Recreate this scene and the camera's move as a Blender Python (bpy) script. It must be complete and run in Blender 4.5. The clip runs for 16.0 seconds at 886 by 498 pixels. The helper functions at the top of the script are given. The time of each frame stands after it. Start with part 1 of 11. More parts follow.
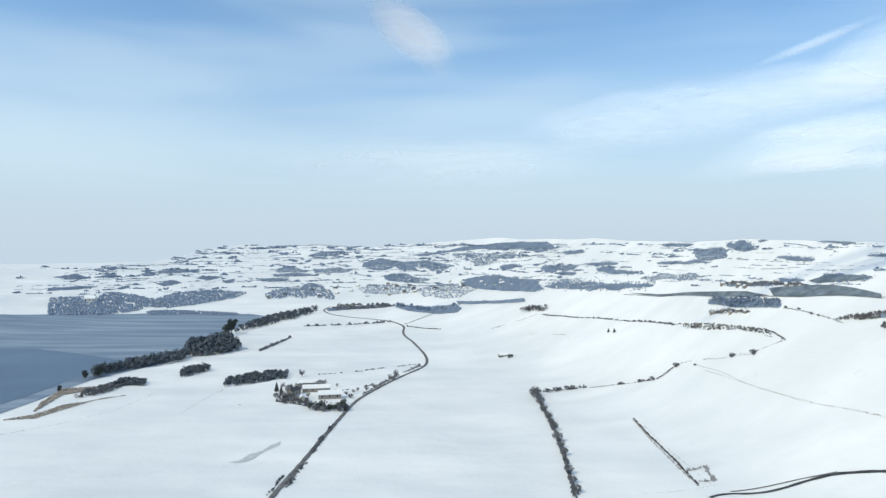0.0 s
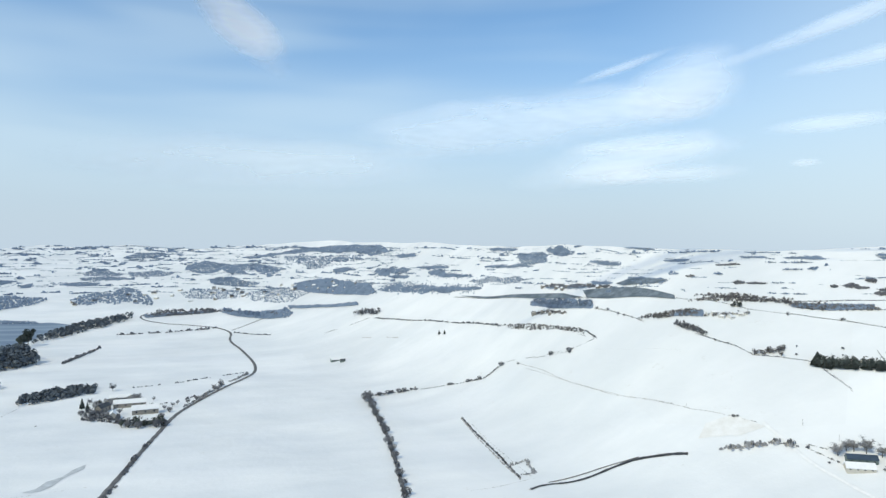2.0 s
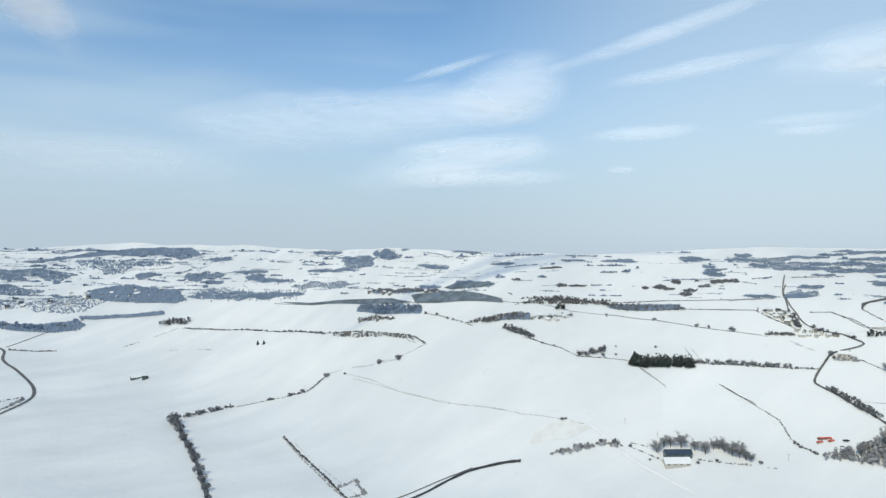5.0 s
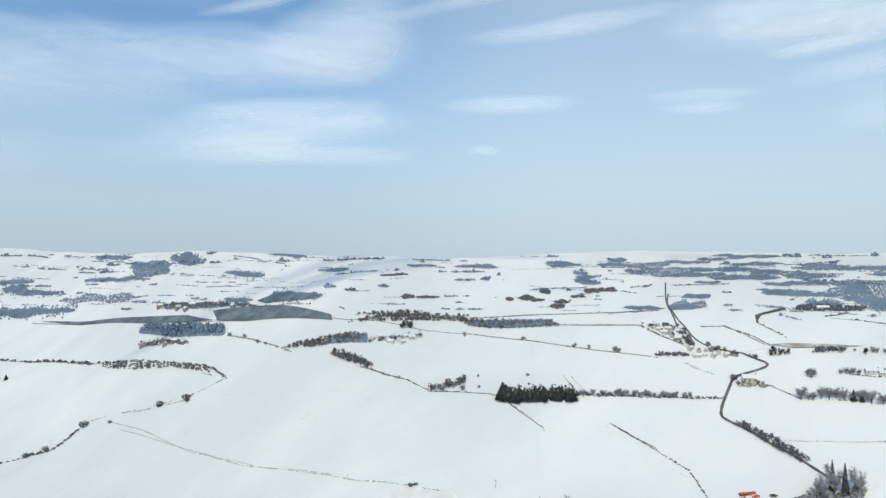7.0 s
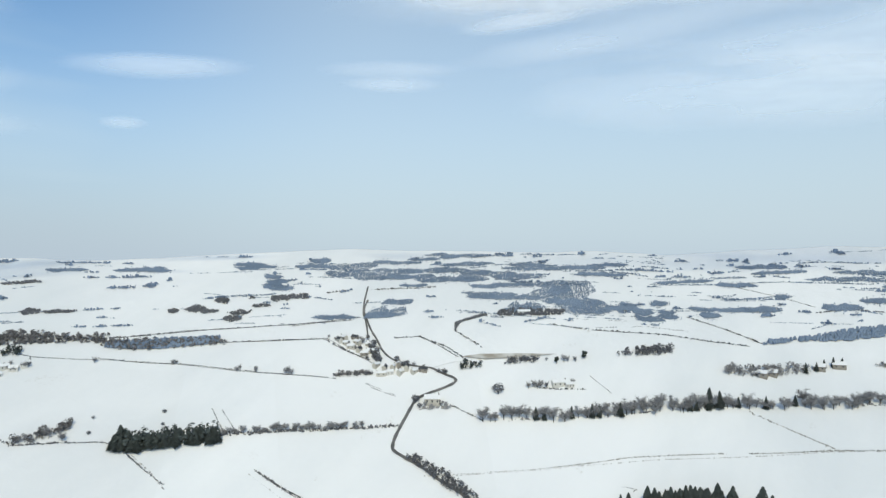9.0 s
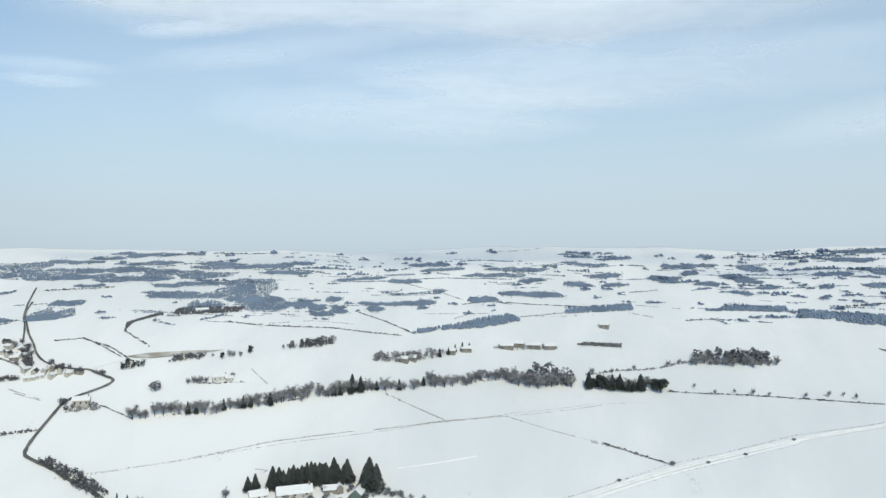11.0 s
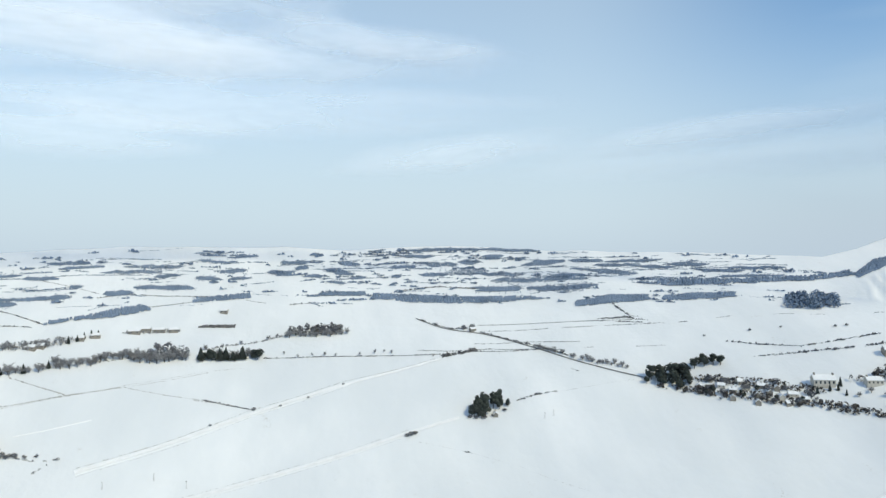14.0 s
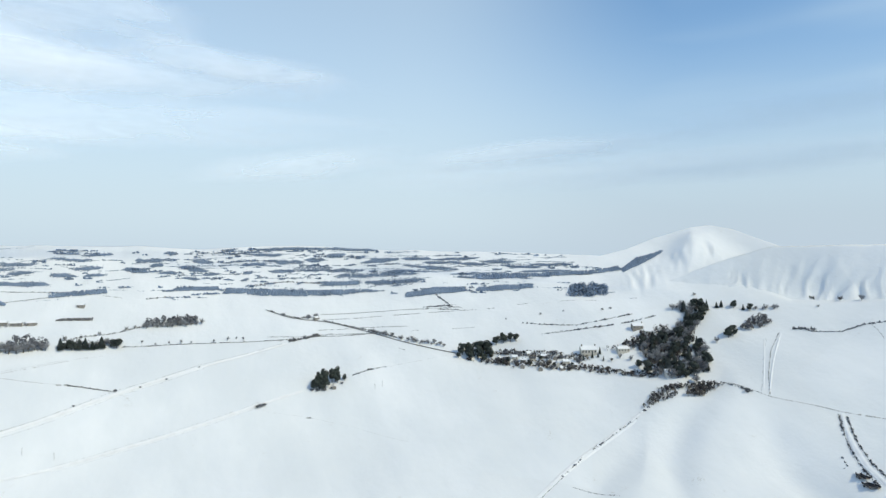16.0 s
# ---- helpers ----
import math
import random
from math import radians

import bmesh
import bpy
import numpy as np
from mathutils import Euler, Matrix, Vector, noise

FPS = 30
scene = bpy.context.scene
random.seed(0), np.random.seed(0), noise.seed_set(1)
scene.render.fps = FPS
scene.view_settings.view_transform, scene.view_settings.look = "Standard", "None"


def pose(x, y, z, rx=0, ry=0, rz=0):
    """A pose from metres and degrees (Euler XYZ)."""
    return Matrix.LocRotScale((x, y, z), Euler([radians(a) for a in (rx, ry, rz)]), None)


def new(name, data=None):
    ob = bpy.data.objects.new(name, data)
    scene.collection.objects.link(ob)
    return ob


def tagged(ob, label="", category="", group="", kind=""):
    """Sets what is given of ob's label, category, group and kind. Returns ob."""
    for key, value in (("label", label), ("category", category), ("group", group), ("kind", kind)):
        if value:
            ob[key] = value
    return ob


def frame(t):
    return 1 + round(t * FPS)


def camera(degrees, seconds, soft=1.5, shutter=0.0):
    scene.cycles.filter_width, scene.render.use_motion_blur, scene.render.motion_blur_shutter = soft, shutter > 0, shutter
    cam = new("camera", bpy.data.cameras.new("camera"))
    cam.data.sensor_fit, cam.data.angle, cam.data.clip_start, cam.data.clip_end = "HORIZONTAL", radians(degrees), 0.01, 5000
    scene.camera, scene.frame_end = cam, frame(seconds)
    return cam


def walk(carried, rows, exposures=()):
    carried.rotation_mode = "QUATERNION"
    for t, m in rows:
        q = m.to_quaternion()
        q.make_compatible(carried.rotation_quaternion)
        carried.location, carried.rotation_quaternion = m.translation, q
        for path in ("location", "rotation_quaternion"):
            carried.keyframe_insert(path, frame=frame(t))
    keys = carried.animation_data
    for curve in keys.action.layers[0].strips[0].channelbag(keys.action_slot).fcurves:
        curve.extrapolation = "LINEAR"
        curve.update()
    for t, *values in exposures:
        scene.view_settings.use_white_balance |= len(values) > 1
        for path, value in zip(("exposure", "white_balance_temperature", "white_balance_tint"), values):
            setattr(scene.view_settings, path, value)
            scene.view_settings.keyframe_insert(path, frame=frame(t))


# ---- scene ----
cam = camera(67.13, 16.0, soft=1.4)
# seconds, eye x, y, z, yaw, pitch, roll
PATH = [
    (0, 1.37, -0.44, 76.82, 0.12, -0.04, -0.35),
    (0.5, 1.48, 0.07, 76.87, -2.82, 0.03, -0.30),
    (1, 1.36, -0.04, 77.07, -5.81, 0.08, -0.19),
    (1.5, 1.60, 0.10, 77.28, -9.69, 0.11, -0.10),
    (2, 2.15, 0.84, 77.56, -14.03, 0.13, 0.03),
    (2.5, 2.25, 0.84, 77.87, -17.70, 0.14, 0.04),
    (3, 2.43, 1.22, 78.10, -20.74, 0.16, 0.01),
    (3.5, 2.61, 5.50, 78.00, -22.90, 0.23, 0.02),
    (4, 3.01, 9.63, 77.87, -25.06, 0.30, 0.03),
    (4.5, 3.95, 13.64, 77.80, -27.20, 0.36, 0.04),
    (5, 5.87, 17.56, 77.85, -29.24, 0.39, 0.01),
    (5.5, 17.99, 28.22, 76.63, -30.66, 0.37, -0.16),
    (6, 24.54, 44.48, 76.48, -34.37, 0.68, -0.10),
    (6.5, 34.01, 59.65, 75.12, -37.90, 1.14, 0.11),
    (7, 47.12, 71.62, 75.07, -42.87, 1.31, 0.20),
    (7.5, 62.29, 80.21, 74.77, -48.01, 1.53, 0.32),
    (8, 78.86, 83.57, 74.99, -52.41, 1.53, 0.30),
    (8.5, 93.47, 75.90, 75.93, -55.51, 1.24, -0.03),
    (9, 100.88, 66.01, 76.95, -59.43, 0.96, -0.26),
    (9.5, 106.50, 57.24, 77.70, -63.88, 0.72, -0.35),
    (10, 105.99, 47.88, 78.23, -68.36, 0.51, -0.30),
    (10.5, 104.11, 38.68, 78.61, -72.85, 0.36, -0.28),
    (11, 101.16, 29.41, 78.69, -77.24, 0.31, -0.29),
    (11.5, 96.96, 20.42, 78.54, -81.55, 0.33, -0.33),
    (12, 91.93, 12.47, 78.57, -85.91, 0.30, -0.35),
    (12.5, 83.53, 6.18, 78.58, -90.08, 0.23, -0.35),
    (13, 74.57, 0.38, 78.61, -94.06, 0.17, -0.35),
    (13.5, 63.29, -3.41, 78.86, -97.88, 0.05, -0.35),
    (14, 49.17, -5.18, 79.07, -101.27, -0.02, -0.38),
    (14.5, 33.10, -4.37, 79.40, -104.34, -0.08, -0.34),
    (15, 16.71, -0.98, 80.06, -107.64, -0.32, -0.29),
    (15.5, 6.48, 1.15, 79.74, -110.64, -0.22, -0.26),
    (16, 6.20, 0.60, 79.04, -113.62, -0.10, -0.17),
]
# seconds, stops, white balance
EXPOSURES = [(0.0, 0.1, 6800, 6), (2.5, 0.02, 6750, 6), (6.5, -0.16, 6750, 6), (9.5, -0.16, 6850, 6), (12.5, -0.1, 6850, 6), (16.0, 0.0, 6800, 6)]
walk(cam, [(t, pose(x, y, z, 90 + pitch, 0, yaw) @ pose(0, 0, 0, 0, 0, roll)) for t, x, y, z, yaw, pitch, roll in PATH], EXPOSURES)

# ---- world, sun ----
SUN_AZ, SUN_EL = -123.0, 44.0      # degrees from +y towards +x; above the horizon


def make_world():
    w = bpy.data.worlds.new("winter_sky")
    scene.world = w
    w.use_nodes = True
    nt = w.node_tree
    nt.nodes.clear()
    N, L = nt.nodes.new, nt.links.new
    out, bg, sky = N("ShaderNodeOutputWorld"), N("ShaderNodeBackground"), N("ShaderNodeTexSky")
    sky.sky_type, sky.sun_disc = "NISHITA", False
    sky.sun_elevation, sky.sun_rotation = radians(SUN_EL), radians(SUN_AZ)
    sky.altitude, sky.air_density, sky.dust_density, sky.ozone_density = 200, 1.0, 0.6, 1.6
    co, sep = N("ShaderNodeTexCoord"), N("ShaderNodeSeparateXYZ")
    L(co.outputs["Generated"], sep.inputs[0])

    def m(op, a, b=None, clamp=False):
        n = N("ShaderNodeMath")
        n.operation, n.use_clamp = op, clamp
        for i, v in ((0, a), (1, b)):
            if v is None:
                continue
            if isinstance(v, (int, float)):
                n.inputs[i].default_value = v
            else:
                L(v, n.inputs[i])
        return n.outputs[0]

    def ramp(v, lo, hi):
        n = N("ShaderNodeMapRange")
        n.interpolation_type = "SMOOTHSTEP"
        L(v, n.inputs[0])
        n.inputs[1].default_value, n.inputs[2].default_value = lo, hi
        return n.outputs[0]

    # azimuth and elevation in degrees
    az = m("MULTIPLY", m("ARCTAN2", sep.outputs[0], sep.outputs[1]), 57.29578)
    el = m("MULTIPLY", m("ARCSINE", sep.outputs[2]), 57.29578)
    flat = N("ShaderNodeCombineXYZ")
    L(az, flat.inputs[0])
    L(m("MULTIPLY", el, 1.0), flat.inputs[1])

    def noise2(sx, sy, scale, detail, dist=0.0, rough=0.55, off=0.0):
        mp, n = N("ShaderNodeMapping"), N("ShaderNodeTexNoise")
        mp.inputs["Scale"].default_value = (sx, sy, 1)
        mp.inputs["Location"].default_value = (off, off * 0.7, off)
        L(flat.outputs[0], mp.inputs[0])
        L(mp.outputs[0], n.inputs["Vector"])
        n.inputs["Scale"].default_value, n.inputs["Detail"].default_value = scale, detail
        n.inputs["Distortion"].default_value, n.inputs["Roughness"].default_value = dist, rough
        return n.outputs[0]

    streak = noise2(0.12, 1.0, 0.22, 2, 0.5, 0.5, 9.4)
    soft = noise2(0.35, 0.7, 0.10, 3, 0.2, 0.5, 1.7)

    # thin haze low down, thinner streaks above
    low = m("SUBTRACT", 1.0, ramp(el, 0.0, 22.0))
    veil = m("MULTIPLY", ramp(m("ADD", streak, m("MULTIPLY", soft, 0.6)), 0.62, 1.05), ramp(el, 2.0, 8.0))
    east = m("MULTIPLY", ramp(az, 25.0, 55.0), m("SUBTRACT", 1.0, ramp(az, 110.0, 135.0)))
    cover = m("MAXIMUM", m("MULTIPLY", veil, 0.35), m("MULTIPLY", m("MULTIPLY", east, ramp(el, -4.0, 3.0)), 0.54))
    west = m("SUBTRACT", 1.0, ramp(az, -24.0, -8.0))
    cover = m("MAXIMUM", cover, m("MULTIPLY", m("MULTIPLY", west, ramp(el, 3.0, 8.0)), m("MULTIPLY", m("SUBTRACT", 1.0, ramp(el, 9.0, 14.0)), m("MULTIPLY", soft, 0.7))))
    mix1, mix2 = N("ShaderNodeMixRGB"), N("ShaderNodeMixRGB")
    mul = N("ShaderNodeMixRGB")
    mul.blend_type = "MULTIPLY"
    mul.inputs[0].default_value = 1.0
    mul.inputs[2].default_value = (0.86, 1.10, 1.25, 1)
    L(sky.outputs[0], mul.inputs[1])
    L(m("MULTIPLY", m("POWER", low, 1.15), 0.97), mix1.inputs[0])
    L(mul.outputs[0], mix1.inputs[1])
    mix1.inputs[2].default_value = HAZE
    L(m("MULTIPLY", cover, 0.85), mix2.inputs[0])
    L(mix1.outputs[0], mix2.inputs[1])
    mix2.inputs[2].default_value = CLOUD
    L(mix2.outputs[0], bg.inputs[0])
    bg.inputs[1].default_value = SKY
    L(bg.outputs[0], out.inputs[0])


SKY, HAZE, CLOUD = 0.137, (3.8, 4.62, 5.7, 1), (5.1, 6.2, 7.15, 1)
make_world()
sun = new("sun", bpy.data.lights.new("sun", "SUN"))
sun.data.energy, sun.data.angle, sun.data.color = 2.06, radians(0.53), (1.0, 0.88, 0.61)
to_sun = Vector((math.sin(radians(SUN_AZ)) * math.cos(radians(SUN_EL)), math.cos(radians(SUN_AZ)) * math.cos(radians(SUN_EL)), math.sin(radians(SUN_EL))))
sun.rotation_euler = to_sun.to_track_quat("Z", "Y").to_euler()
tagged(sun, "low winter sun", "sun")

# ---- materials ----


def material(name, base, rough=0.85, vary=0.25, scale=3.0, fine=0.0, bump=0.0, second=None, mottle=0.45, metal=0.0, per_object=0.0, spec=0.3):
    """A surface with coarse and fine variation in colour, and fine relief."""
    mt = bpy.data.materials.new(name)
    mt.use_nodes = True
    nt = mt.node_tree
    N, L = nt.nodes.new, nt.links.new
    p = nt.nodes["Principled BSDF"]
    p.inputs["Roughness"].default_value, p.inputs["Metallic"].default_value = rough, metal
    p.inputs["Specular IOR Level"].default_value = spec
    co = N("ShaderNodeTexCoord")
    n1, n2 = N("ShaderNodeTexNoise"), N("ShaderNodeTexNoise")
    n1.inputs["Scale"].default_value, n1.inputs["Detail"].default_value = scale, 4
    n2.inputs["Scale"].default_value, n2.inputs["Detail"].default_value = fine or scale * 9, 3
    L(co.outputs["Object"], n1.inputs["Vector"])
    L(co.outputs["Object"], n2.inputs["Vector"])
    add = N("ShaderNodeMath")
    add.operation = "MULTIPLY_ADD"
    L(n2.outputs[0], add.inputs[0])
    add.inputs[1].default_value = 0.4
    L(n1.outputs[0], add.inputs[2])
    val = add.outputs[0]
    if per_object:
        oi, a2 = N("ShaderNodeObjectInfo"), N("ShaderNodeMath")
        a2.operation = "MULTIPLY_ADD"
        L(oi.outputs["Random"], a2.inputs[0])
        a2.inputs[1].default_value = per_object
        L(val, a2.inputs[2])
        val = a2.outputs[0]
    mr = N("ShaderNodeMapRange")
    L(val, mr.inputs[0])
    mr.inputs[1].default_value, mr.inputs[2].default_value = mottle, mottle + 0.5 + per_object
    mix = N("ShaderNodeMixRGB")
    L(mr.outputs[0], mix.inputs[0])
    mix.inputs[1].default_value = (*[c * (1 - vary) for c in base], 1)
    hi = second or [min(1, c * (1 + vary)) for c in base]
    mix.inputs[2].default_value = (*hi, 1)
    L(mix.outputs[0], p.inputs["Base Color"])
    if bump:
        b = N("ShaderNodeBump")
        b.inputs["Strength"].default_value, b.inputs["Distance"].default_value = 0.6, bump
        L(add.outputs[0], b.inputs["Height"])
        L(b.outputs[0], p.inputs["Normal"])
    return mt


def snow_material():
    """Wind-packed snow over farmland: drifts, faint plough lines and thin patches where stubble shows."""
    mt = bpy.data.materials.new("field_snow")
    mt.use_nodes = True
    nt = mt.node_tree
    N, L = nt.nodes.new, nt.links.new
    p = nt.nodes["Principled BSDF"]
    p.inputs["Roughness"].default_value, p.inputs["Specular IOR Level"].default_value = 0.75, 0.15
    co = N("ShaderNodeTexCoord")

    def noise_of(scale, detail, rough=0.5, sx=1.0, sy=1.0):
        mp, n = N("ShaderNodeMapping"), N("ShaderNodeTexNoise")
        mp.inputs["Scale"].default_value = (sx, sy, 1)
        L(co.outputs["Object"], mp.inputs[0])
        L(mp.outputs[0], n.inputs["Vector"])
        n.inputs["Scale"].default_value, n.inputs["Detail"].default_value, n.inputs["Roughness"].default_value = scale, detail, rough
        return n.outputs[0]

    def step(v, lo, hi):
        n = N("ShaderNodeMapRange")
        n.interpolation_type = "SMOOTHSTEP"
        L(v, n.inputs[0])
        n.inputs[1].default_value, n.inputs[2].default_value = lo, hi
        return n.outputs[0]

    def mul(a, b):
        n = N("ShaderNodeMath")
        n.operation = "MULTIPLY"
        L(a, n.inputs[0])
        if isinstance(b, float):
            n.inputs[1].default_value = b
        else:
            L(b, n.inputs[1])
        return n.outputs[0]

    hollow, ripple = noise_of(0.016, 2, 0.4, 0.8, 1.2), noise_of(0.16, 3, 0.55, 0.35, 1.5)
    big, mid, fine, lines = noise_of(0.012, 4), noise_of(0.09, 5, 0.6), noise_of(1.1, 4, 0.7), noise_of(0.5, 3, 0.6, 0.15, 2.2)
    c1, c2 = N("ShaderNodeMixRGB"), N("ShaderNodeMixRGB")
    drift = noise_of(0.03, 5, 0.6, 0.5, 1.6)
    both = N("ShaderNodeMath")
    both.operation = "MULTIPLY_ADD"
    L(drift, both.inputs[0])
    both.inputs[1].default_value = 0.7
    L(big, both.inputs[2])
    L(step(both.outputs[0], 0.6, 1.1), c1.inputs[0])
    c1.inputs[1].default_value, c1.inputs[2].default_value = (0.88, 0.89, 0.895, 1), (0.75, 0.775, 0.79, 1)
    # fields differ a little in how the snow lies
    vo, c3 = N("ShaderNodeTexVoronoi"), N("ShaderNodeMixRGB")
    vo.inputs["Scale"].default_value = 0.016
    L(co.outputs["Object"], vo.inputs["Vector"])
    sp = N("ShaderNodeSeparateColor")
    L(vo.outputs["Color"], sp.inputs[0])
    L(mul(sp.outputs[0], 0.25), c3.inputs[0])
    L(c1.outputs[0], c3.inputs[1])
    c3.inputs[2].default_value = (0.76, 0.765, 0.76, 1)
    # stubble and grass tips where the snow is thin
    thin = mul(step(mid, 0.63, 0.74), step(fine, 0.5, 0.66))
    L(mul(thin, 0.45), c2.inputs[0])
    L(c3.outputs[0], c2.inputs[1])
    c2.inputs[2].default_value = (0.42, 0.38, 0.31, 1)
    L(c2.outputs[0], p.inputs["Base Color"])
    add = N("ShaderNodeMath")
    add.operation = "MULTIPLY_ADD"
    L(fine, add.inputs[0])
    add.inputs[1].default_value = 0.06
    a2 = N("ShaderNodeMath")
    a2.operation = "MULTIPLY_ADD"
    L(lines, a2.inputs[0])
    a2.inputs[1].default_value = 0.04
    L(mid, a2.inputs[2])
    L(a2.outputs[0], add.inputs[2])
    b = N("ShaderNodeBump")
    b.inputs["Strength"].default_value, b.inputs["Distance"].default_value = 0.55, 0.9
    L(add.outputs[0], b.inputs["Height"])
    # wind hollows and long low drifts
    b2, b3 = N("ShaderNodeBump"), N("ShaderNodeBump")
    b2.inputs["Strength"].default_value, b2.inputs["Distance"].default_value = 1.0, 8.0
    L(hollow, b2.inputs["Height"])
    L(b.outputs[0], b2.inputs["Normal"])
    b3.inputs["Strength"].default_value, b3.inputs["Distance"].default_value = 0.3, 0.25
    L(ripple, b3.inputs["Height"])
    L(b2.outputs[0], b3.inputs["Normal"])
    L(b3.outputs[0], p.inputs["Normal"])
    return mt


def water_material():
    """A loch half frozen: dark open water, grey ice with long pale cracks and streaks."""
    mt = bpy.data.materials.new("loch_ice")
    mt.use_nodes = True
    nt = mt.node_tree
    N, L = nt.nodes.new, nt.links.new
    p = nt.nodes["Principled BSDF"]
    co = N("ShaderNodeTexCoord")
    mp, n1 = N("ShaderNodeMapping"), N("ShaderNodeTexNoise")
    mp.inputs["Rotation"].default_value = (0, 0, radians(24))
    mp.inputs["Scale"].default_value = (0.35, 3.0, 1)
    L(co.outputs["Object"], mp.inputs[0])
    L(mp.outputs[0], n1.inputs["Vector"])
    n1.inputs["Scale"].default_value, n1.inputs["Detail"].default_value, n1.inputs["Distortion"].default_value = 0.02, 6, 0.7
    mr = N("ShaderNodeMapRange")
    L(n1.outputs[0], mr.inputs[0])
    mr.inputs[1].default_value, mr.inputs[2].default_value = 0.42, 0.72
    mix = N("ShaderNodeMixRGB")
    L(mr.outputs[0], mix.inputs[0])
    mix.inputs[1].default_value, mix.inputs[2].default_value = (0.17, 0.225, 0.30, 1), (0.34, 0.41, 0.48, 1)
    L(mix.outputs[0], p.inputs["Base Color"])
    p.inputs["Roughness"].default_value, p.inputs["Specular IOR Level"].default_value = 0.5, 0.2
    return mt


SNOW = snow_material()
ICE = water_material()
OPEN = material("open_water", (0.10, 0.155, 0.235), 0.38, 0.15, 0.02, 0.4, 0.02, spec=0.12)
ROAD = material("wet_road", (0.15, 0.148, 0.147), 0.7, 0.3, 0.3, 4.0, 0.01, (0.30, 0.29, 0.28), 0.62)
SLUSH = material("packed_snow_track", (0.84, 0.845, 0.85), 0.8, 0.08, 0.4, 5.0, 0.04)
HEDGE = material("bare_hedge_twigs", (0.135, 0.142, 0.158), 0.9, 0.4, 0.8, 6.0, 0.0, per_object=0.2)
TWIG = material("bare_twigs", (0.26, 0.265, 0.28), 0.9, 0.3, 0.9, 7.0, 0.0, (0.45, 0.455, 0.47), per_object=0.25)
BARK = material("bark", (0.13, 0.12, 0.11), 0.9, 0.35, 2.0, 14.0, 0.01)
FIR = material("fir_needles", (0.042, 0.056, 0.052), 0.85, 0.4, 1.2, 8.0, 0.0, (0.10, 0.12, 0.115), per_object=0.2)
PINE = material("pine_needles", (0.042, 0.055, 0.052), 0.85, 0.4, 1.2, 8.0, 0.0, (0.085, 0.10, 0.085), per_object=0.2)
# distance haze is put into the blue-grey colour of far woods and hedges
HAZEBLUE = material("haze_blue_far_woodland", (0.175, 0.24, 0.335), 0.95, 0.12, 0.12, 2.0, 0.0, (0.25, 0.325, 0.435))
# haze over the loch shore painted in: paler, bluer than the near pines
HAZEPINE = material("haze_paled_pines", (0.075, 0.095, 0.118), 0.9, 0.4, 0.5, 5.0, 0.0, (0.15, 0.18, 0.21))
SCRUB = material("grey_scrub", (0.13, 0.13, 0.135), 0.95, 0.3, 0.5, 5.0, 0.0, (0.24, 0.235, 0.24))
REED = material("dry_reeds", (0.34, 0.30, 0.26), 0.95, 0.3, 0.5, 5.0, 0.0)
STONE = material("field_stone", (0.30, 0.29, 0.275), 0.9, 0.3, 1.5, 9.0, 0.0, (0.52, 0.51, 0.50))
EARTH = material("bare_winter_crop", (0.15, 0.19, 0.225), 0.95, 0.3, 0.22, 2.2, 0.02, (0.27, 0.32, 0.37), 0.55, spec=0.1)
STUBBLE = material("stubble_under_snow", (0.40, 0.355, 0.29), 0.95, 0.2, 0.3, 3.0, 0.02, (0.72, 0.72, 0.70), 0.5)
HARL = material("cream_harling", (0.52, 0.495, 0.44), 0.9, 0.12, 1.0, 12.0, 0.004)
WHITEWALL = material("white_render", (0.62, 0.61, 0.58), 0.9, 0.08, 1.0, 12.0, 0.004)
STONEWALL = material("sandstone", (0.27, 0.25, 0.22), 0.9, 0.25, 1.2, 10.0, 0.006)
SLATE = material("slate", (0.07, 0.075, 0.085), 0.7, 0.3, 1.0, 8.0, 0.004)
ROOFSNOW = material("roof_snow", (0.84, 0.85, 0.86), 0.8, 0.05, 1.0, 8.0, 0.01)
GLASS = material("window_glass", (0.05, 0.06, 0.07), 0.1, 0.2, 1.0, spec=0.6)
SHEET = material("green_sheet_cladding", (0.12, 0.16, 0.15), 0.5, 0.2, 0.6, 6.0)
BLUEROOF = material("blue_sheet_roof", (0.05, 0.075, 0.11), 0.45, 0.2, 0.6, 6.0)
RED = material("red_canvas", (0.72, 0.12, 0.07), 0.6, 0.15, 1.0, 6.0)
DARK = material("dark_metal", (0.05, 0.05, 0.055), 0.5, 0.3, 1.0, 6.0)
WOOD = material("grey_fence_wood", (0.16, 0.14, 0.12), 0.9, 0.3, 2.0, 14.0)
GLEN = material("leafless_glen_wood", (0.045, 0.046, 0.049), 0.9, 0.35, 0.6, 6.0, 0.0, (0.125, 0.115, 0.11))
BURN = material("dark_burn_water", (0.03, 0.032, 0.036), 0.35, 0.3, 0.6, 5.0, 0.0, (0.09, 0.09, 0.095))
PALE = material("thin_snow_on_grass", (0.77, 0.755, 0.72), 0.95, 0.06, 0.3, 4.0, 0.02, (0.87, 0.87, 0.865), 0.42)
PUDDLE = material("frozen_puddle", (0.50, 0.52, 0.53), 0.5, 0.15, 0.4, 4.0, 0.0, (0.68, 0.70, 0.71))

# ---- the lie of the land ----
EYE_LEVEL = 76.0
rnd = random.Random(7)


def smooth(v, lo, hi):
    u = min(1.0, max(0.0, (v - lo) / (hi - lo)))
    return u * u * (3 - 2 * u)


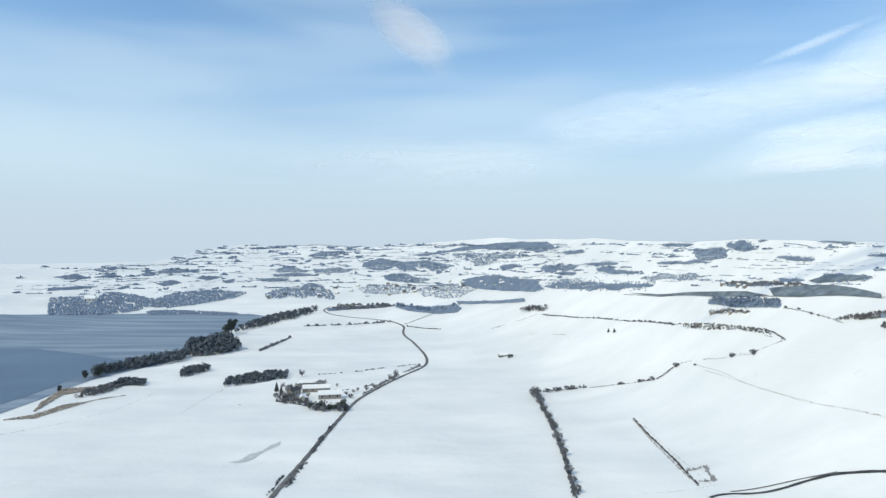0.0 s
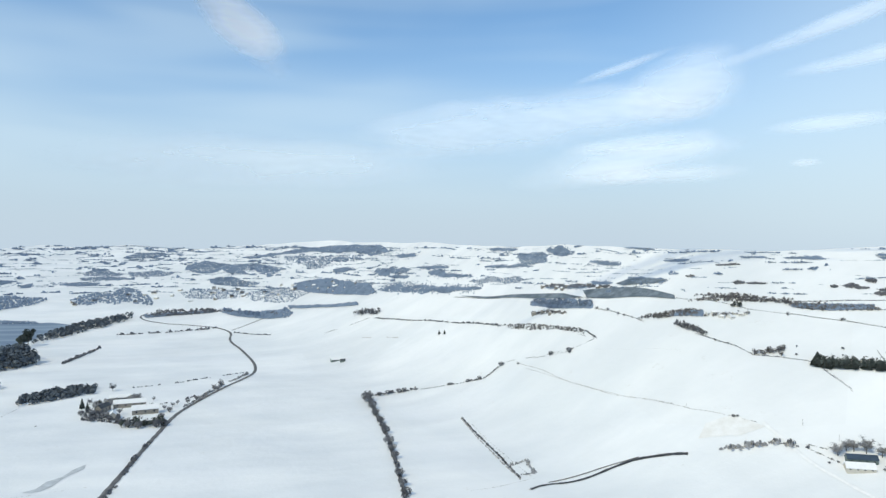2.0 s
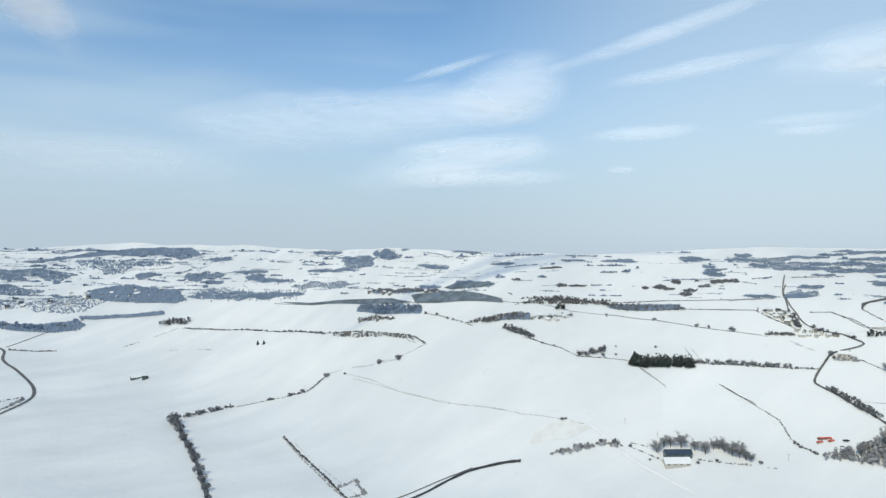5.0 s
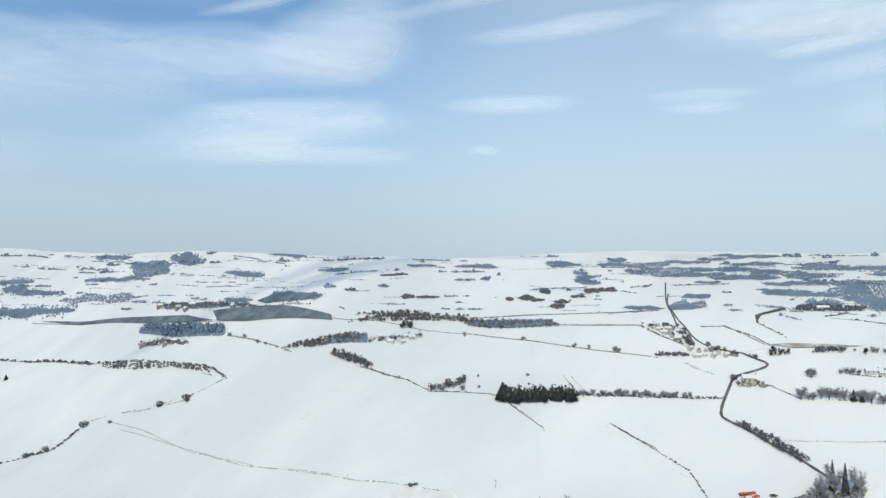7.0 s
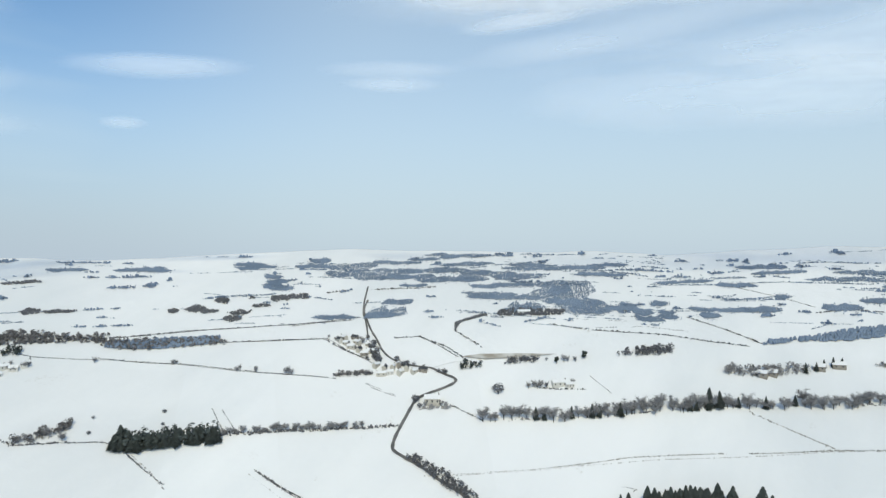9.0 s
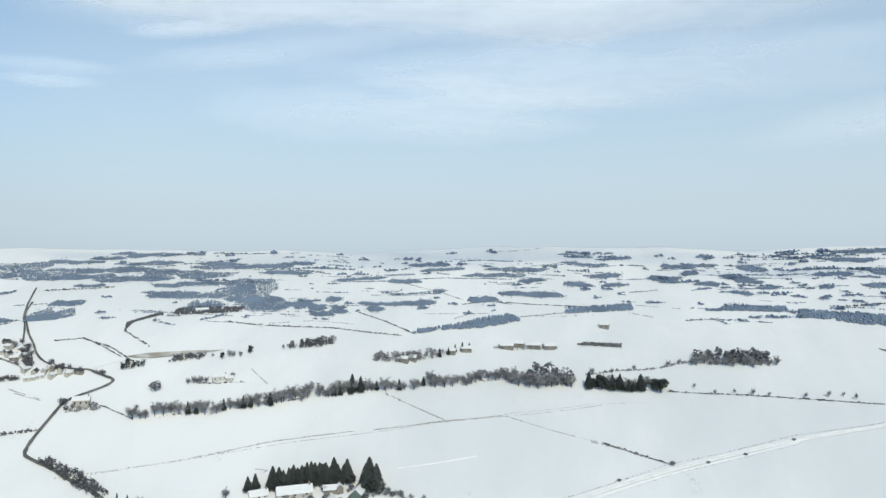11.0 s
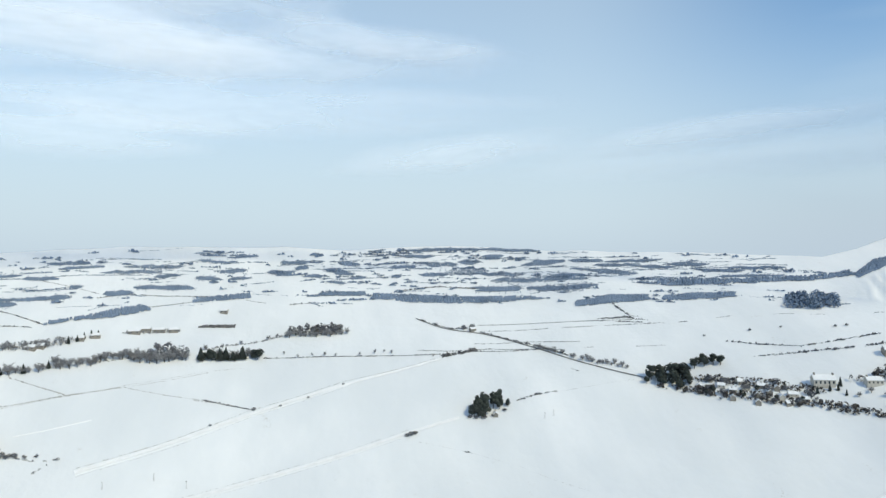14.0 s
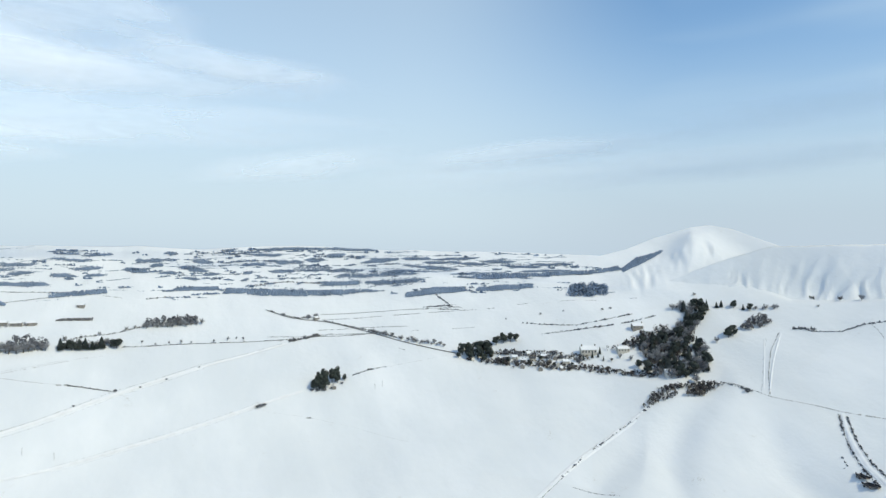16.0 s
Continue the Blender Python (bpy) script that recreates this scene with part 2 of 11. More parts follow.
def basin(a):
    """Where the valley floor ends and how steeply the land rises behind it, by bearing in degrees."""
    s = smooth(a, -18, 38)
    return 740 ** (1 - s) * 209 ** s, 0.10 ** (1 - s) * 0.55 ** s


def rise(r, r0, m):
    """Height of the valley side over its floor, with a soft foot."""
    k = 0.16 * r0
    return m * (r - r0) if r > r0 + k else (m * (r - r0 + k) ** 2 / (4 * k) if r > r0 - k else 0.0)


SKYLINE = [(-40, -1.25), (-33.6, -1.2), (-28, -1.1), (-24, -0.95), (-21.5, -0.5), (-19.5, 0.1), (-17.1, 0.47), (-14, 0.3), (-10.7, 0.54), (-6.5, 0.14), (-2.1, 0.5), (2, 0.75), (5.6, 0.92), (9.5, 0.8), (13.2, 0.79), (19.4, 0.55), (22, 0.58), (24.8, 0.69), (30.4, 0.55), (34.1, 0.45), (40, 0.24), (44, 0.36), (49, 0.62), (54, 0.78), (58.3, 0.68), (63.5, 0.47), (69.3, 0.45), (74.5, 0.6), (80.4, 0.65), (86.9, 0.68), (91.7, 0.5), (98.7, 0.62), (104, 0.6), (107, 0.45), (112.8, 0.15), (120.1, 0.14), (126.2, -0.1), (128.2, 0.44), (130.4, 1.33), (132.1, 1.72), (134.6, 2.21), (136.3, 2.01), (138, 1.41), (140.2, 0.75), (142.7, 0.78), (146.1, 0.88), (152, 0.9), (165, 0.5), (180, 0.2)]


def skyline(a):
    """Height of the farthest ridge above eye level, in degrees, by bearing."""
    for (a0, e0), (a1, e1) in zip(SKYLINE, SKYLINE[1:]):
        if a0 <= a <= a1:
            return e0 + (e1 - e0) * (a - a0) / (a1 - a0)
    return SKYLINE[0][1] if a < SKYLINE[0][0] else SKYLINE[-1][1]


HOLLOWS = [((190, -188), (181, -166), 3.0), ((181, -166), (174, -152), 3.4), ((174, -152), (160, -144), 3.0), ((183, -145), (176, -126), 1.8), ((160, -181), (148, -177), 2.2), ((148, -177), (132, -174), 2.8)]


def dips(x, y):
    """Hollows of the burn's banks below the glen."""
    d = 0.0
    for (x0, y0), (x1, y1), depth in HOLLOWS:
        u = min(1.0, max(0.0, ((x - x0) * (x1 - x0) + (y - y0) * (y1 - y0)) / ((x1 - x0) ** 2 + (y1 - y0) ** 2)))
        q = math.hypot(x - x0 - u * (x1 - x0), y - y0 - u * (y1 - y0)) * (1 + 0.35 * noise.noise(Vector((x * 0.07, y * 0.07, 2.0))))
        d = max(d, depth * math.exp(-(q / 6.5) ** 2))
    return d


def swell(x, y):
    """Low drifts and folds of the ground."""
    v = Vector((x * 0.014, y * 0.014, 0.3))
    f = noise.noise(v) * 1.5 + noise.noise(v * 2.3) * 0.7
    a, r = math.degrees(math.atan2(x, y)), math.hypot(x, y)
    # folded ground below the hill
    fold = 0.0 if a < 116 or r > 300 else smooth(a, 116, 126) * (1 - smooth(r, 240, 300))
    if fold:
        f += fold * (noise.noise(v * 1.6 + Vector((3.0, 1.0, 5.0))) * 4.0 + noise.noise(v * 3.4) * 0.8)
        f -= 0.6 * dips(x, y)
    top = crest(a)
    if r > top * 0.86:
        # ridges and dips of the far hills
        far = smooth(r, top * 0.86, top * 0.97) * (1 - smooth(a, 122, 128))
        if far:
            f += far * top / 350 * (noise.noise(Vector((a * 0.16, r / top * 16, 7.0))) * 0.9 + noise.noise(Vector((a * 0.5, r / top * 30, 2.0))) * 0.45)
        # gullies on the hill's flank, which run down the slope
        flank = smooth(a, 126.5, 129.5) * smooth(r, top * 0.86, top * 0.93) * (1 - 0.92 * smooth(r, top * 0.945, top * 0.99))
        if flank:
            # the top leans to the south from a steep northern edge
            lean = smooth(a, 129.6, 133.6) * 6.0 - 2.3 * max(0.0, a - 133.2)
            f += max(-9.0, lean) * smooth(a, 129.6, 133.6) * smooth(r, top * 0.87, top * 0.93) * (1 - 0.75 * smooth(r, top * 0.95, top))
            g = 0.5 - abs(noise.noise(Vector((a * 1.5 + r * 0.05, r * 0.03, 4.0)))) * 1.7 + noise.noise(Vector((a * 3.4 - r * 0.06, r * 0.06, 1.0))) * 0.5
            f += flank * g * 1.7 * (1 - 0.5 * smooth(noise.noise(Vector((a * 0.5, r * 0.05, 9.0))), -0.1, 0.3)) * (1 - 0.93 * smooth(r, top * 0.925, top * 0.955)) * (1 - 0.6 * smooth(a, 134, 137))
    return f


def ground(x, y):
    r, a = math.hypot(x, y), math.degrees(math.atan2(x, y))
    r0, m = basin(a)
    z = rise(r, r0, m)
    top = crest(a)
    if r > top:
        z = max(0.0, m * (top - r0) - 0.5 * (r - top))
    keep = 1 - smooth(-a, 2, 16) * (1 - smooth(r, 735, 800))
    return z + swell(x, y) * smooth(r, 60, 120) * (0.04 + 0.96 * keep)


CREST = {}


def crest(a):
    """Distance of the skyline."""
    k = round(a * 10)
    if k not in CREST:
        r0, m = basin(k / 10)
        CREST[k] = (EYE_LEVEL + m * r0) / (m - math.tan(radians(skyline(k / 10))))
    return CREST[k]


def on(x, y, dz=0.0):
    return Vector((x, y, ground(x, y) + dz))


def mesh_of(name, verts, faces, mat, smoothed=False):
    me = bpy.data.meshes.new(name)
    me.from_pydata([tuple(v) for v in verts], [], faces)
    for mt in (mat if isinstance(mat, (list, tuple)) else (mat,)):
        me.materials.append(mt)
    if smoothed:
        me.polygons.foreach_set("use_smooth", [True] * len(me.polygons))
    me.update()
    return me


def part(name, data, parent, label=""):
    ob = new(name, data)
    ob.parent = parent
    return tagged(ob, label)


def bm_mesh(name, bm, mat, smoothed=False):
    me = bpy.data.meshes.new(name)
    bm.to_mesh(me)
    bm.free()
    me.materials.append(mat)
    if smoothed:
        me.polygons.foreach_set("use_smooth", [True] * len(me.polygons))
    return me


def make_land():
    bearings = [-180 + 3 * i for i in range(45)] + [-45 + 0.5 * i for i in range(340)] + [125 + 0.2 * i for i in range(126)] + [150.5 + 2.5 * i for i in range(12)]
    verts, faces, rows = [], [], 0
    steps = [0.0, 0.06] + [0.1 + 0.3 * i / 56 for i in range(56)] + [0.4 + 0.4 * i / 70 for i in range(70)] + [0.8 + 0.2 * i / 100 for i in range(101)]
    tail = [8, 20, 45, 90, 180, 400, 900, 2000, 3200, 4700]
    for a in bearings:
        top = crest(a)
        s, c = math.sin(radians(a)), math.cos(radians(a))
        rr = [u * top for u in steps] + [top + d for d in tail]
        rr = [min(r, 4800) for r in rr]
        for r in rr:
            verts.append((r * s, r * c, ground(r * s, r * c)))
    n, k = len(bearings), len(steps) + len(tail)
    for i in range(n):
        j = (i + 1) % n
        for q in range(k - 1):
            faces.append((i * k + q, i * k + q + 1, j * k + q + 1, j * k + q))
    faces = [f[::-1] for f in faces]
    ob = new("ground", mesh_of("ground", verts, faces, SNOW, True))
    tagged(ob, "snow-covered farmland rising to white hills", "ground", kind="structure")
    return ob


make_land()


def make_spur():
    """The near shoulder of the hill: a ridge that climbs away from the plain, gullied on its flank."""
    verts, faces = [], []
    n, k = 150, 26
    for i in range(n + 1):
        a = 130.0 + 24.0 * i / n
        climb = min(1.0, max(0.0, (a - 131.0) / 8.0))
        e = -2.4 + 3.0 * (climb * (1.25 - 0.25 * climb)) + 0.10 * smooth(a, 140, 146) + 0.06 * noise.noise(Vector((a * 0.9, 0, 0)))
        rc, rf = 324.0 + 7.0 * climb, 321.0 - 7.0 * climb
        zc = EYE_LEVEL + rc * math.tan(radians(e))
        s, c = math.sin(radians(a)), math.cos(radians(a))
        zf = ground(rf * s, rf * c) - 0.6
        for j in range(k + 1):
            u = j / k
            r = rf + (rc - rf) * u
            z = zf + (zc - zf) * (u * u * (1.6 - 0.6 * u))
            w = a - 1.6 * u + 0.5 * noise.noise(Vector((a * 0.8, u * 3.0, 3.0)))
            g = 0.5 - abs(noise.noise(Vector((w * 1.3, u * 0.9, 8.0)))) * 1.9 + 0.45 * noise.noise(Vector((w * 3.7, u * 2.0, 1.0)))
            g *= 0.35 + 0.65 * smooth(noise.noise(Vector((w * 0.45, u * 1.2, 5.0))), -0.25, 0.3)
            z += g * math.sin(min(1.0, u * 1.1) * 3.1) * 2.3 * smooth(a, 131.5, 136)
            verts.append((r * s, r * c, z))
        for d in (8, 22):
            verts.append(((rc + d) * s, (rc + d) * c, zc - d * 0.7))
    w = k + 3
    for i in range(n):
        for j in range(w - 1):
            faces.append((i * w + j, (i + 1) * w + j, (i + 1) * w + j + 1, i * w + j + 1))
    faces = [f[::-1] for f in faces]
    tagged(new("hillside", mesh_of("hillside", verts, faces, SNOW, True)), "snowy gullied shoulder of the hill", "hill", kind="structure")


make_spur()


# ---- clouds ----


def cloud_material():
    """Thin ice cloud: white, wispy, mostly see-through."""
    mt = bpy.data.materials.new("thin_cloud")
    mt.use_nodes = True
    nt = mt.node_tree
    nt.nodes.clear()
    N, L = nt.nodes.new, nt.links.new

    def m(op, a, b):
        n = N("ShaderNodeMath")
        n.operation = op
        for i, v in ((0, a), (1, b)):
            if isinstance(v, (int, float)):
                n.inputs[i].default_value = v
            else:
                L(v, n.inputs[i])
        return n.outputs[0]

    uv, rim, thick = N("ShaderNodeUVMap"), N("ShaderNodeAttribute"), N("ShaderNodeAttribute")
    uv.uv_map, rim.attribute_name, thick.attribute_name = "lie", "rim", "thickness"

    def noise_of(sx, sy, scale, detail, dist):
        mp, n = N("ShaderNodeMapping"), N("ShaderNodeTexNoise")
        mp.inputs["Scale"].default_value = (sx, sy, 1)
        L(uv.outputs[0], mp.inputs[0])
        L(mp.outputs[0], n.inputs["Vector"])
        n.inputs["Scale"].default_value, n.inputs["Detail"].default_value, n.inputs["Distortion"].default_value = scale, detail, dist
        n.inputs["Roughness"].default_value = 0.6
        return n.outputs[0]

    q = m("ADD", rim.outputs["Fac"], m("MULTIPLY", m("SUBTRACT", noise_of(0.22, 1.0, 0.30, 3, 0.5), 0.5), 1.9))
    q = m("ADD", q, m("MULTIPLY", m("SUBTRACT", noise_of(0.30, 1.0, 0.8, 2, 0.7), 0.5), 0.55))
    ramp = N("ShaderNodeMapRange")
    ramp.interpolation_type = "SMOOTHSTEP"
    L(q, ramp.inputs[0])
    ramp.inputs[1].default_value, ramp.inputs[2].default_value, ramp.inputs[3].default_value, ramp.inputs[4].default_value = -0.5, 1.35, 1.0, 0.0
    edge = N("ShaderNodeMapRange")
    edge.interpolation_type = "SMOOTHSTEP"
    L(rim.outputs["Fac"], edge.inputs[0])
    edge.inputs[1].default_value, edge.inputs[2].default_value, edge.inputs[3].default_value, edge.inputs[4].default_value = 1.0, 1.9, 1.0, 0.0
    clear, white, mix, out = N("ShaderNodeBsdfTransparent"), N("ShaderNodeBsdfDiffuse"), N("ShaderNodeMixShader"), N("ShaderNodeOutputMaterial")
    white.inputs[0].default_value = (0.86, 0.90, 0.95, 1)
    low, up = N("ShaderNodeSeparateXYZ"), N("ShaderNodeMapRange")
    up.interpolation_type = "SMOOTHSTEP"
    L(uv.outputs[0], low.inputs[0])
    L(low.outputs[1], up.inputs[0])
    up.inputs[1].default_value, up.inputs[2].default_value = 2.4, 5.0
    body = m("MULTIPLY", m("MULTIPLY", ramp.outputs[0], edge.outputs[0]), up.outputs[0])
    L(m("MULTIPLY", body, thick.outputs["Fac"]), mix.inputs[0])
    # ice crystals scatter the sun all ways: lit as if the sheet leaned halfway towards it
    geo, inward, lean = N("ShaderNodeNewGeometry"), N("ShaderNodeVectorMath"), N("ShaderNodeVectorMath")
    L(geo.outputs["Position"], inward.inputs[0])
    inward.operation = "NORMALIZE"
    lean.operation, lean.inputs[0].default_value = "SUBTRACT", to_sun * 2
    L(inward.outputs[0], lean.inputs[1])
    level = N("ShaderNodeVectorMath")
    level.operation = "NORMALIZE"
    L(lean.outputs[0], level.inputs[0])
    L(level.outputs[0], white.inputs["Normal"])
    L(clear.outputs[0], mix.inputs[1])
    through_it, both = N("ShaderNodeBsdfTranslucent"), N("ShaderNodeAddShader")
    through_it.inputs[0].default_value = (0.12, 0.16, 0.24, 1)
    L(white.outputs[0], both.inputs[0])
    L(through_it.outputs[0], both.inputs[1])
    L(both.outputs[0], mix.inputs[2])
    L(mix.outputs[0], out.inputs[0])
    return mt


# bearing, height above the horizon, half length, half width, tilt in degrees; thickness
CLOUDS = [
    (-2.5, 17.7, 4.3, 1.76, -40, 1),
    (29.2, 7.5, 8.4, 1.87, 8, 0.4),
    (22.1, 11.0, 14.2, 2.41, 5, 0.55),
    (34.1, 13.4, 4.6, 2.74, 22, 0.55),
    (29.5, 15.1, 4.1, 0.40, 16, 0.5),
    (44.9, 16.6, 8.7, 0.68, 14.5, 0.5),
    (48.7, 14.3, 6.7, 0.67, 7, 0.5),
    (30.6, 9.1, 6.0, 0.74, 5, 0.45),
    (28.3, 6.9, 4.2, 0.66, 8, 0.4),
    (-1.1, 7.3, 13.8, 2.22, 0, 0.35),
    (59.4, 14.2, 6.9, 1.86, 6, 0.45),
    (30.2, 6.4, 4.5, 0.74, 4, 0.42),
    (55.9, 9.2, 2.5, 0.40, 0, 0.3),
    (64.0, 13.4, 10.1, 0.76, 0, 0.6),
    (63.1, 12.4, 3.5, 0.50, 8, 0.5),
    (44.1, 9.6, 4.1, 0.63, 2, 0.42),
    (55.8, 9.9, 3.3, 0.46, 0, 0.26),
    (42.7, 6.9, 1.1, 0.32, 0, 0.35),
    (31.7, 8.5, 4.6, 0.64, 2, 0.5),
    (33.0, 6.4, 5.5, 0.82, 2, 0.4),
    (74.8, 8.4, 10.8, 1.89, 0, 0.4),
    (68.2, 11.5, 8.3, 0.81, 8, 0.3),
    (78.8, 13.7, 25.4, 1.89, 0, 0.55),
    (101.5, 7.5, 9.6, 1.31, 6, 0.45),
    (77.5, 15.2, 10.4, 2.90, -6, 0.7),
    (95.8, 14.9, 9.1, 1.29, -4, 0.55),
    (85.5, 10.1, 20.7, 2.10, 0, 0.4),
    (119.6, 8.4, 14.2, 1.08, 5, 0.35),
    (140.8, 10.8, 11.8, 1.37, 5, 0.16),
    (128.8, 6.8, 21.6, 1.44, 2, 0.25),
    (84.0, 18.2, 9.0, 3.0, -10, 0.6),
]


def make_clouds():
    """Streaks of high cloud, each a shallow bowed sheet that hangs over the hills."""
    mt = cloud_material()
    for i, (az, el, wa, we, tilt, thick) in enumerate(CLOUDS):
        verts, faces, lie, rim = [], [], [], []
        n, k = 40, 9
        c, s = math.cos(radians(tilt)), math.sin(radians(tilt))
        reach = 1500.0 if az < 15 else 305.0 + 0.6 * (i % 5)
        for q in range(k):
            for p in range(n):
                d, t = 1.38 * (0.04 + 0.96 * q / (k - 1)), 2 * math.pi * p / n
                u, v = d * math.cos(t), d * math.sin(t)
                da, de = u * wa * c - v * we * s, u * wa * s + v * we * c
                a, e = radians(az + da / math.cos(radians(el))), radians(max(0.9, el + de))
                r = reach + 2.0 * d * d * we / 3
                verts.append((r * math.sin(a) * math.cos(e), r * math.cos(a) * math.cos(e), EYE_LEVEL + r * math.sin(e)))
                lie.append((az + da, el + de))
                rim.append(d * d)
        faces = [(q * n + p, q * n + (p + 1) % n, (q + 1) * n + (p + 1) % n, (q + 1) * n + p) for q in range(k - 1) for p in range(n)]
        faces.append(tuple(reversed(range(n))))
        me = mesh_of("cloud", verts, faces, mt, True)
        layer = me.uv_layers.new(name="lie")
        for loop in me.loops:
            layer.data[loop.index].uv = lie[loop.vertex_index]
        me.attributes.new("rim", "FLOAT", "POINT").data.foreach_set("value", rim)
        me.attributes.new("thickness", "FLOAT", "POINT").data.foreach_set("value", [thick] * len(verts))
        tagged(new("cloud", me), "thin white streak of high cloud above the hills" if we < 1.2 else "soft pale bank of thin high cloud", "cloud", "clouds", "stuff")


make_clouds()


# ---- kinds of things ----


def ribbon(points, width, dz=0.06, step=4.0, sides=True):
    """A strip that follows the ground: vertices and faces."""
    line = resample(points, step)
    verts, faces = [], []
    for i, (x, y) in enumerate(line):
        x0, y0 = line[max(0, i - 1)]
        x1, y1 = line[min(len(line) - 1, i + 1)]
        d = math.hypot(x1 - x0, y1 - y0) or 1.0
        nx, ny = -(y1 - y0) / d, (x1 - x0) / d
        w = width * 0.5 * (1 + 0.12 * math.sin(i * 1.7) + 0.08 * math.sin(i * 4.1))
        for k in (-1, -0.33, 0.33, 1):
            px, py = x + nx * w * k, y + ny * w * k
            verts.append((px, py, ground(px, py) + (dz if abs(k) < 1 else dz * 0.5)))
    for i in range(len(line) - 1):
        for k in range(3):
            a = i * 4 + k
            faces.append((a, a + 1, a + 5, a + 4))
    return verts, faces


def resample(points, step):
    out = []
    for (x0, y0), (x1, y1) in zip(points, points[1:]):
        n = max(1, int(math.hypot(x1 - x0, y1 - y0) / step))
        out += [(x0 + (x1 - x0) * i / n, y0 + (y1 - y0) * i / n) for i in range(n)]
    return out + [points[-1]]


def bend(points, times=2):
    """Rounds the corners of a line."""
    for _ in range(times):
        out = [points[0]]
        for (x0, y0), (x1, y1) in zip(points, points[1:]):
            out += [(0.75 * x0 + 0.25 * x1, 0.75 * y0 + 0.25 * y1), (0.25 * x0 + 0.75 * x1, 0.25 * y0 + 0.75 * y1)]
        points = out + [points[-1]]
    return points


def road(points, width, label, mat=None, name="road"):
    v, f = ribbon(bend(points), width, 0.3, 2.0)
    return tagged(new(name, mesh_of(name, v, f, mat or ROAD, True)), label, "road", kind="structure")


def snow_bank(points, width, height, seed=1):
    """A ridge of wind-packed snow along a lane or wall, sharp-crested and uneven."""
    rng = random.Random(seed)
    line = resample(bend(points), 1.2)
    verts, faces = [], []
    for i, (x, y) in enumerate(line):
        x0, y0 = line[max(0, i - 1)]
        x1, y1 = line[min(len(line) - 1, i + 1)]
        d = math.hypot(x1 - x0, y1 - y0) or 1.0
        nx, ny = -(y1 - y0) / d, (x1 - x0) / d
        g = 0.55 + 0.45 * noise.noise(Vector((x * 0.35, y * 0.35, seed))) + rng.uniform(-0.1, 0.1)
        for k, z in ((-1, -0.08), (-0.35, 0.7), (0.1, 1.0), (1, -0.08)):
            px, py = x + nx * width * 0.5 * k, y + ny * width * 0.5 * k
            verts.append((px, py, ground(px, py) + 0.06 + (height * z * g if z > 0 else z)))
    for i in range(len(line) - 1):
        for k in range(3):
            q = i * 4 + k
            faces.append((q, q + 1, q + 5, q + 4))
    return tagged(new("snow_bank", mesh_of("snow_bank", verts, faces, ROOFSNOW, True)), "sharp bank of drifted snow along a field lane", "snow bank", kind="structure")


def clump(verts, faces, x, y, z, w, h, rng, n=9):
    """An uneven tuft: a few crooked blades and leaves round a centre."""
    for _ in range(n):
        a, u = rng.random() * 6.283, rng.random()
        rr = w * 0.5 * math.sqrt(u)
        px, py = x + rr * math.cos(a), y + rr * math.sin(a)
        hz = z + h * (1 - 0.55 * u) * rng.uniform(0.45, 1.05)
        b = rng.random() * 3.14
        s = w * rng.uniform(0.14, 0.30)
        k = len(verts)
        ca, sa = s * math.cos(b), s * math.sin(b)
        verts += [(px - ca, py - sa, z - 0.03 + (hz - z) * rng.uniform(0, 0.35)), (px + ca, py + sa, z - 0.03 + (hz - z) * rng.uniform(0, 0.35)),
                  (px + ca * 0.7 + rng.uniform(-s, s) * 0.4, py + sa * 0.7, hz), (px - ca * 0.6, py - sa * 0.6 + rng.uniform(-s, s) * 0.4, hz * 0.97 + z * 0.03)]
        faces.append((k, k + 1, k + 2, k + 3))


def hedge(points, height, label, mat=None, width=None, fill=1.0, seed=1, name="hedge", category="hedge", group=""):
    """A hedgerow of uneven bushes along a line; fill: how much of the line still stands."""
    rng = random.Random(seed)
    verts, faces = [], []
    width = width or height * 1.1
    for i, (x, y) in enumerate(resample(points, height * 0.42)):
        if noise.noise(Vector((x * 0.11, y * 0.11, seed))) * 0.5 + 0.5 > fill * 0.95 + 0.05 or rng.random() > fill * 0.85 + 0.1:
            continue
        x, y = x + rng.gauss(0, width * 0.16), y + rng.gauss(0, width * 0.16)
        s = 0.38 + 0.9 * rng.random() ** 1.8
        clump(verts, faces, x, y, ground(x, y), width * s, height * s, rng, 9)
    if not verts:
        return None
    return tagged(new(name, mesh_of(name, verts, faces, mat or HEDGE)), label, category, group, "" if name == "hedge" else "stuff")


def field_wall(points, height, label, seed=1, fill=0.8, mat=None, name="field_wall"):
    """A low drystone dyke with gaps and snow lying against it: a line of uneven stones."""
    rng = random.Random(seed)
    verts, faces = [], []
    for x, y in resample(points, height * 0.85):
        if rng.random() > fill:
            continue
        s = height * rng.uniform(0.4, 0.8)
        z = ground(x, y) - 0.05
        x, y = x + rng.gauss(0, height * 0.15), y + rng.gauss(0, height * 0.15)
        k = len(verts)
        a = rng.random() * 1.57
        for zz, q in ((0, 1.0), (s, 0.62)):
            for j in range(4):
                verts.append((x + s * 0.75 * q * math.cos(a + j * 1.5708), y + s * 0.75 * q * math.sin(a + j * 1.5708), z + zz * rng.uniform(0.75, 1.1)))
        faces += [(k, k + 1, k + 5, k + 4), (k + 1, k + 2, k + 6, k + 5), (k + 2, k + 3, k + 7, k + 6), (k + 3, k, k + 4, k + 7), (k + 4, k + 5, k + 6, k + 7)]
    return tagged(new(name, mesh_of(name, verts, faces, mat or STONE)), label, "wall", kind="stuff" if name == "ditch_bank" else "")


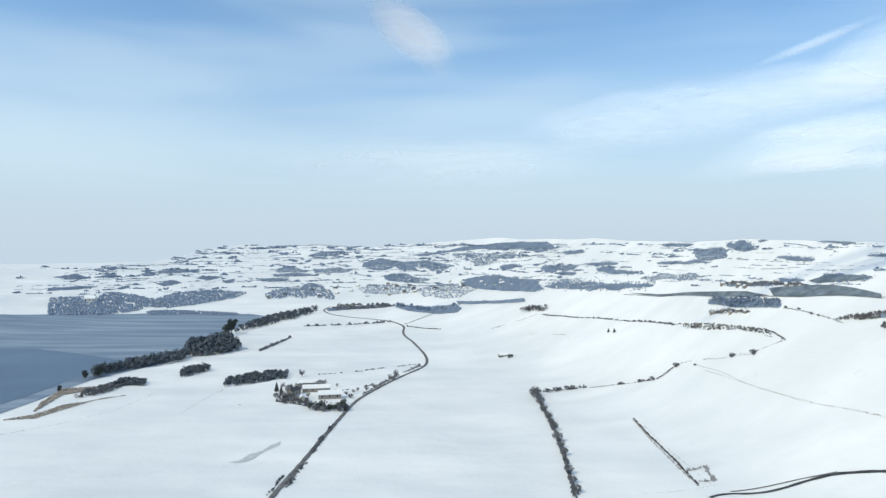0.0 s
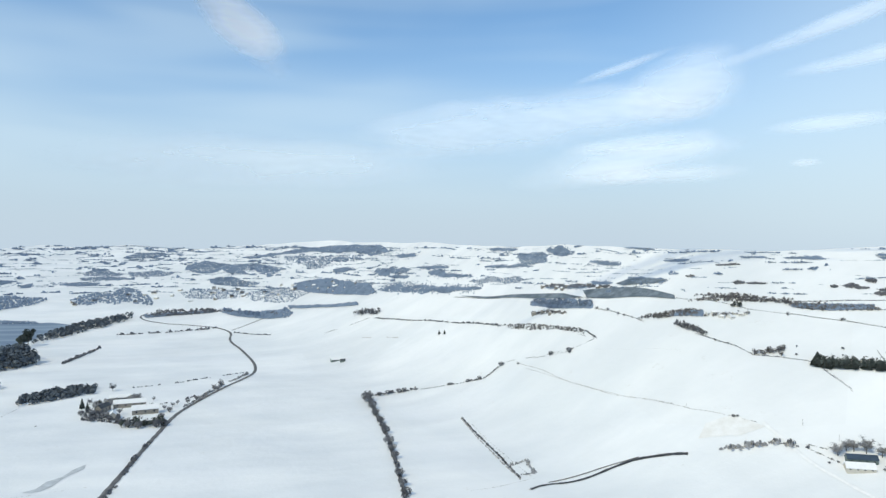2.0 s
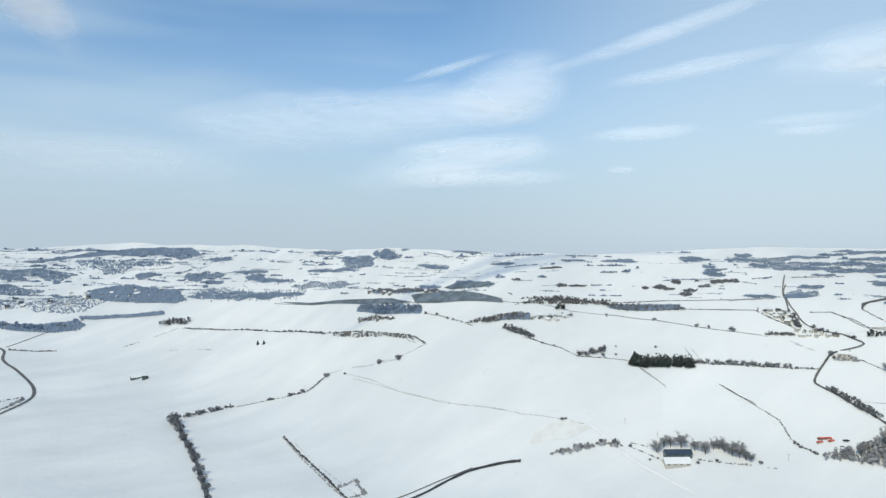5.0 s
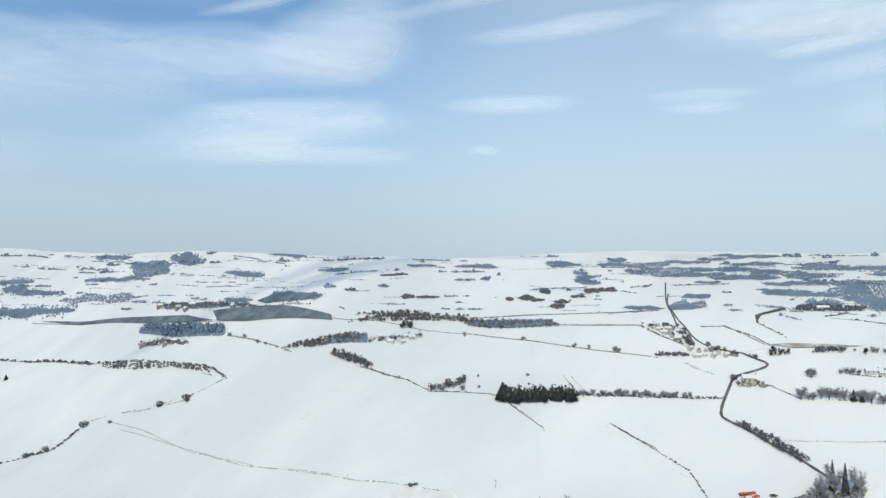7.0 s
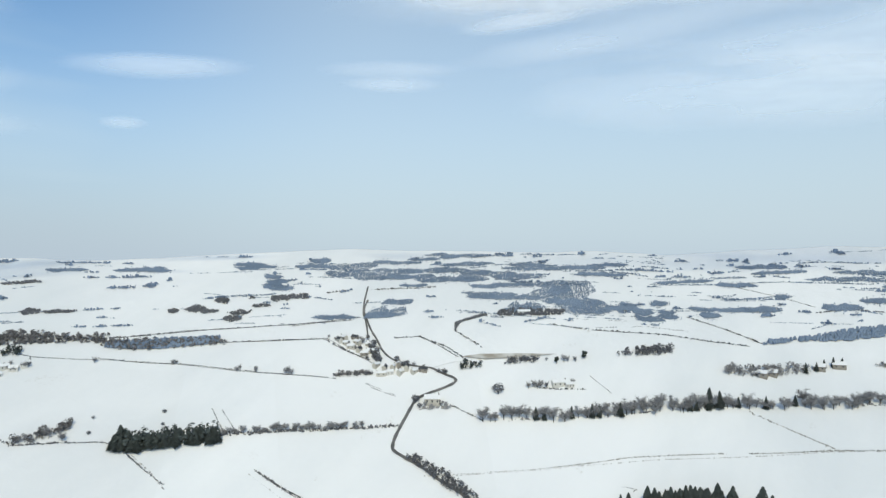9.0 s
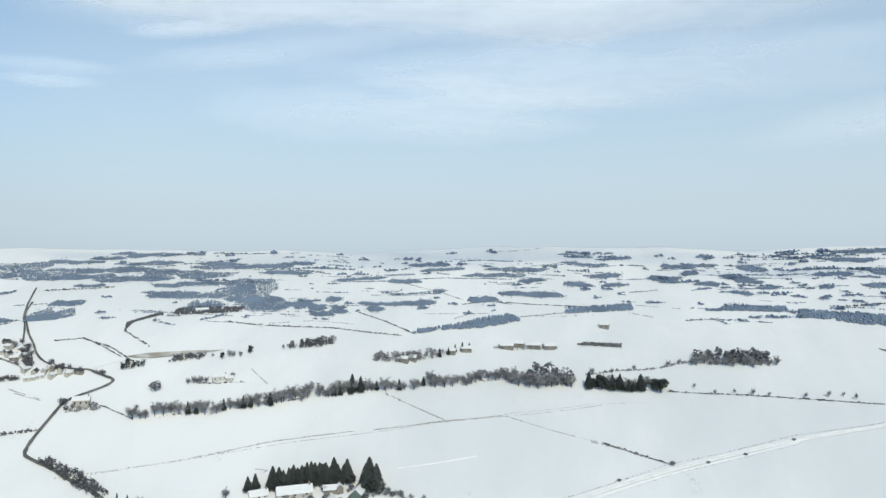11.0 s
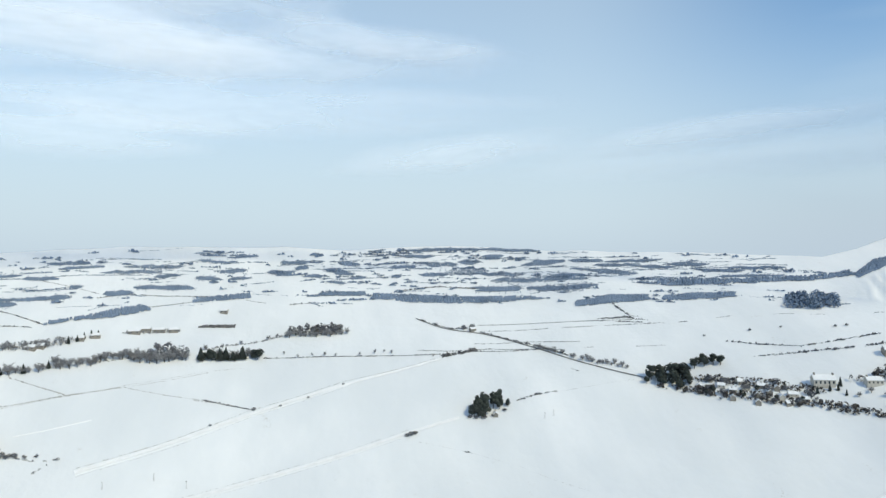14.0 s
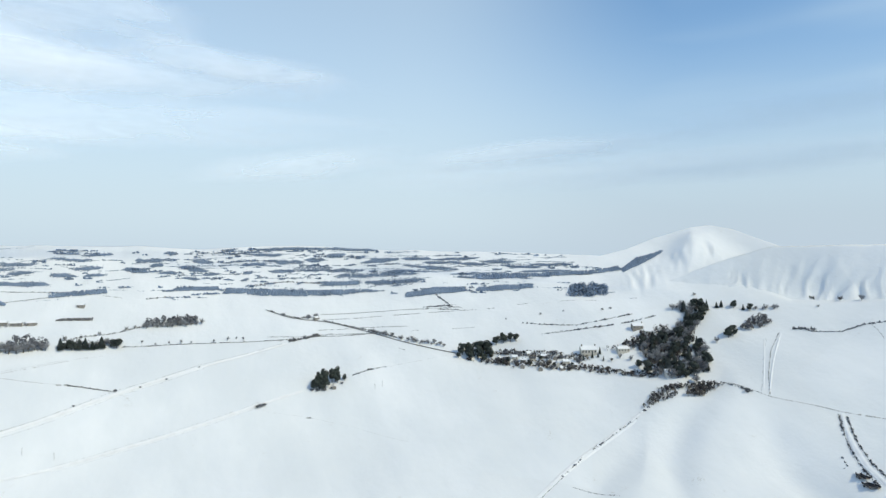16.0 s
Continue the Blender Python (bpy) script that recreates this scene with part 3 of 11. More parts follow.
def twig_tree_data(seed, spread=0.42):
    """A bare broadleaf tree one metre high: trunk with limbs, and a crown of twigs."""
    rng = random.Random(seed)
    tv, tf, cv, cf = [], [], [], []

    def limb(p, q, r0, r1, v, f):
        d = (q - p).normalized()
        u = d.orthogonal().normalized()
        w = d.cross(u)
        k = len(v)
        for c, r in ((p, r0), (q, r1)):
            for j in range(5):
                v.append(c + (u * math.cos(j * 1.2566) + w * math.sin(j * 1.2566)) * r)
        for j in range(5):
            f.append((k + j, k + (j + 1) % 5, k + 5 + (j + 1) % 5, k + 5 + j))

    limb(Vector((0, 0, -0.04)), Vector((0, 0, 0.32)), 0.026, 0.018, tv, tf)
    for i in range(13):
        a = i * 2.4 + rng.random()
        out = spread * rng.uniform(0.25, 0.85)
        q = Vector((math.cos(a) * out, math.sin(a) * out, rng.uniform(0.42, 0.88) - 0.12 * out / spread))
        s = Vector((0, 0, rng.uniform(0.12, 0.32)))
        limb(s, q, 0.011, 0.003, tv, tf)
        for _ in range(58):
            b = s.lerp(q, rng.uniform(0.4, 1.0))
            o = Vector((rng.gauss(0, 1), rng.gauss(0, 1), rng.gauss(0.3, 0.8))).normalized() * rng.uniform(0.08, 0.2)
            e = b + o
            e.z = min(e.z, 1.0 - 0.3 * (e.xy.length / spread) ** 2)
            w = Vector((rng.gauss(0, 1), rng.gauss(0, 1), rng.gauss(0, 1))).normalized() * 0.009
            k = len(cv)
            cv.extend([b - w, b + w, e + w * 0.5, e - w * 0.5])
            cf.append((k, k + 1, k + 2, k + 3))
    return mesh_of("trunk", tv, tf, BARK), mesh_of("crown", cv, cf, TWIG)


def fir_data(seed):
    """A conifer one metre high: trunk and tiers of drooping ragged boughs."""
    rng = random.Random(seed)
    tv, tf, cv, cf = [], [], [], []
    for c, r in ((-0.04, 0.03), (0.95, 0.006)):
        for j in range(5):
            tv.append((r * math.cos(j * 1.2566), r * math.sin(j * 1.2566), c))
    tf = [(j, (j + 1) % 5, 5 + (j + 1) % 5, 5 + j) for j in range(5)]
    n = 420
    for i in range(n):
        z = 0.06 + 0.92 * (i + rng.random()) / n
        a = i * 2.4 + rng.uniform(-0.5, 0.5)
        w = (0.30 * (1 - z) ** 0.8 + 0.014) * rng.uniform(0.55, 1.15) * (1 + 0.3 * noise.noise(Vector((math.cos(a) * 1.6, math.sin(a) * 1.6, z * 5 + seed))))
        c, q = Vector((math.cos(a), math.sin(a), 0)), Vector((-math.sin(a), math.cos(a), 0))
        up, k = Vector((0, 0, z)), len(cv)
        half = 0.022 + w * 0.17
        cv.extend([up + c * w * 0.15 + Vector((0, 0, 0.035)), up + c * w * 0.6 + q * half, up + c * w - Vector((0, 0, 0.02 + w * 0.28)), up + c * w * 0.6 - q * half + Vector((0, 0, rng.gauss(0, 0.016)))])
        cf += [(k, k + 1, k + 2), (k, k + 2, k + 3)]
    return mesh_of("trunk", tv, tf, BARK), mesh_of("crown", cv, cf, FIR)


def pine_data(seed):
    """A Scots pine one metre high: bare leaning trunk, limbs and flat-topped masses of needles."""
    rng = random.Random(seed)
    tv, tf, cv, cf = [], [], [], []
    lean = Vector((rng.uniform(-0.06, 0.06), rng.uniform(-0.06, 0.06), 0.8))
    for c, r in ((Vector((0, 0, -0.04)), 0.032), (lean, 0.014)):
        for j in range(6):
            tv.append(c + Vector((r * math.cos(j * 1.047), r * math.sin(j * 1.047), 0)))
    tf = [(j, (j + 1) % 6, 6 + (j + 1) % 6, 6 + j) for j in range(6)]
    for i in range(13):
        a = i * 2.4 + rng.random()
        c = Vector((math.cos(a) * rng.uniform(0.03, 0.24), math.sin(a) * rng.uniform(0.03, 0.24), rng.uniform(0.3, 0.88)))
        s = rng.uniform(0.12, 0.19)
        for _ in range(60):
            d = Vector((rng.gauss(0, 1), rng.gauss(0, 1), rng.gauss(0, 0.65))).normalized() * s * rng.uniform(0.75, 1.05)
            p = c + d
            n = d.normalized()
            u = n.orthogonal().normalized()
            u.rotate(Matrix.Rotation(rng.random() * 6.28, 3, n))
            w = n.cross(u)
            q = rng.uniform(0.045, 0.075)
            k = len(cv)
            cv.extend([p - u * q, p + w * q * 0.7 + n * 0.02, p + u * q, p - w * q * 0.7 - n * 0.015])
            cf.append((k, k + 1, k + 2, k + 3))
    return mesh_of("trunk", tv, tf, BARK), mesh_of("crown", cv, cf, PINE)


def bush_data(seed):
    """A round bush or small dense tree one metre high."""
    rng = random.Random(seed)
    tv, tf, cv, cf = [], [], [], []
    for c, r in ((-0.04, 0.05), (0.4, 0.03)):
        for j in range(5):
            tv.append((r * math.cos(j * 1.2566), r * math.sin(j * 1.2566), c))
    tf = [(j, (j + 1) % 5, 5 + (j + 1) % 5, 5 + j) for j in range(5)]
    for _ in range(190):
        d = Vector((rng.gauss(0, 1), rng.gauss(0, 1), rng.gauss(0.1, 0.85))).normalized()
        p = Vector((0, 0, 0.52)) + Vector((d.x * 0.52, d.y * 0.52, d.z * 0.46)) * rng.uniform(0.6, 1.0) * (1 + 0.25 * noise.noise(d * 2 + Vector((seed, 0, 0))))
        u = d.orthogonal().normalized()
        u.rotate(Matrix.Rotation(rng.random() * 6.28, 3, d))
        w = d.cross(u)
        q = rng.uniform(0.06, 0.12)
        k = len(cv)
        cv.extend([p - u * q, p + w * q * 0.6 + d * 0.03, p + u * q, p - w * q * 0.6])
        cf.append((k, k + 1, k + 2, k + 3))
    return mesh_of("trunk", tv, tf, BARK), mesh_of("crown", cv, cf, HEDGE)


KINDS = {
    "bare": ([twig_tree_data(i, 0.36 + 0.05 * (i % 3)) for i in range(4)], "bare_tree", "tree"),
    "fir": ([fir_data(10 + i) for i in range(3)], "fir_tree", "tree"),
    "pine": ([pine_data(20 + i) for i in range(3)], "pine_tree", "tree"),
    "bush": ([bush_data(30 + i) for i in range(3)], "bush", "bush"),
}


def tree(kind, x, y, h, label, group="", wide=1.0):
    datas, name, category = KINDS[kind]
    trunk, crown = datas[rnd.randrange(len(datas))]
    ob = new(name)
    ob.location = on(x, y)
    ob.rotation_euler.z = rnd.random() * 6.28
    ob.scale = (h * wide, h * wide, h)
    tagged(ob, label, category, group)
    part("trunk", trunk, ob)
    part("crown", crown, ob)
    return ob


def tree_row(kind, points, gap, h, label, group, wide=1.0, jitter=0.25, depth=0.0):
    """Single trees along a line."""
    line = resample(points, gap)
    for x, y in line:
        if rnd.random() < 0.06:
            continue
        r = math.hypot(x, y)
        d = rnd.uniform(0, depth) / r
        k = kind if isinstance(kind, str) else kind[rnd.randrange(len(kind))]
        tree(k, x * (1 + d) + rnd.gauss(0, gap * jitter), y * (1 + d) + rnd.gauss(0, gap * jitter), h * rnd.uniform(0.6, 1.15), label, group, wide * rnd.uniform(0.85, 1.15))


def woodland(outline, h, mat, label, density=1.0, seed=1, name="woodland"):
    """A wood seen from afar: many small ragged crowns that fill an outline on the ground."""
    rng = random.Random(seed)
    xs, ys = [p[0] for p in outline], [p[1] for p in outline]
    verts, faces = [], []
    area = abs(sum(x0 * y1 - x1 * y0 for (x0, y0), (x1, y1) in zip(outline, outline[1:] + outline[:1]))) / 2
    cx, cy = sum(xs) / len(xs), sum(ys) / len(ys)
    seen = h / math.hypot(cx, cy)
    h *= 0.78 if mat is HAZEBLUE and seen < 0.0055 else 1.0
    frayed, broad = label.startswith(("distant", "garden")), label.startswith("broad")
    near = seen > (0.0055 if mat is HAZEBLUE else 0.0028)
    w = h * (0.36 if frayed and not near else 0.5)
    want = max(5, density * 2.2 * area / (w * w))
    n = int(min(250 if near else 2600 if broad else 760, want))
    w *= min(1.7, math.sqrt(want / n))
    done = tries = 0
    while done < n and tries < n * 40:
        tries += 1
        x, y = rng.uniform(min(xs), max(xs)), rng.uniform(min(ys), max(ys))
        inside = False
        for (x0, y0), (x1, y1) in zip(outline, outline[1:] + outline[:1]):
            if (y0 > y) != (y1 > y) and x < (x1 - x0) * (y - y0) / (y1 - y0) + x0:
                inside = not inside
        if not inside:
            continue
        if frayed and not near and noise.noise(Vector((x, y, seed)) * (2.6 / h)) + 0.6 * noise.noise(Vector((x, y, seed)) * (0.9 / h)) > 0.36:
            continue
        if frayed and not near and rng.random() < 0.12:
            # strays along the edge
            g = rng.uniform(1.0, 3.4) * h
            t = rng.random() * 6.283
            x, y = x + g * math.cos(t), y + g * math.sin(t)
        done += 1
        z, s = ground(x, y), rng.uniform(0.72, 1.1) if mat is HAZEBLUE else rng.uniform(0.5, 1.2)
        k, hh, ww = len(verts), h * s, w * s * rng.uniform(0.85, 1.25)
        if near:
            # crowns of ragged leaf and twig masses
            for _ in range(20 if seen > 0.0095 else 11):
                d = Vector((rng.gauss(0, 1), rng.gauss(0, 1), rng.gauss(0.35, 0.8))).normalized()
                q = rng.uniform(0.15, 0.29) * ww * (1.0 if seen > 0.0095 else 1.4)
                p = Vector((x, y, z + hh * 0.55)) + Vector((d.x * ww * 0.6, d.y * ww * 0.6, d.z * hh * 0.46)) * rng.uniform(0.5, 1.0)
                u = d.orthogonal().normalized()
                u.rotate(Matrix.Rotation(rng.random() * 6.28, 3, d))
                v = d.cross(u)
                n0 = len(verts)
                verts += [p - u * q, p + v * q * 0.7 + d * q * 0.3, p + u * q, p - v * q * 0.7]
                faces.append((n0, n0 + 1, n0 + 2, n0 + 3))
            n0 = len(verts)
            verts += [(x - ww * 0.05, y, z - 0.1), (x + ww * 0.05, y, z - 0.1), (x, y, z + hh * 0.6), (x, y - ww * 0.05, z - 0.1), (x, y + ww * 0.05, z - 0.1)]
            faces += [(n0, n0 + 1, n0 + 2), (n0 + 3, n0 + 4, n0 + 2)]
            continue
        m = 5
        verts.append((x + rng.gauss(0, ww * 0.15), y + rng.gauss(0, ww * 0.15), z + hh * 0.96))
        rings = ((0.78, 0.85), (0.2, 1.0))
        for zz, q in rings:
            a = rng.random()
            for j in range(m):
                g = ww * 0.62 * q * rng.uniform(0.6, 1.3)
                verts.append((x + g * math.cos(a + j * 1.2566), y + g * math.sin(a + j * 1.2566), z + hh * zz * rng.uniform(0.7, 1.2)))
        faces += [(k, k + 1 + j, k + 1 + (j + 1) % m) for j in range(m)]
        faces += [(k + 1 + j, k + 1 + m + j, k + 1 + m + (j + 1) % m, k + 1 + (j + 1) % m) for j in range(m)]
    ob = new(name, mesh_of(name, verts, faces, mat, mat is HAZEBLUE))
    return tagged(ob, label, "woodland", kind="stuff")


def grove(kinds, outline, gap, h, label, group, seed):
    """Single trees that fill an outline on the ground."""
    rng = random.Random(seed)
    xs, ys = [p[0] for p in outline], [p[1] for p in outline]
    for i in range(int((max(xs) - min(xs)) / gap) + 1):
        for j in range(int((max(ys) - min(ys)) / gap) + 1):
            x, y = min(xs) + gap * (i + rng.uniform(-0.4, 0.4)), min(ys) + gap * (j + rng.uniform(-0.4, 0.4))
            inside = False
            for (x0, y0), (x1, y1) in zip(outline, outline[1:] + outline[:1]):
                if (y0 > y) != (y1 > y) and x < (x1 - x0) * (y - y0) / (y1 - y0) + x0:
                    inside = not inside
            if inside:
                tree(rng.choice(kinds), x, y, h * rng.uniform(0.62, 1.15), label, group, rng.uniform(0.95, 1.3))


def box(bm, x0, x1, y0, y1, z0, z1):
    vs = [bm.verts.new(p) for p in ((x0, y0, z0), (x1, y0, z0), (x1, y1, z0), (x0, y1, z0), (x0, y0, z1), (x1, y0, z1), (x1, y1, z1), (x0, y1, z1))]
    for f in ((0, 3, 2, 1), (4, 5, 6, 7), (0, 1, 5, 4), (1, 2, 6, 5), (2, 3, 7, 6), (3, 0, 4, 7)):
        bm.faces.new([vs[i] for i in f])


def house(x, y, turn, length, width, eaves, label, wall=None, roof=None, chimneys=1, windows=3, name="house", category="house", group=""):
    """A gabled building: walls, roof with overhanging eaves, chimneys, door and windows. turn: degrees of its ridge from +x."""
    ob = new(name)
    ob.location = on(x, y, -0.15)
    ob.rotation_euler.z = radians(turn)
    tagged(ob, label, category, group)
    wall, roof = wall or HARL, roof or ROOFSNOW
    l, w, e = length / 2, width / 2, eaves + 0.15
    ridge = e + w * 0.85
    base = 0.4 + width * 0.4
    bm = bmesh.new()
    vs = [bm.verts.new(p) for p in ((-l, -w, -base), (l, -w, -base), (l, w, -base), (-l, w, -base), (-l, -w, e), (l, -w, e), (l, w, e), (-l, w, e), (-l, 0, ridge), (l, 0, ridge))]
    for f in ((0, 1, 5, 4), (2, 3, 7, 6), (1, 2, 6, 9, 5), (3, 0, 4, 8, 7)):
        bm.faces.new([vs[i] for i in f])
    part("wall", bm_mesh("wall", bm, wall), ob)
    o, t = width * 0.07, width * 0.05
    for side, nm in ((-1, "roof"), (1, "roof")):
        bm = bmesh.new()
        ye, ze = side * (w + o), e - o * 0.85
        ps = [(-l - o, ye, ze), (l + o, ye, ze), (l + o, 0, ridge), (-l - o, 0, ridge)]
        vs = [bm.verts.new(p) for p in ps] + [bm.verts.new((p[0], p[1], p[2] + t * 1.3)) for p in ps]
        for f in ((0, 1, 2, 3), (4, 5, 6, 7), (0, 1, 5, 4), (1, 2, 6, 5), (2, 3, 7, 6), (3, 0, 4, 7)):
            bm.faces.new([vs[i] for i in f])
        bmesh.ops.recalc_face_normals(bm, faces=bm.faces)
        part(nm, bm_mesh("roof", bm, roof), ob)
    for i in range(chimneys):
        bm = bmesh.new()
        cx = (l * 0.86) * (1 if i == 0 else -1)
        c = width * 0.07
        box(bm, cx - c, cx + c, -c * 1.5, c * 1.5, ridge - c * 2, ridge + c * 3.2)
        part("chimney", bm_mesh("chimney", bm, STONEWALL), ob)
    for side in (-1, 1):
        for i in range(windows):
            bm = bmesh.new()
            cx = -l + length * (i + 0.5) / windows
            ww, wh = min(length / windows * 0.22, width * 0.09), eaves * 0.22
            box(bm, cx - ww, cx + ww, side * w - 0.03, side * w + 0.03, eaves * 0.62 - wh, eaves * 0.62 + wh)
            part("window", bm_mesh("window", bm, GLASS), ob)
    return ob


def sheet(name, outline, dz, mat, label, category, kind="structure", step=3.0):
    """A patch laid on the ground, cut to an outline."""
    bm = bmesh.new()
    pts = resample(outline + outline[:1], step)[:-1]
    vs = [bm.verts.new((x, y, 0)) for x, y in pts]
    f = bm.faces.new(vs)
    bmesh.ops.triangulate(bm, faces=[f])
    for _ in range(2):
        long = [e for e in bm.edges if e.calc_length() > step * 3]
        if long:
            bmesh.ops.subdivide_edges(bm, edges=long, cuts=2)
            bmesh.ops.triangulate(bm, faces=bm.faces[:])
    for v in bm.verts:
        v.co.z = ground(v.co.x, v.co.y) + dz
    bmesh.ops.recalc_face_normals(bm, faces=bm.faces)
    if bm.faces and sum(q.normal.z for q in bm.faces) < 0:
        bmesh.ops.reverse_faces(bm, faces=bm.faces)
    return tagged(new(name, bm_mesh(name, bm, mat, True)), label, category, kind=kind)


def red_covers(spots, size):
    """Low machines under red covers standing in the snow: body, cover and legs."""
    for i, (x, y) in enumerate(spots):
        ob = new("covered_machine")
        ob.location = on(x, y)
        ob.rotation_euler.z = radians(-31 + 6 * i)
        tagged(ob, "low farm machine under a bright red cover in snow", "machine", "red covered machines")
        bm = bmesh.new()
        box(bm, -size * 0.5, size * 0.5, -size * 0.2, size * 0.2, size * 0.16, size * 0.32)
        bmesh.ops.bevel(bm, geom=bm.edges[:], offset=size * 0.04, segments=1, affect="EDGES")
        part("cover", bm_mesh("cover", bm, RED), ob, "bright red cover")
        for sx in (-0.4, 0.4):
            for sy in (-0.15, 0.15):
                bm = bmesh.new()
                box(bm, size * (sx - 0.03), size * (sx + 0.03), size * (sy - 0.03), size * (sy + 0.03), -0.1, size * 0.18)
                part("leg", bm_mesh("leg", bm, DARK), ob)


def trailers(spots, size):
    """Flat farm trailers half buried in snow: bed, side boards, wheels, drawbar."""
    for i, (x, y) in enumerate(spots):
        ob = new("farm_trailer")
        ob.location = on(x, y)
        ob.rotation_euler.z = radians(-40 + 15 * i)
        tagged(ob, "old grey farm trailer dusted with snow", "trailer", "farm trailers")
        bm = bmesh.new()
        box(bm, -size * 0.5, size * 0.5, -size * 0.2, size * 0.2, size * 0.14, size * 0.18)
        part("bed", bm_mesh("bed", bm, WOOD), ob)
        for sy in (-0.2, 0.2):
            bm = bmesh.new()
            box(bm, -size * 0.5, size * 0.5, size * (sy - 0.012), size * (sy + 0.012), size * 0.183, size * 0.3)
            part("side_board", bm_mesh("side_board", bm, DARK), ob)
            bm = bmesh.new()
            bmesh.ops.create_cone(bm, cap_ends=True, segments=12, radius1=size * 0.09, radius2=size * 0.09, depth=size * 0.05, matrix=pose(size * 0.1, size * sy * 1.2, size * 0.06, 90))
            part("wheel", bm_mesh("wheel", bm, DARK), ob)
        bm = bmesh.new()
        box(bm, size * 0.5, size * 0.75, -size * 0.015, size * 0.015, size * 0.12, size * 0.15)
        part("drawbar", bm_mesh("drawbar", bm, DARK), ob)



def far_hedges(a0, a1, n, seed):
    """Thin hedges, walls and field trees of the far country between two bearings."""
    rng = random.Random(seed)
    verts, faces = [], []
    for _ in range(n):
        a, e = rng.uniform(a0, a1), 0.35 - 3.6 * rng.random() ** 1.5
        length = rng.uniform(0.6, 4.2)
        lean = rng.choice([rng.uniform(-0.06, 0.06), rng.uniform(-0.06, 0.06), rng.uniform(-0.25, 0.25), rng.uniform(-1.1, 1.1)])
        if abs(lean) > 0.3:
            length *= 0.35
        h = rng.choice([0.28, 0.34, 0.42, 0.5, 0.8]) * rng.uniform(0.8, 1.2)
        if rng.random() < 0.35:
            length, h = rng.uniform(0.12, 0.5), rng.uniform(0.7, 1.2)
        k = max(3, int(length * 22))
        for i in range(k):
            u = i / k
            if length > 0.5 and noise.noise(Vector((u * length * 2.2, seed, a))) < -0.12:
                continue
            b = a + length * u
            r0, m = basin(b)
            t = math.tan(radians(e + lean * length * u * 0.35))
            r = (EYE_LEVEL + m * r0) / (m - t)
            if r > crest(b) * 0.997 or r < r0 * 1.18:
                continue
            x, y = r * math.sin(radians(b)), r * math.cos(radians(b))
            s = h * rng.uniform(0.4, 1.4) * r / 340
            clump(verts, faces, x, y, ground(x, y), s * 2.0, s, rng, 3)
    tagged(new("far_hedges", mesh_of("far_hedges", verts, faces, HAZEBLUE)), "thin dark hedges of the far snowy country", "hedges", kind="stuff")


def poles(spots):
    """Wooden overhead-line poles with a crossarm and insulators."""
    for x, y, h in spots:
        ob = new("utility_pole")
        ob.location = on(x, y)
        ob.rotation_euler.z = rnd.random() * 3
        tagged(ob, "grey wooden utility pole in a snowy field", "pole", "utility poles")
        bm = bmesh.new()
        bmesh.ops.create_cone(bm, cap_ends=True, segments=8, radius1=0.045, radius2=0.03, depth=h + 0.3, matrix=pose(0, 0, h / 2 - 0.15))
        part("post", bm_mesh("post", bm, WOOD), ob)
        bm = bmesh.new()
        box(bm, -h * 0.1, h * 0.1, -0.025, 0.025, h * 0.9, h * 0.9 + 0.05)
        part("crossarm", bm_mesh("crossarm", bm, WOOD), ob)
        for sx in (-0.11, 0.11):
            bm = bmesh.new()
            bmesh.ops.create_cone(bm, cap_ends=True, segments=6, radius1=0.025, radius2=0.015, depth=0.09, matrix=pose(sx * h * 0.8, 0, h * 0.9 + 0.09))
            part("insulator", bm_mesh("insulator", bm, DARK), ob)


# ---- the things, by their place ----

# the loch and its shore
sheet("water", [(-226.5, 255.8), (-217.2, 283.4), (-208.8, 314.2), (-207.9, 343.6), (-208.9, 365.6), (-208.5, 394.2), (-197.8, 428.9), (-184.9, 469.8), (-199.8, 536.4), (-200.2, 613.8), (-199.7, 663.7), (-183, 719.3), (-218.3, 746.4), (-303.8, 738.9), (-387.4, 719.5), (-464.7, 698.2), (-570.4, 649.8)], 0.22, ICE, "wide grey loch half covered with streaked ice", "loch")
sheet("water", [(-246.8, 295.7), (-223.5, 312.4), (-219.4, 347.8), (-220.6, 397.9), (-216, 443.6), (-220, 461.6), (-264.9, 492.4), (-320.9, 522.3), (-383.2, 534.9), (-448.2, 510.6)], 0.34, OPEN, "dark open water beside the ice", "loch")
woodland([(-210.4, 397.6), (-207.6, 419.2), (-177.3, 460.4), (-190.8, 490), (-206.6, 447.8), (-220.4, 423.3)], 5.8, HAZEPINE, "dark pine wood along the loch shore", 1.0, 11)
woodland([(-186, 474.7), (-165.9, 484.2), (-153.9, 505.2), (-187.7, 583.2), (-204.6, 542.9)], 7.0, HAZEPINE, "dark pine wood on the loch point", 1.0, 12)
woodland([(-192.4, 613.9), (-175.8, 658.8), (-154.4, 714.3), (-137.2, 752.2), (-147.2, 771.2), (-179.1, 741.2), (-197.4, 675.1)], 4.33, HAZEPINE, "dark strip of pines along the loch shore", 1.0, 13)
woodland([(-157.8, 399.6), (-152.7, 410.4), (-147.5, 421.5), (-154, 433.6), (-164.1, 421.8)], 3.83, HAZEPINE, "small round pine plantation in snowy field", 1.0, 14)
woodland([(-121.8, 372.7), (-108, 381.9), (-91.7, 398.2), (-96.4, 412.6), (-112.3, 409.3), (-126.8, 392)], 2.82, HAZEPINE, "long narrow pine plantation in snowy field", 1.0, 15)
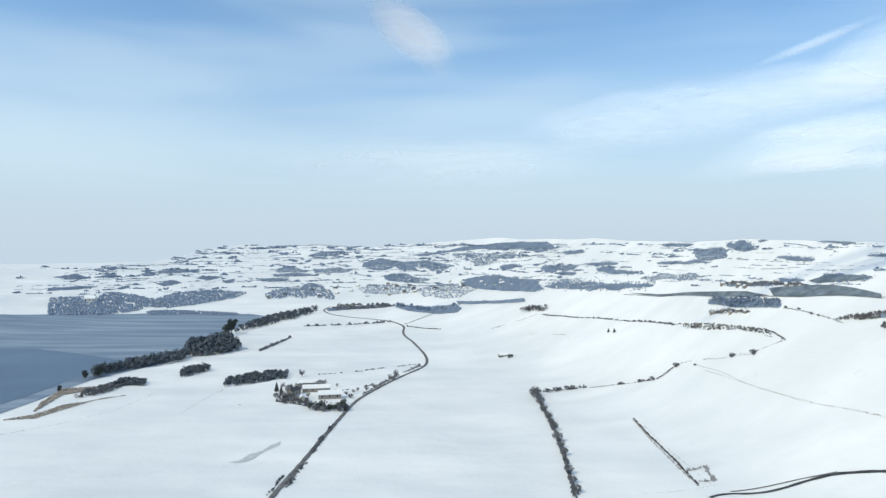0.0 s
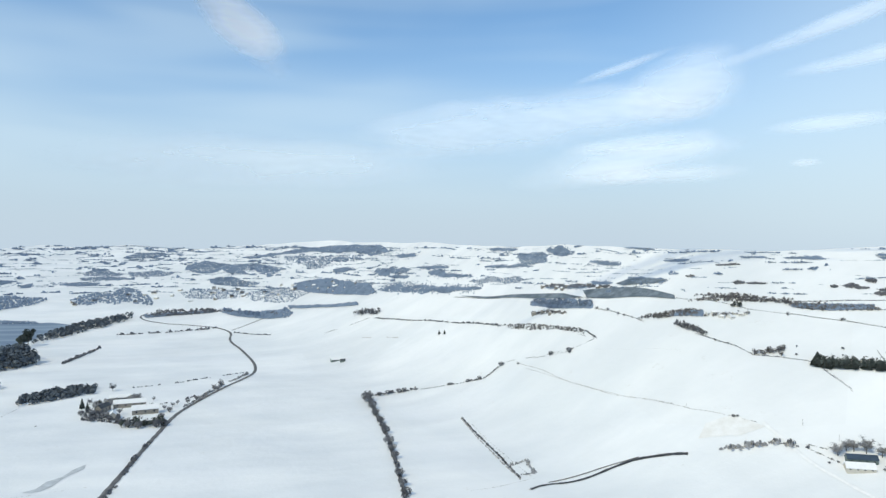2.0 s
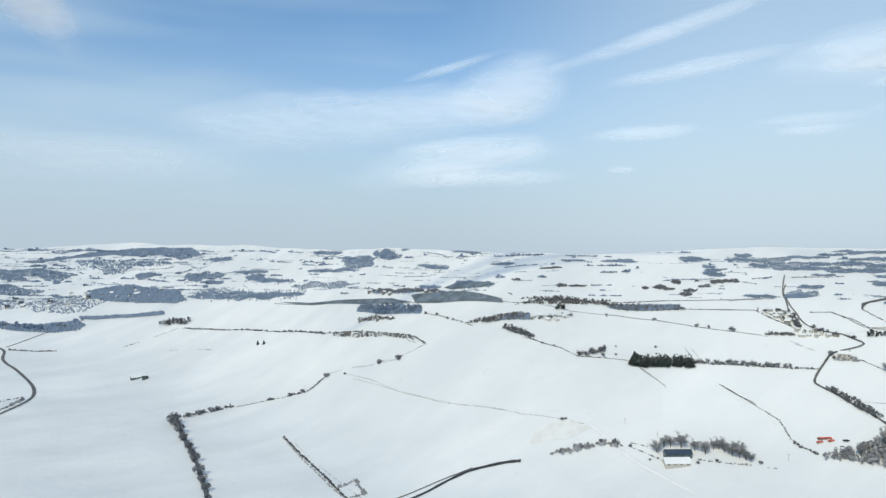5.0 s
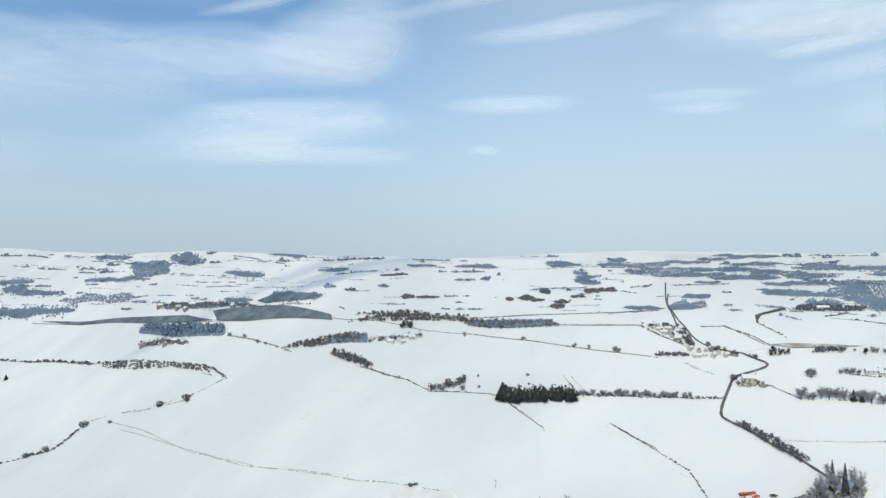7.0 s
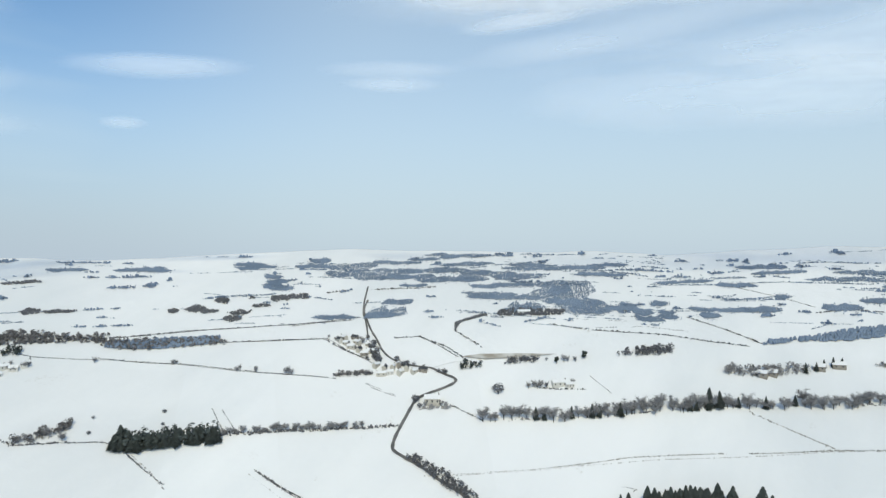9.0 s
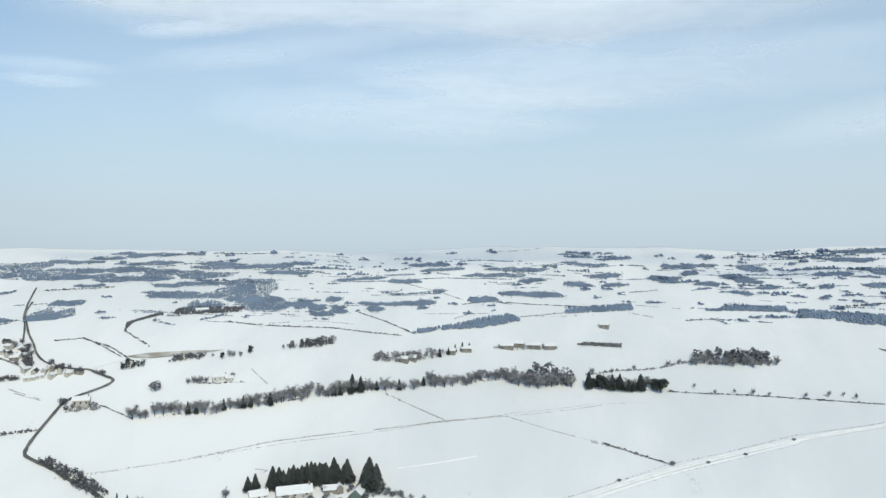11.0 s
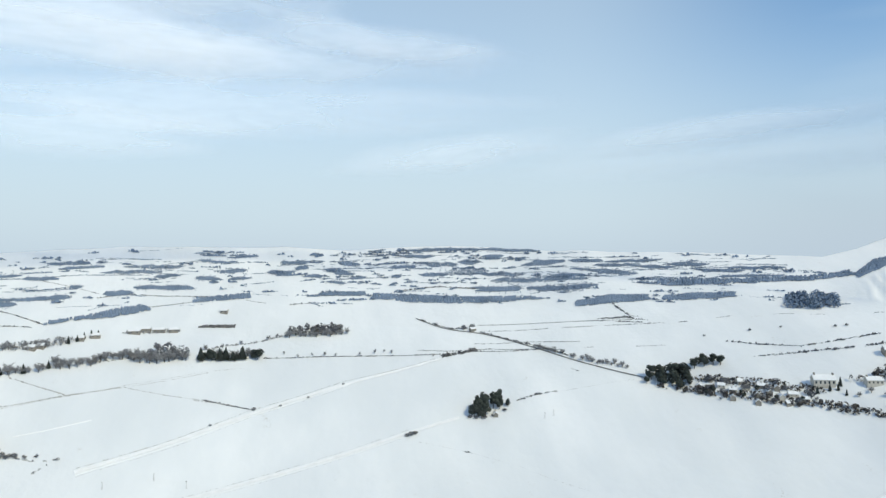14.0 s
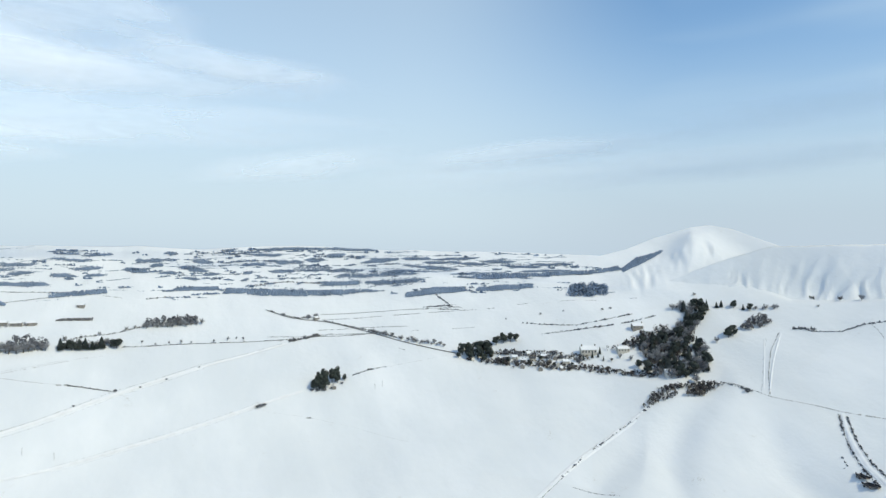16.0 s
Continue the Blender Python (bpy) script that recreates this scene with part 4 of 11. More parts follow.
woodland([(-194.6, 317.3), (-202.3, 354.1), (-191.7, 365.4), (-194.9, 374.5), (-210.6, 368.6), (-201.8, 333.5)], 0.9, REED, "brown reeds on the loch shore", 0.8, 16)
woodland([(-190.3, 343.4), (-180.9, 359.4), (-180, 386.9), (-188.2, 390.3), (-194.8, 362.6)], 1.78, HEDGE, "dark scrub on the loch shore", 0.5, 17)
woodland([(-200.5, 301.6), (-191.3, 311.8), (-188.9, 330.8), (-166, 353.6), (-176.9, 345.7), (-186.8, 304.5)], 0.6, REED, "snowy reed bed on the loch shore", 0.35, 18)
woodland([(-186.8, 377.3), (-169, 377), (-173.8, 390), (-189.9, 393.7)], 2.56, HAZEPINE, "dark scrub at the field's edge", 1.0, 19)
for x, y, h in [(-208.8, 362.7, 3.61), (-213.8, 397.7, 5.44), (-192.5, 606, 14.11), (-192.7, 590.9, 10.61), (-207, 663.7, 7.11), (-208.9, 404.5, 7.05)]:
    tree("pine", x, y, h, "dark pine on the loch shore", "shore pines", 1.0)

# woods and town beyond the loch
woodland([(-234.6, 874.2), (-228.5, 910.2), (-214.4, 917.4), (-195.7, 905.1), (-195.4, 941.8), (-181.3, 940.1), (-160.2, 899), (-142.3, 855.1), (-132.8, 812.7), (-145.5, 817.1), (-164.5, 840.6), (-177, 830.2), (-196.5, 851.7), (-205.6, 838.5), (-220.9, 850.7)], 2.6, HAZEBLUE, "bare grey wood at the edge of the town", 1, 501)
woodland([(-133.3, 761.2), (-98.5, 753.1), (-62.1, 734.6), (-60.1, 723.6), (-97, 742), (-128.2, 745.1)], 2.2, HAZEBLUE, "long dark shelter belt beside a road", 1.4, 502)
woodland([(-50.7, 713.8), (-28.5, 696.7), (-7.1, 675.8), (13.1, 654.4), (17.7, 638.7), (12.6, 628.9), (-6.8, 645.3), (-27.6, 674.8), (-43.2, 696.1)], 2.2, HAZEBLUE, "bare grey wood beside a crossroads", 1.1, 503)
woodland([(13.4, 669.7), (40.1, 635.8), (70.8, 586.6), (70.5, 576.9), (43.2, 624), (15.2, 660)], 2.2, HAZEBLUE, "long dark shelter belt in open snow", 1.4, 504)
woodland([(22.2, 764.8), (42.3, 746.6), (58.8, 722), (72.1, 677.6), (87.2, 633.4), (87.8, 590), (81.8, 593.2), (68.8, 627.6), (52, 663.2), (33.4, 702.9), (20.3, 739.6)], 2.4, HAZEBLUE, "broad dark wood above the town", 1, 505)
woodland([(-27.6, 788), (1.1, 777.4), (25.9, 736), (35.2, 694.8), (24.5, 694), (17.8, 683.4), (-3.2, 706.4), (-21.1, 732.6), (-29.4, 773.2)], 1.7, HAZEBLUE, "garden trees of the distant town", 0.45, 506)
woodland([(-110.1, 860.7), (-90.8, 871.3), (-60, 842.5), (-32.9, 800.4), (-31.6, 770.6), (-60.9, 789.2), (-98, 823.6)], 1.7, HAZEBLUE, "garden trees of the distant town", 0.4, 507)
woodland([(-81.5, 912.3), (-74.8, 930.6), (-54.3, 915.1), (-38.5, 870.7), (-16.5, 828.9), (-18.8, 821.7), (-56.2, 862), (-76.7, 888.5)], 2.2, HAZEBLUE, "distant dark wood on a snowy slope", 1.3, 508)
woodland([(-270.6, 1053.1), (-235.1, 1058.2), (-202.1, 1031.3), (-211.2, 1017.1), (-262, 1031)], 1.8, HAZEBLUE, "distant dark wood on a snowy slope", 1.3, 509)
woodland([(-278.5, 1108.7), (-270.1, 1140.7), (-242.9, 1107.4), (-213.3, 1072.6), (-219.2, 1055.5), (-269.7, 1073.6)], 1.8, HAZEBLUE, "distant dark wood on a snowy slope", 1.3, 510)
woodland([(-212, 1082.1), (-179.3, 1075.9), (-139, 1037), (-144.7, 1012.3), (-172.9, 1020), (-201.2, 1042.3)], 1.8, HAZEBLUE, "distant dark wood on a snowy slope", 1.3, 511)
woodland([(-130.2, 1091.3), (-105.2, 1101.7), (-60.6, 1019.9), (-28.8, 986.8), (3.9, 896.7), (14.3, 863), (-4.1, 857.9), (-17.7, 888.8), (-27.1, 929.7), (-45.2, 955.5), (-31.7, 902.3), (-62.3, 952.8), (-71.2, 997.5), (-87.8, 981.9), (-100.9, 995.7), (-128.3, 1050.1)], 2, HAZEBLUE, "broad dark woods on a snowy slope", 1, 512)
woodland([(12.9, 960.3), (38.2, 929.2), (66.6, 851.9), (95.5, 763.6), (96.9, 737.7), (68.3, 808.6), (60.1, 799.6), (45.5, 803.4), (33, 865.7), (18, 919.2)], 2.2, HAZEBLUE, "distant dark wood on a snowy slope", 1.3, 513)
woodland([(-47.4, 1069.3), (1.2, 1021.5), (31.7, 997), (74.8, 921.5), (101.3, 853.6), (120.2, 768.8), (121.4, 718), (104.6, 743.8), (97.6, 801.2), (52.4, 928.1), (1.2, 1005.4), (-36.8, 1042.7)], 2.2, HAZEBLUE, "broad dark woods along the hill's crest", 1, 514)
woodland([(-258.1, 1296.7), (-247.8, 1343.6), (-206.9, 1310), (-176.5, 1258.9), (-204.2, 1247.1), (-250, 1274.9)], 2.2, HAZEBLUE, "distant dark wood on a snowy slope", 1.3, 515)
woodland([(-278.4, 1004.7), (-260.9, 1015.2), (-230.7, 999.4), (-232.4, 981.9), (-267.6, 986.3)], 1.6, HAZEBLUE, "distant dark wood on a snowy slope", 1.3, 516)
woodland([(64.4, 762), (77.1, 747.4), (81.2, 721.3), (72.8, 727.6), (65.4, 746.8)], 1.8, HAZEBLUE, "distant dark wood on a snowy slope", 1.3, 517)
woodland([(99.2, 660.4), (108.8, 642.8), (105.1, 620.9), (98.5, 641.7)], 2, HAZEBLUE, "distant dark wood on a snowy slope", 1.3, 518)
woodland([(-473, 797.2), (-445.4, 823.4), (-417.7, 783.3), (-417.4, 799.4), (-437.1, 861.9), (-396, 850.5), (-357.9, 822.4), (-349.6, 880), (-318.8, 907.1), (-260.8, 887.3), (-262.5, 859.4), (-284.7, 819.1), (-301.3, 788.8), (-318.4, 772.2), (-343.3, 775.3), (-345.2, 741.7), (-370.5, 715.1), (-417.5, 703.9)], 3, HAZEBLUE, "broad dark wood on the far shore of the loch", 1, 519)
woodland([(-331.9, 743.3), (-315.9, 759), (-277.5, 756.8), (-236.7, 756.3), (-226.7, 742.5), (-271.2, 739.7), (-299.7, 726.9), (-322.2, 727.7)], 2, HAZEBLUE, "dark fringe of trees on the far shore", 1, 520)
woodland([(-566.1, 966), (-562.2, 1017.9), (-519.5, 980.5), (-531.4, 949.4)], 1.9, HAZEBLUE, "distant dark wood on a snowy slope", 1.3, 521)
woodland([(-514.9, 996.6), (-513.3, 1027.2), (-485, 1004.8), (-494.5, 982.2)], 1.9, HAZEBLUE, "distant dark wood on a snowy slope", 1.3, 522)
woodland([(-459.4, 1073.8), (-439.6, 1105.9), (-395.4, 1089), (-418, 1051.9), (-444.6, 1039.2)], 1.9, HAZEBLUE, "distant dark wood on a snowy slope", 1.3, 523)
woodland([(-469.5, 1033.2), (-453.1, 1049.8), (-444.6, 1021.2), (-456.3, 1012.7)], 1.9, HAZEBLUE, "distant dark wood on a snowy slope", 1.3, 524)
woodland([(-373.7, 1008.1), (-363.1, 1032.8), (-342.7, 1030.8), (-349.1, 993)], 1.9, HAZEBLUE, "distant dark wood on a snowy slope", 1.3, 525)
woodland([(-323.4, 984.3), (-315.4, 1006.9), (-309.3, 975.6), (-316.7, 969.5)], 1.9, HAZEBLUE, "distant dark wood on a snowy slope", 1.3, 526)
woodland([(-406.9, 942.8), (-395.3, 976), (-375.5, 954.2), (-389.4, 926.8)], 1.9, HAZEBLUE, "distant dark wood on a snowy slope", 1.3, 527)
woodland([(-515.2, 868.2), (-494.5, 901.5), (-470.7, 908), (-483.3, 881.2), (-506.2, 853.1)], 1.9, HAZEBLUE, "distant dark wood on a snowy slope", 1.3, 528)
house(-420.6, 793.7, 10, 12.20, 6.87, 4.58, "white house among dark trees", WHITEWALL, ROOFSNOW, 1, 3, "house", "house", "")

# the town
house(-134.9, 845.7, 151, 4.79, 2.91, 1.60, "snow-roofed house in the distant town", HARL, ROOFSNOW, 0, 0, "house", "house", "town houses")
house(78, 655.1, 45, 3.05, 2.30, 1.27, "snow-roofed house in the distant town", STONEWALL, SLATE, 0, 0, "house", "house", "town houses")
house(-62.9, 851, 23, 4.96, 2.89, 1.59, "snow-roofed house in the distant town", WHITEWALL, ROOFSNOW, 0, 0, "house", "house", "town houses")
house(59.9, 693.5, 97, 4.72, 2.39, 1.32, "snow-roofed house in the distant town", WHITEWALL, ROOFSNOW, 0, 0, "house", "house", "town houses")
house(-57.9, 832.2, 26, 3.89, 2.83, 1.56, "snow-roofed house in the distant town", STONEWALL, SLATE, 0, 0, "house", "house", "town houses")
house(-171.9, 881, 147, 4.52, 3.05, 1.68, "grey stone house in the distant town", HARL, SLATE, 0, 0, "house", "house", "town houses")
house(-10.7, 738.8, 135, 3.19, 2.52, 1.39, "grey stone house in the distant town", WHITEWALL, ROOFSNOW, 0, 0, "house", "house", "town houses")
house(61.1, 679.1, 112, 4.18, 2.34, 1.29, "snow-roofed house in the distant town", WHITEWALL, ROOFSNOW, 0, 0, "house", "house", "town houses")
house(56.3, 663.2, 83, 3.29, 2.29, 1.26, "grey stone house in the distant town", STONEWALL, ROOFSNOW, 0, 0, "house", "house", "town houses")
house(-227.7, 863.1, 61, 5.88, 3.03, 1.67, "snow-roofed house in the distant town", STONEWALL, ROOFSNOW, 0, 0, "house", "house", "town houses")
house(-29.3, 779.6, 87, 3.94, 2.66, 1.46, "snow-roofed house in the distant town", WHITEWALL, ROOFSNOW, 0, 0, "house", "house", "town houses")
house(-228.6, 883.5, 117, 4.46, 3.10, 1.70, "snow-roofed house in the distant town", WHITEWALL, ROOFSNOW, 0, 0, "house", "house", "town houses")
house(-92, 803.4, 24, 4.59, 2.75, 1.51, "grey stone house in the distant town", WHITEWALL, ROOFSNOW, 0, 0, "house", "house", "town houses")
house(-71.4, 857.4, 112, 5.67, 2.92, 1.61, "snow-roofed house in the distant town", HARL, SLATE, 0, 0, "house", "house", "town houses")
house(22.6, 747.9, 26, 4.00, 2.58, 1.42, "grey stone house in the distant town", HARL, ROOFSNOW, 0, 0, "house", "house", "town houses")
house(33.4, 718.7, 99, 4.05, 2.48, 1.36, "grey stone house in the distant town", WHITEWALL, SLATE, 0, 0, "house", "house", "town houses")
house(19.3, 734.4, 150, 4.38, 2.50, 1.38, "grey stone house in the distant town", HARL, ROOFSNOW, 0, 0, "house", "house", "town houses")
house(-155.3, 835.5, 139, 4.64, 2.89, 1.59, "grey stone house in the distant town", HARL, SLATE, 0, 0, "house", "house", "town houses")
house(41.2, 717.3, 133, 4.29, 2.47, 1.36, "grey stone house in the distant town", STONEWALL, ROOFSNOW, 0, 0, "house", "house", "town houses")
house(22.2, 731.4, 30, 4.15, 2.52, 1.39, "grey stone house in the distant town", STONEWALL, SLATE, 0, 0, "house", "house", "town houses")
house(44.3, 697.5, 93, 4.70, 2.41, 1.32, "grey stone house in the distant town", STONEWALL, ROOFSNOW, 0, 0, "house", "house", "town houses")
house(20.5, 758.2, 112, 4.37, 2.58, 1.42, "snow-roofed house in the distant town", WHITEWALL, ROOFSNOW, 0, 0, "house", "house", "town houses")
house(-62.9, 851, 20, 5.55, 2.89, 1.59, "snow-roofed house in the distant town", STONEWALL, ROOFSNOW, 0, 0, "house", "house", "town houses")
house(-205.4, 861.6, 43, 5.09, 3.01, 1.65, "grey stone house in the distant town", WHITEWALL, SLATE, 0, 0, "house", "house", "town houses")
house(-9.8, 759.6, 174, 4.30, 2.59, 1.42, "grey stone house in the distant town", WHITEWALL, SLATE, 0, 0, "house", "house", "town houses")
house(-33, 775.5, 146, 4.14, 2.65, 1.46, "grey stone house in the distant town", STONEWALL, ROOFSNOW, 0, 0, "house", "house", "town houses")
house(-63.6, 789.4, 63, 4.59, 2.69, 1.48, "snow-roofed house in the distant town", STONEWALL, ROOFSNOW, 0, 0, "house", "house", "town houses")
house(53.8, 682, 68, 4.51, 2.35, 1.29, "grey stone house in the distant town", WHITEWALL, SLATE, 0, 0, "house", "house", "town houses")
house(-35.2, 792.7, 177, 3.91, 2.71, 1.49, "grey stone house in the distant town", STONEWALL, SLATE, 0, 0, "house", "house", "town houses")
house(59.5, 702.8, 119, 3.08, 2.43, 1.33, "grey stone house in the distant town", WHITEWALL, SLATE, 0, 0, "house", "house", "town houses")
house(-70.7, 825.1, 168, 4.09, 2.81, 1.55, "snow-roofed house in the distant town", WHITEWALL, SLATE, 0, 0, "house", "house", "town houses")
house(-67.3, 825.6, 93, 5.61, 2.81, 1.55, "snow-roofed house in the distant town", WHITEWALL, ROOFSNOW, 0, 0, "house", "house", "town houses")
house(-1.4, 747.8, 63, 3.24, 2.55, 1.40, "snow-roofed house in the distant town", WHITEWALL, ROOFSNOW, 0, 0, "house", "house", "town houses")
house(-117.5, 849.4, 140, 3.67, 2.91, 1.60, "grey stone house in the distant town", HARL, ROOFSNOW, 0, 0, "house", "house", "town houses")
house(58.9, 680.6, 130, 4.14, 2.35, 1.29, "grey stone house in the distant town", STONEWALL, ROOFSNOW, 0, 0, "house", "house", "town houses")
house(-142.7, 880, 164, 5.55, 3.03, 1.66, "snow-roofed house in the distant town", WHITEWALL, SLATE, 0, 0, "house", "house", "town houses")
house(-112.6, 878.4, 146, 5.08, 3.00, 1.65, "snow-roofed house in the distant town", HARL, ROOFSNOW, 0, 0, "house", "house", "town houses")
house(-41, 815, 12, 4.37, 2.78, 1.53, "grey stone house in the distant town", HARL, SLATE, 0, 0, "house", "house", "town houses")
house(-221.4, 844.8, 161, 3.96, 2.97, 1.63, "grey stone house in the distant town", HARL, SLATE, 0, 0, "house", "house", "town houses")
house(-70.9, 860.8, 100, 4.13, 2.93, 1.61, "grey stone house in the distant town", HARL, ROOFSNOW, 0, 0, "house", "house", "town houses")
house(4.9, 730.7, 78, 3.36, 2.49, 1.37, "grey stone house in the distant town", HARL, ROOFSNOW, 0, 0, "house", "house", "town houses")
house(7.8, 779.3, 102, 3.91, 2.65, 1.46, "grey stone house in the distant town", HARL, ROOFSNOW, 0, 0, "house", "house", "town houses")
house(-46, 786.3, 176, 3.91, 2.67, 1.47, "snow-roofed house in the distant town", STONEWALL, SLATE, 0, 0, "house", "house", "town houses")
house(-152.5, 876.6, 6, 5.07, 3.02, 1.66, "snow-roofed house in the distant town", HARL, ROOFSNOW, 0, 0, "house", "house", "town houses")
house(-26.8, 823.4, 98, 4.63, 2.81, 1.54, "grey stone house in the distant town", WHITEWALL, ROOFSNOW, 0, 0, "house", "house", "town houses")
house(-143.1, 896.8, 120, 6.10, 3.08, 1.69, "snow-roofed house in the distant town", WHITEWALL, ROOFSNOW, 0, 0, "house", "house", "town houses")
woodland([(90.8, 596.5), (98.2, 585.9), (106.2, 575.5), (107.6, 555.4), (113.7, 545.4), (116.9, 537.8), (121.6, 521.9), (123.5, 510.9), (128, 491.2), (129.7, 481.7), (133.2, 464.5), (132.3, 464.7), (128.2, 475.4), (124.2, 479.2), (121.3, 497.5), (118.9, 506.4), (112.7, 514.6), (110.8, 529.7), (104.8, 542.1), (102.5, 549.6), (95.9, 571.6), (90, 595.7)], 1.86, HAZEBLUE, "distant dark woodland on snowy hillside", 1.0, 58)
woodland([(120.2, 514.8), (123, 505.7), (126.2, 499.4), (129.5, 485.6), (132.2, 478.8), (134.1, 468.9), (135.8, 462.3), (138.7, 448.3), (139.9, 440.6), (139.4, 441.8), (138.2, 443.3), (134.6, 455.8), (133.1, 463.8), (130.7, 473), (128.3, 479.1), (125.5, 492.1), (121.7, 505), (120.4, 512.8)], 1.73, HAZEBLUE, "distant dark woodland on snowy hillside", 1.0, 59)
hedge([(-131.6, 756.7), (-52, 721.7), (2.9, 651.4)], 2.44, "bare dark hedgerow between snowy fields", HEDGE, None, 0.8, 60, "hedge", "hedge", "")
hedge([(-52.5, 728.1), (-13.9, 662), (14.1, 656.4)], 4.67, "dark shelter belt of trees", HAZEBLUE, 4.67, 0.95, 61, "hedge", "hedge", "")
woodland([(-130.3, 749.7), (-58.1, 721.2), (-59.7, 741.4), (-122, 777.2)], 2.57, HEDGE, "dark shelter belt of trees", 1.0, 63)
hedge([(-136, 654.9), (-102.6, 654.8), (-52.3, 649.9)], 2.72, "bare dark hedgerow between snowy fields", HEDGE, None, 0.7, 65, "hedge", "hedge", "")
hedge([(-138.8, 504.8), (-132.7, 580.7)], 2.38, "bare dark hedgerow between snowy fields", HEDGE, 2.38, 0.95, 66, "hedge", "hedge", "")
road([(-53, 191.7), (-52.6, 207.7), (-51.3, 227.5), (-49.7, 248.3), (-48.3, 279.2), (-46.2, 307.2), (-44.9, 335.8), (-40.1, 355.4), (-27.7, 390.7), (-14.4, 422.4), (-9.6, 455.1), (-16.4, 502.8), (-29.2, 555.8), (-36.1, 585.8), (-35.5, 617.9), (-46.5, 646.7), (-71.4, 674.1), (-97.3, 695.5), (-122.4, 722), (-137.8, 755.9), (-131.1, 772.6)], 1.91, "narrow country road with dark wet wheel tracks", ROAD, "road")
road([(-36.8, 631.1), (-21.8, 646.6), (-5.4, 652.5), (8.5, 651.7)], 1.88, "side road between snowy fields", ROAD, "road")
hedge([(-50.3, 215.2), (-49.2, 240.5), (-48.4, 275.7), (-46.9, 303.1)], 1.46, "dark hedge beside the country road", HEDGE, None, 0.6, 67, "hedge", "hedge", "")
hedge([(-54.4, 206.5), (-53.8, 225.8)], 1.12, "dark hedge beside the country road", HEDGE, None, 0.7, 68, "hedge", "hedge", "")
hedge([(-42.8, 352.9), (-28.1, 397.2), (-14, 439.8)], 1.9, "twiggy hedge beside the country road", TWIG, None, 0.6, 69, "hedge", "hedge", "")
hedge([(-33.7, 616.9), (-2.1, 582.2)], 1.24, "bare dark hedgerow between snowy fields", HEDGE, None, 0.9, 70, "hedge", "hedge", "")
hedge([(-75.8, 408.9), (-50.9, 418.2), (-14.3, 446.7)], 0.88, "bare dark hedgerow between snowy fields", HEDGE, None, 0.55, 71, "hedge", "hedge", "")

# the farm by the road
house(-58.5, 345.2, 12, 11.54, 3.95, 2.43, "long snow-roofed farm steading", STONEWALL, ROOFSNOW, 0, 3, "house", "house", "")
house(-68.2, 360.5, 8, 14.61, 3.49, 2.22, "long snow-roofed farm barn", STONEWALL, ROOFSNOW, 0, 4, "house", "house", "")
house(-75.8, 375.1, 5, 9.92, 2.98, 1.98, "low snow-roofed farm shed", SHEET, ROOFSNOW, 0, 3, "house", "house", "")
house(-78.6, 352.4, 70, 8.13, 3.13, 2.50, "stone farm building with dark roof", STONEWALL, SLATE, 1, 3, "house", "house", "")
house(-70.9, 337.3, 100, 5.39, 2.69, 2.39, "stone farmhouse with snowy roof", HARL, ROOFSNOW, 1, 3, "house", "house", "")
house(-53.3, 323.2, 20, 6.84, 3.42, 2.28, "farm shed with dark cladding", SHEET, ROOFSNOW, 0, 2, "house", "house", "")
for x, y, h in [(-89.9, 360.7, 5.15), (-86.4, 356.4, 4.13), (-83.3, 366.3, 3.25)]:
    tree("fir", x, y, h, "dark conifer beside the farm", "farm trees", 1.0)
for x, y, h in [(-85, 401.7, 5.66), (-66.6, 371.8, 4.9), (-80.9, 342, 4.88), (-70.4, 371.8, 3.93), (-73.4, 337.2, 4.2), (-69.6, 344.9, 3.66), (-76, 334.7, 4.17), (-50.8, 350.4, 3.07), (-47.7, 355.5, 3.11), (-46.2, 360.8, 2.83), (-37.6, 365.7, 3.82), (-30.7, 387.9, 4.7), (-28.1, 397.2, 5.49), (-88.7, 369.5, 3.94), (-59.1, 372.1, 2.61), (-41.3, 360.6, 3.46)]:
    tree("bare", x, y, h, "bare tree beside the farm", "farm trees", 1.1)
for x, y, h in [(-64.2, 323, 3.73), (-60.6, 318.3, 3.95), (-56.4, 316.1, 3.64), (-48.9, 316.2, 3.9), (-46.4, 318.7, 3.65), (-47.7, 345.4, 2.72), (-49.4, 333.2, 2.93), (-79.1, 332.2, 2.67), (-71.2, 332.4, 2.66), (-86.1, 344.5, 3.08)]:
    tree("bush", x, y, h, "dense dark evergreen beside the farm", "farm bushes", 1.0)
woodland([(-83.1, 337), (-74, 332.3), (-64.7, 325.3), (-68, 337.4), (-77.4, 347.2), (-86, 352.4)], 2.41, HEDGE, "bare scrub and dung heaps beside the farm", 0.6, 72)
woodland([(-64.1, 318.3), (-45.7, 316.3), (-47.2, 326), (-61.4, 325.4)], 3.69, PINE, "dense dark evergreens below the farm", 0.8, 73)
woodland([(-88, 366.5), (-78, 378.3), (-67.9, 384.3), (-67.8, 374.8), (-82.8, 357.8)], 1.97, TWIG, "bare trees behind the farm", 0.6, 74)
hedge([(-59.1, 360.8), (-44.8, 369), (-39.4, 376.8)], 1.29, "bare dark hedgerow between snowy fields", HEDGE, None, 0.6, 75, "hedge", "hedge", "")
hedge([(-84.2, 337), (-74, 332.3), (-64.7, 325.3)], 1.42, "bare dark hedgerow between snowy fields", HEDGE, None, 0.8, 76, "hedge", "hedge", "")
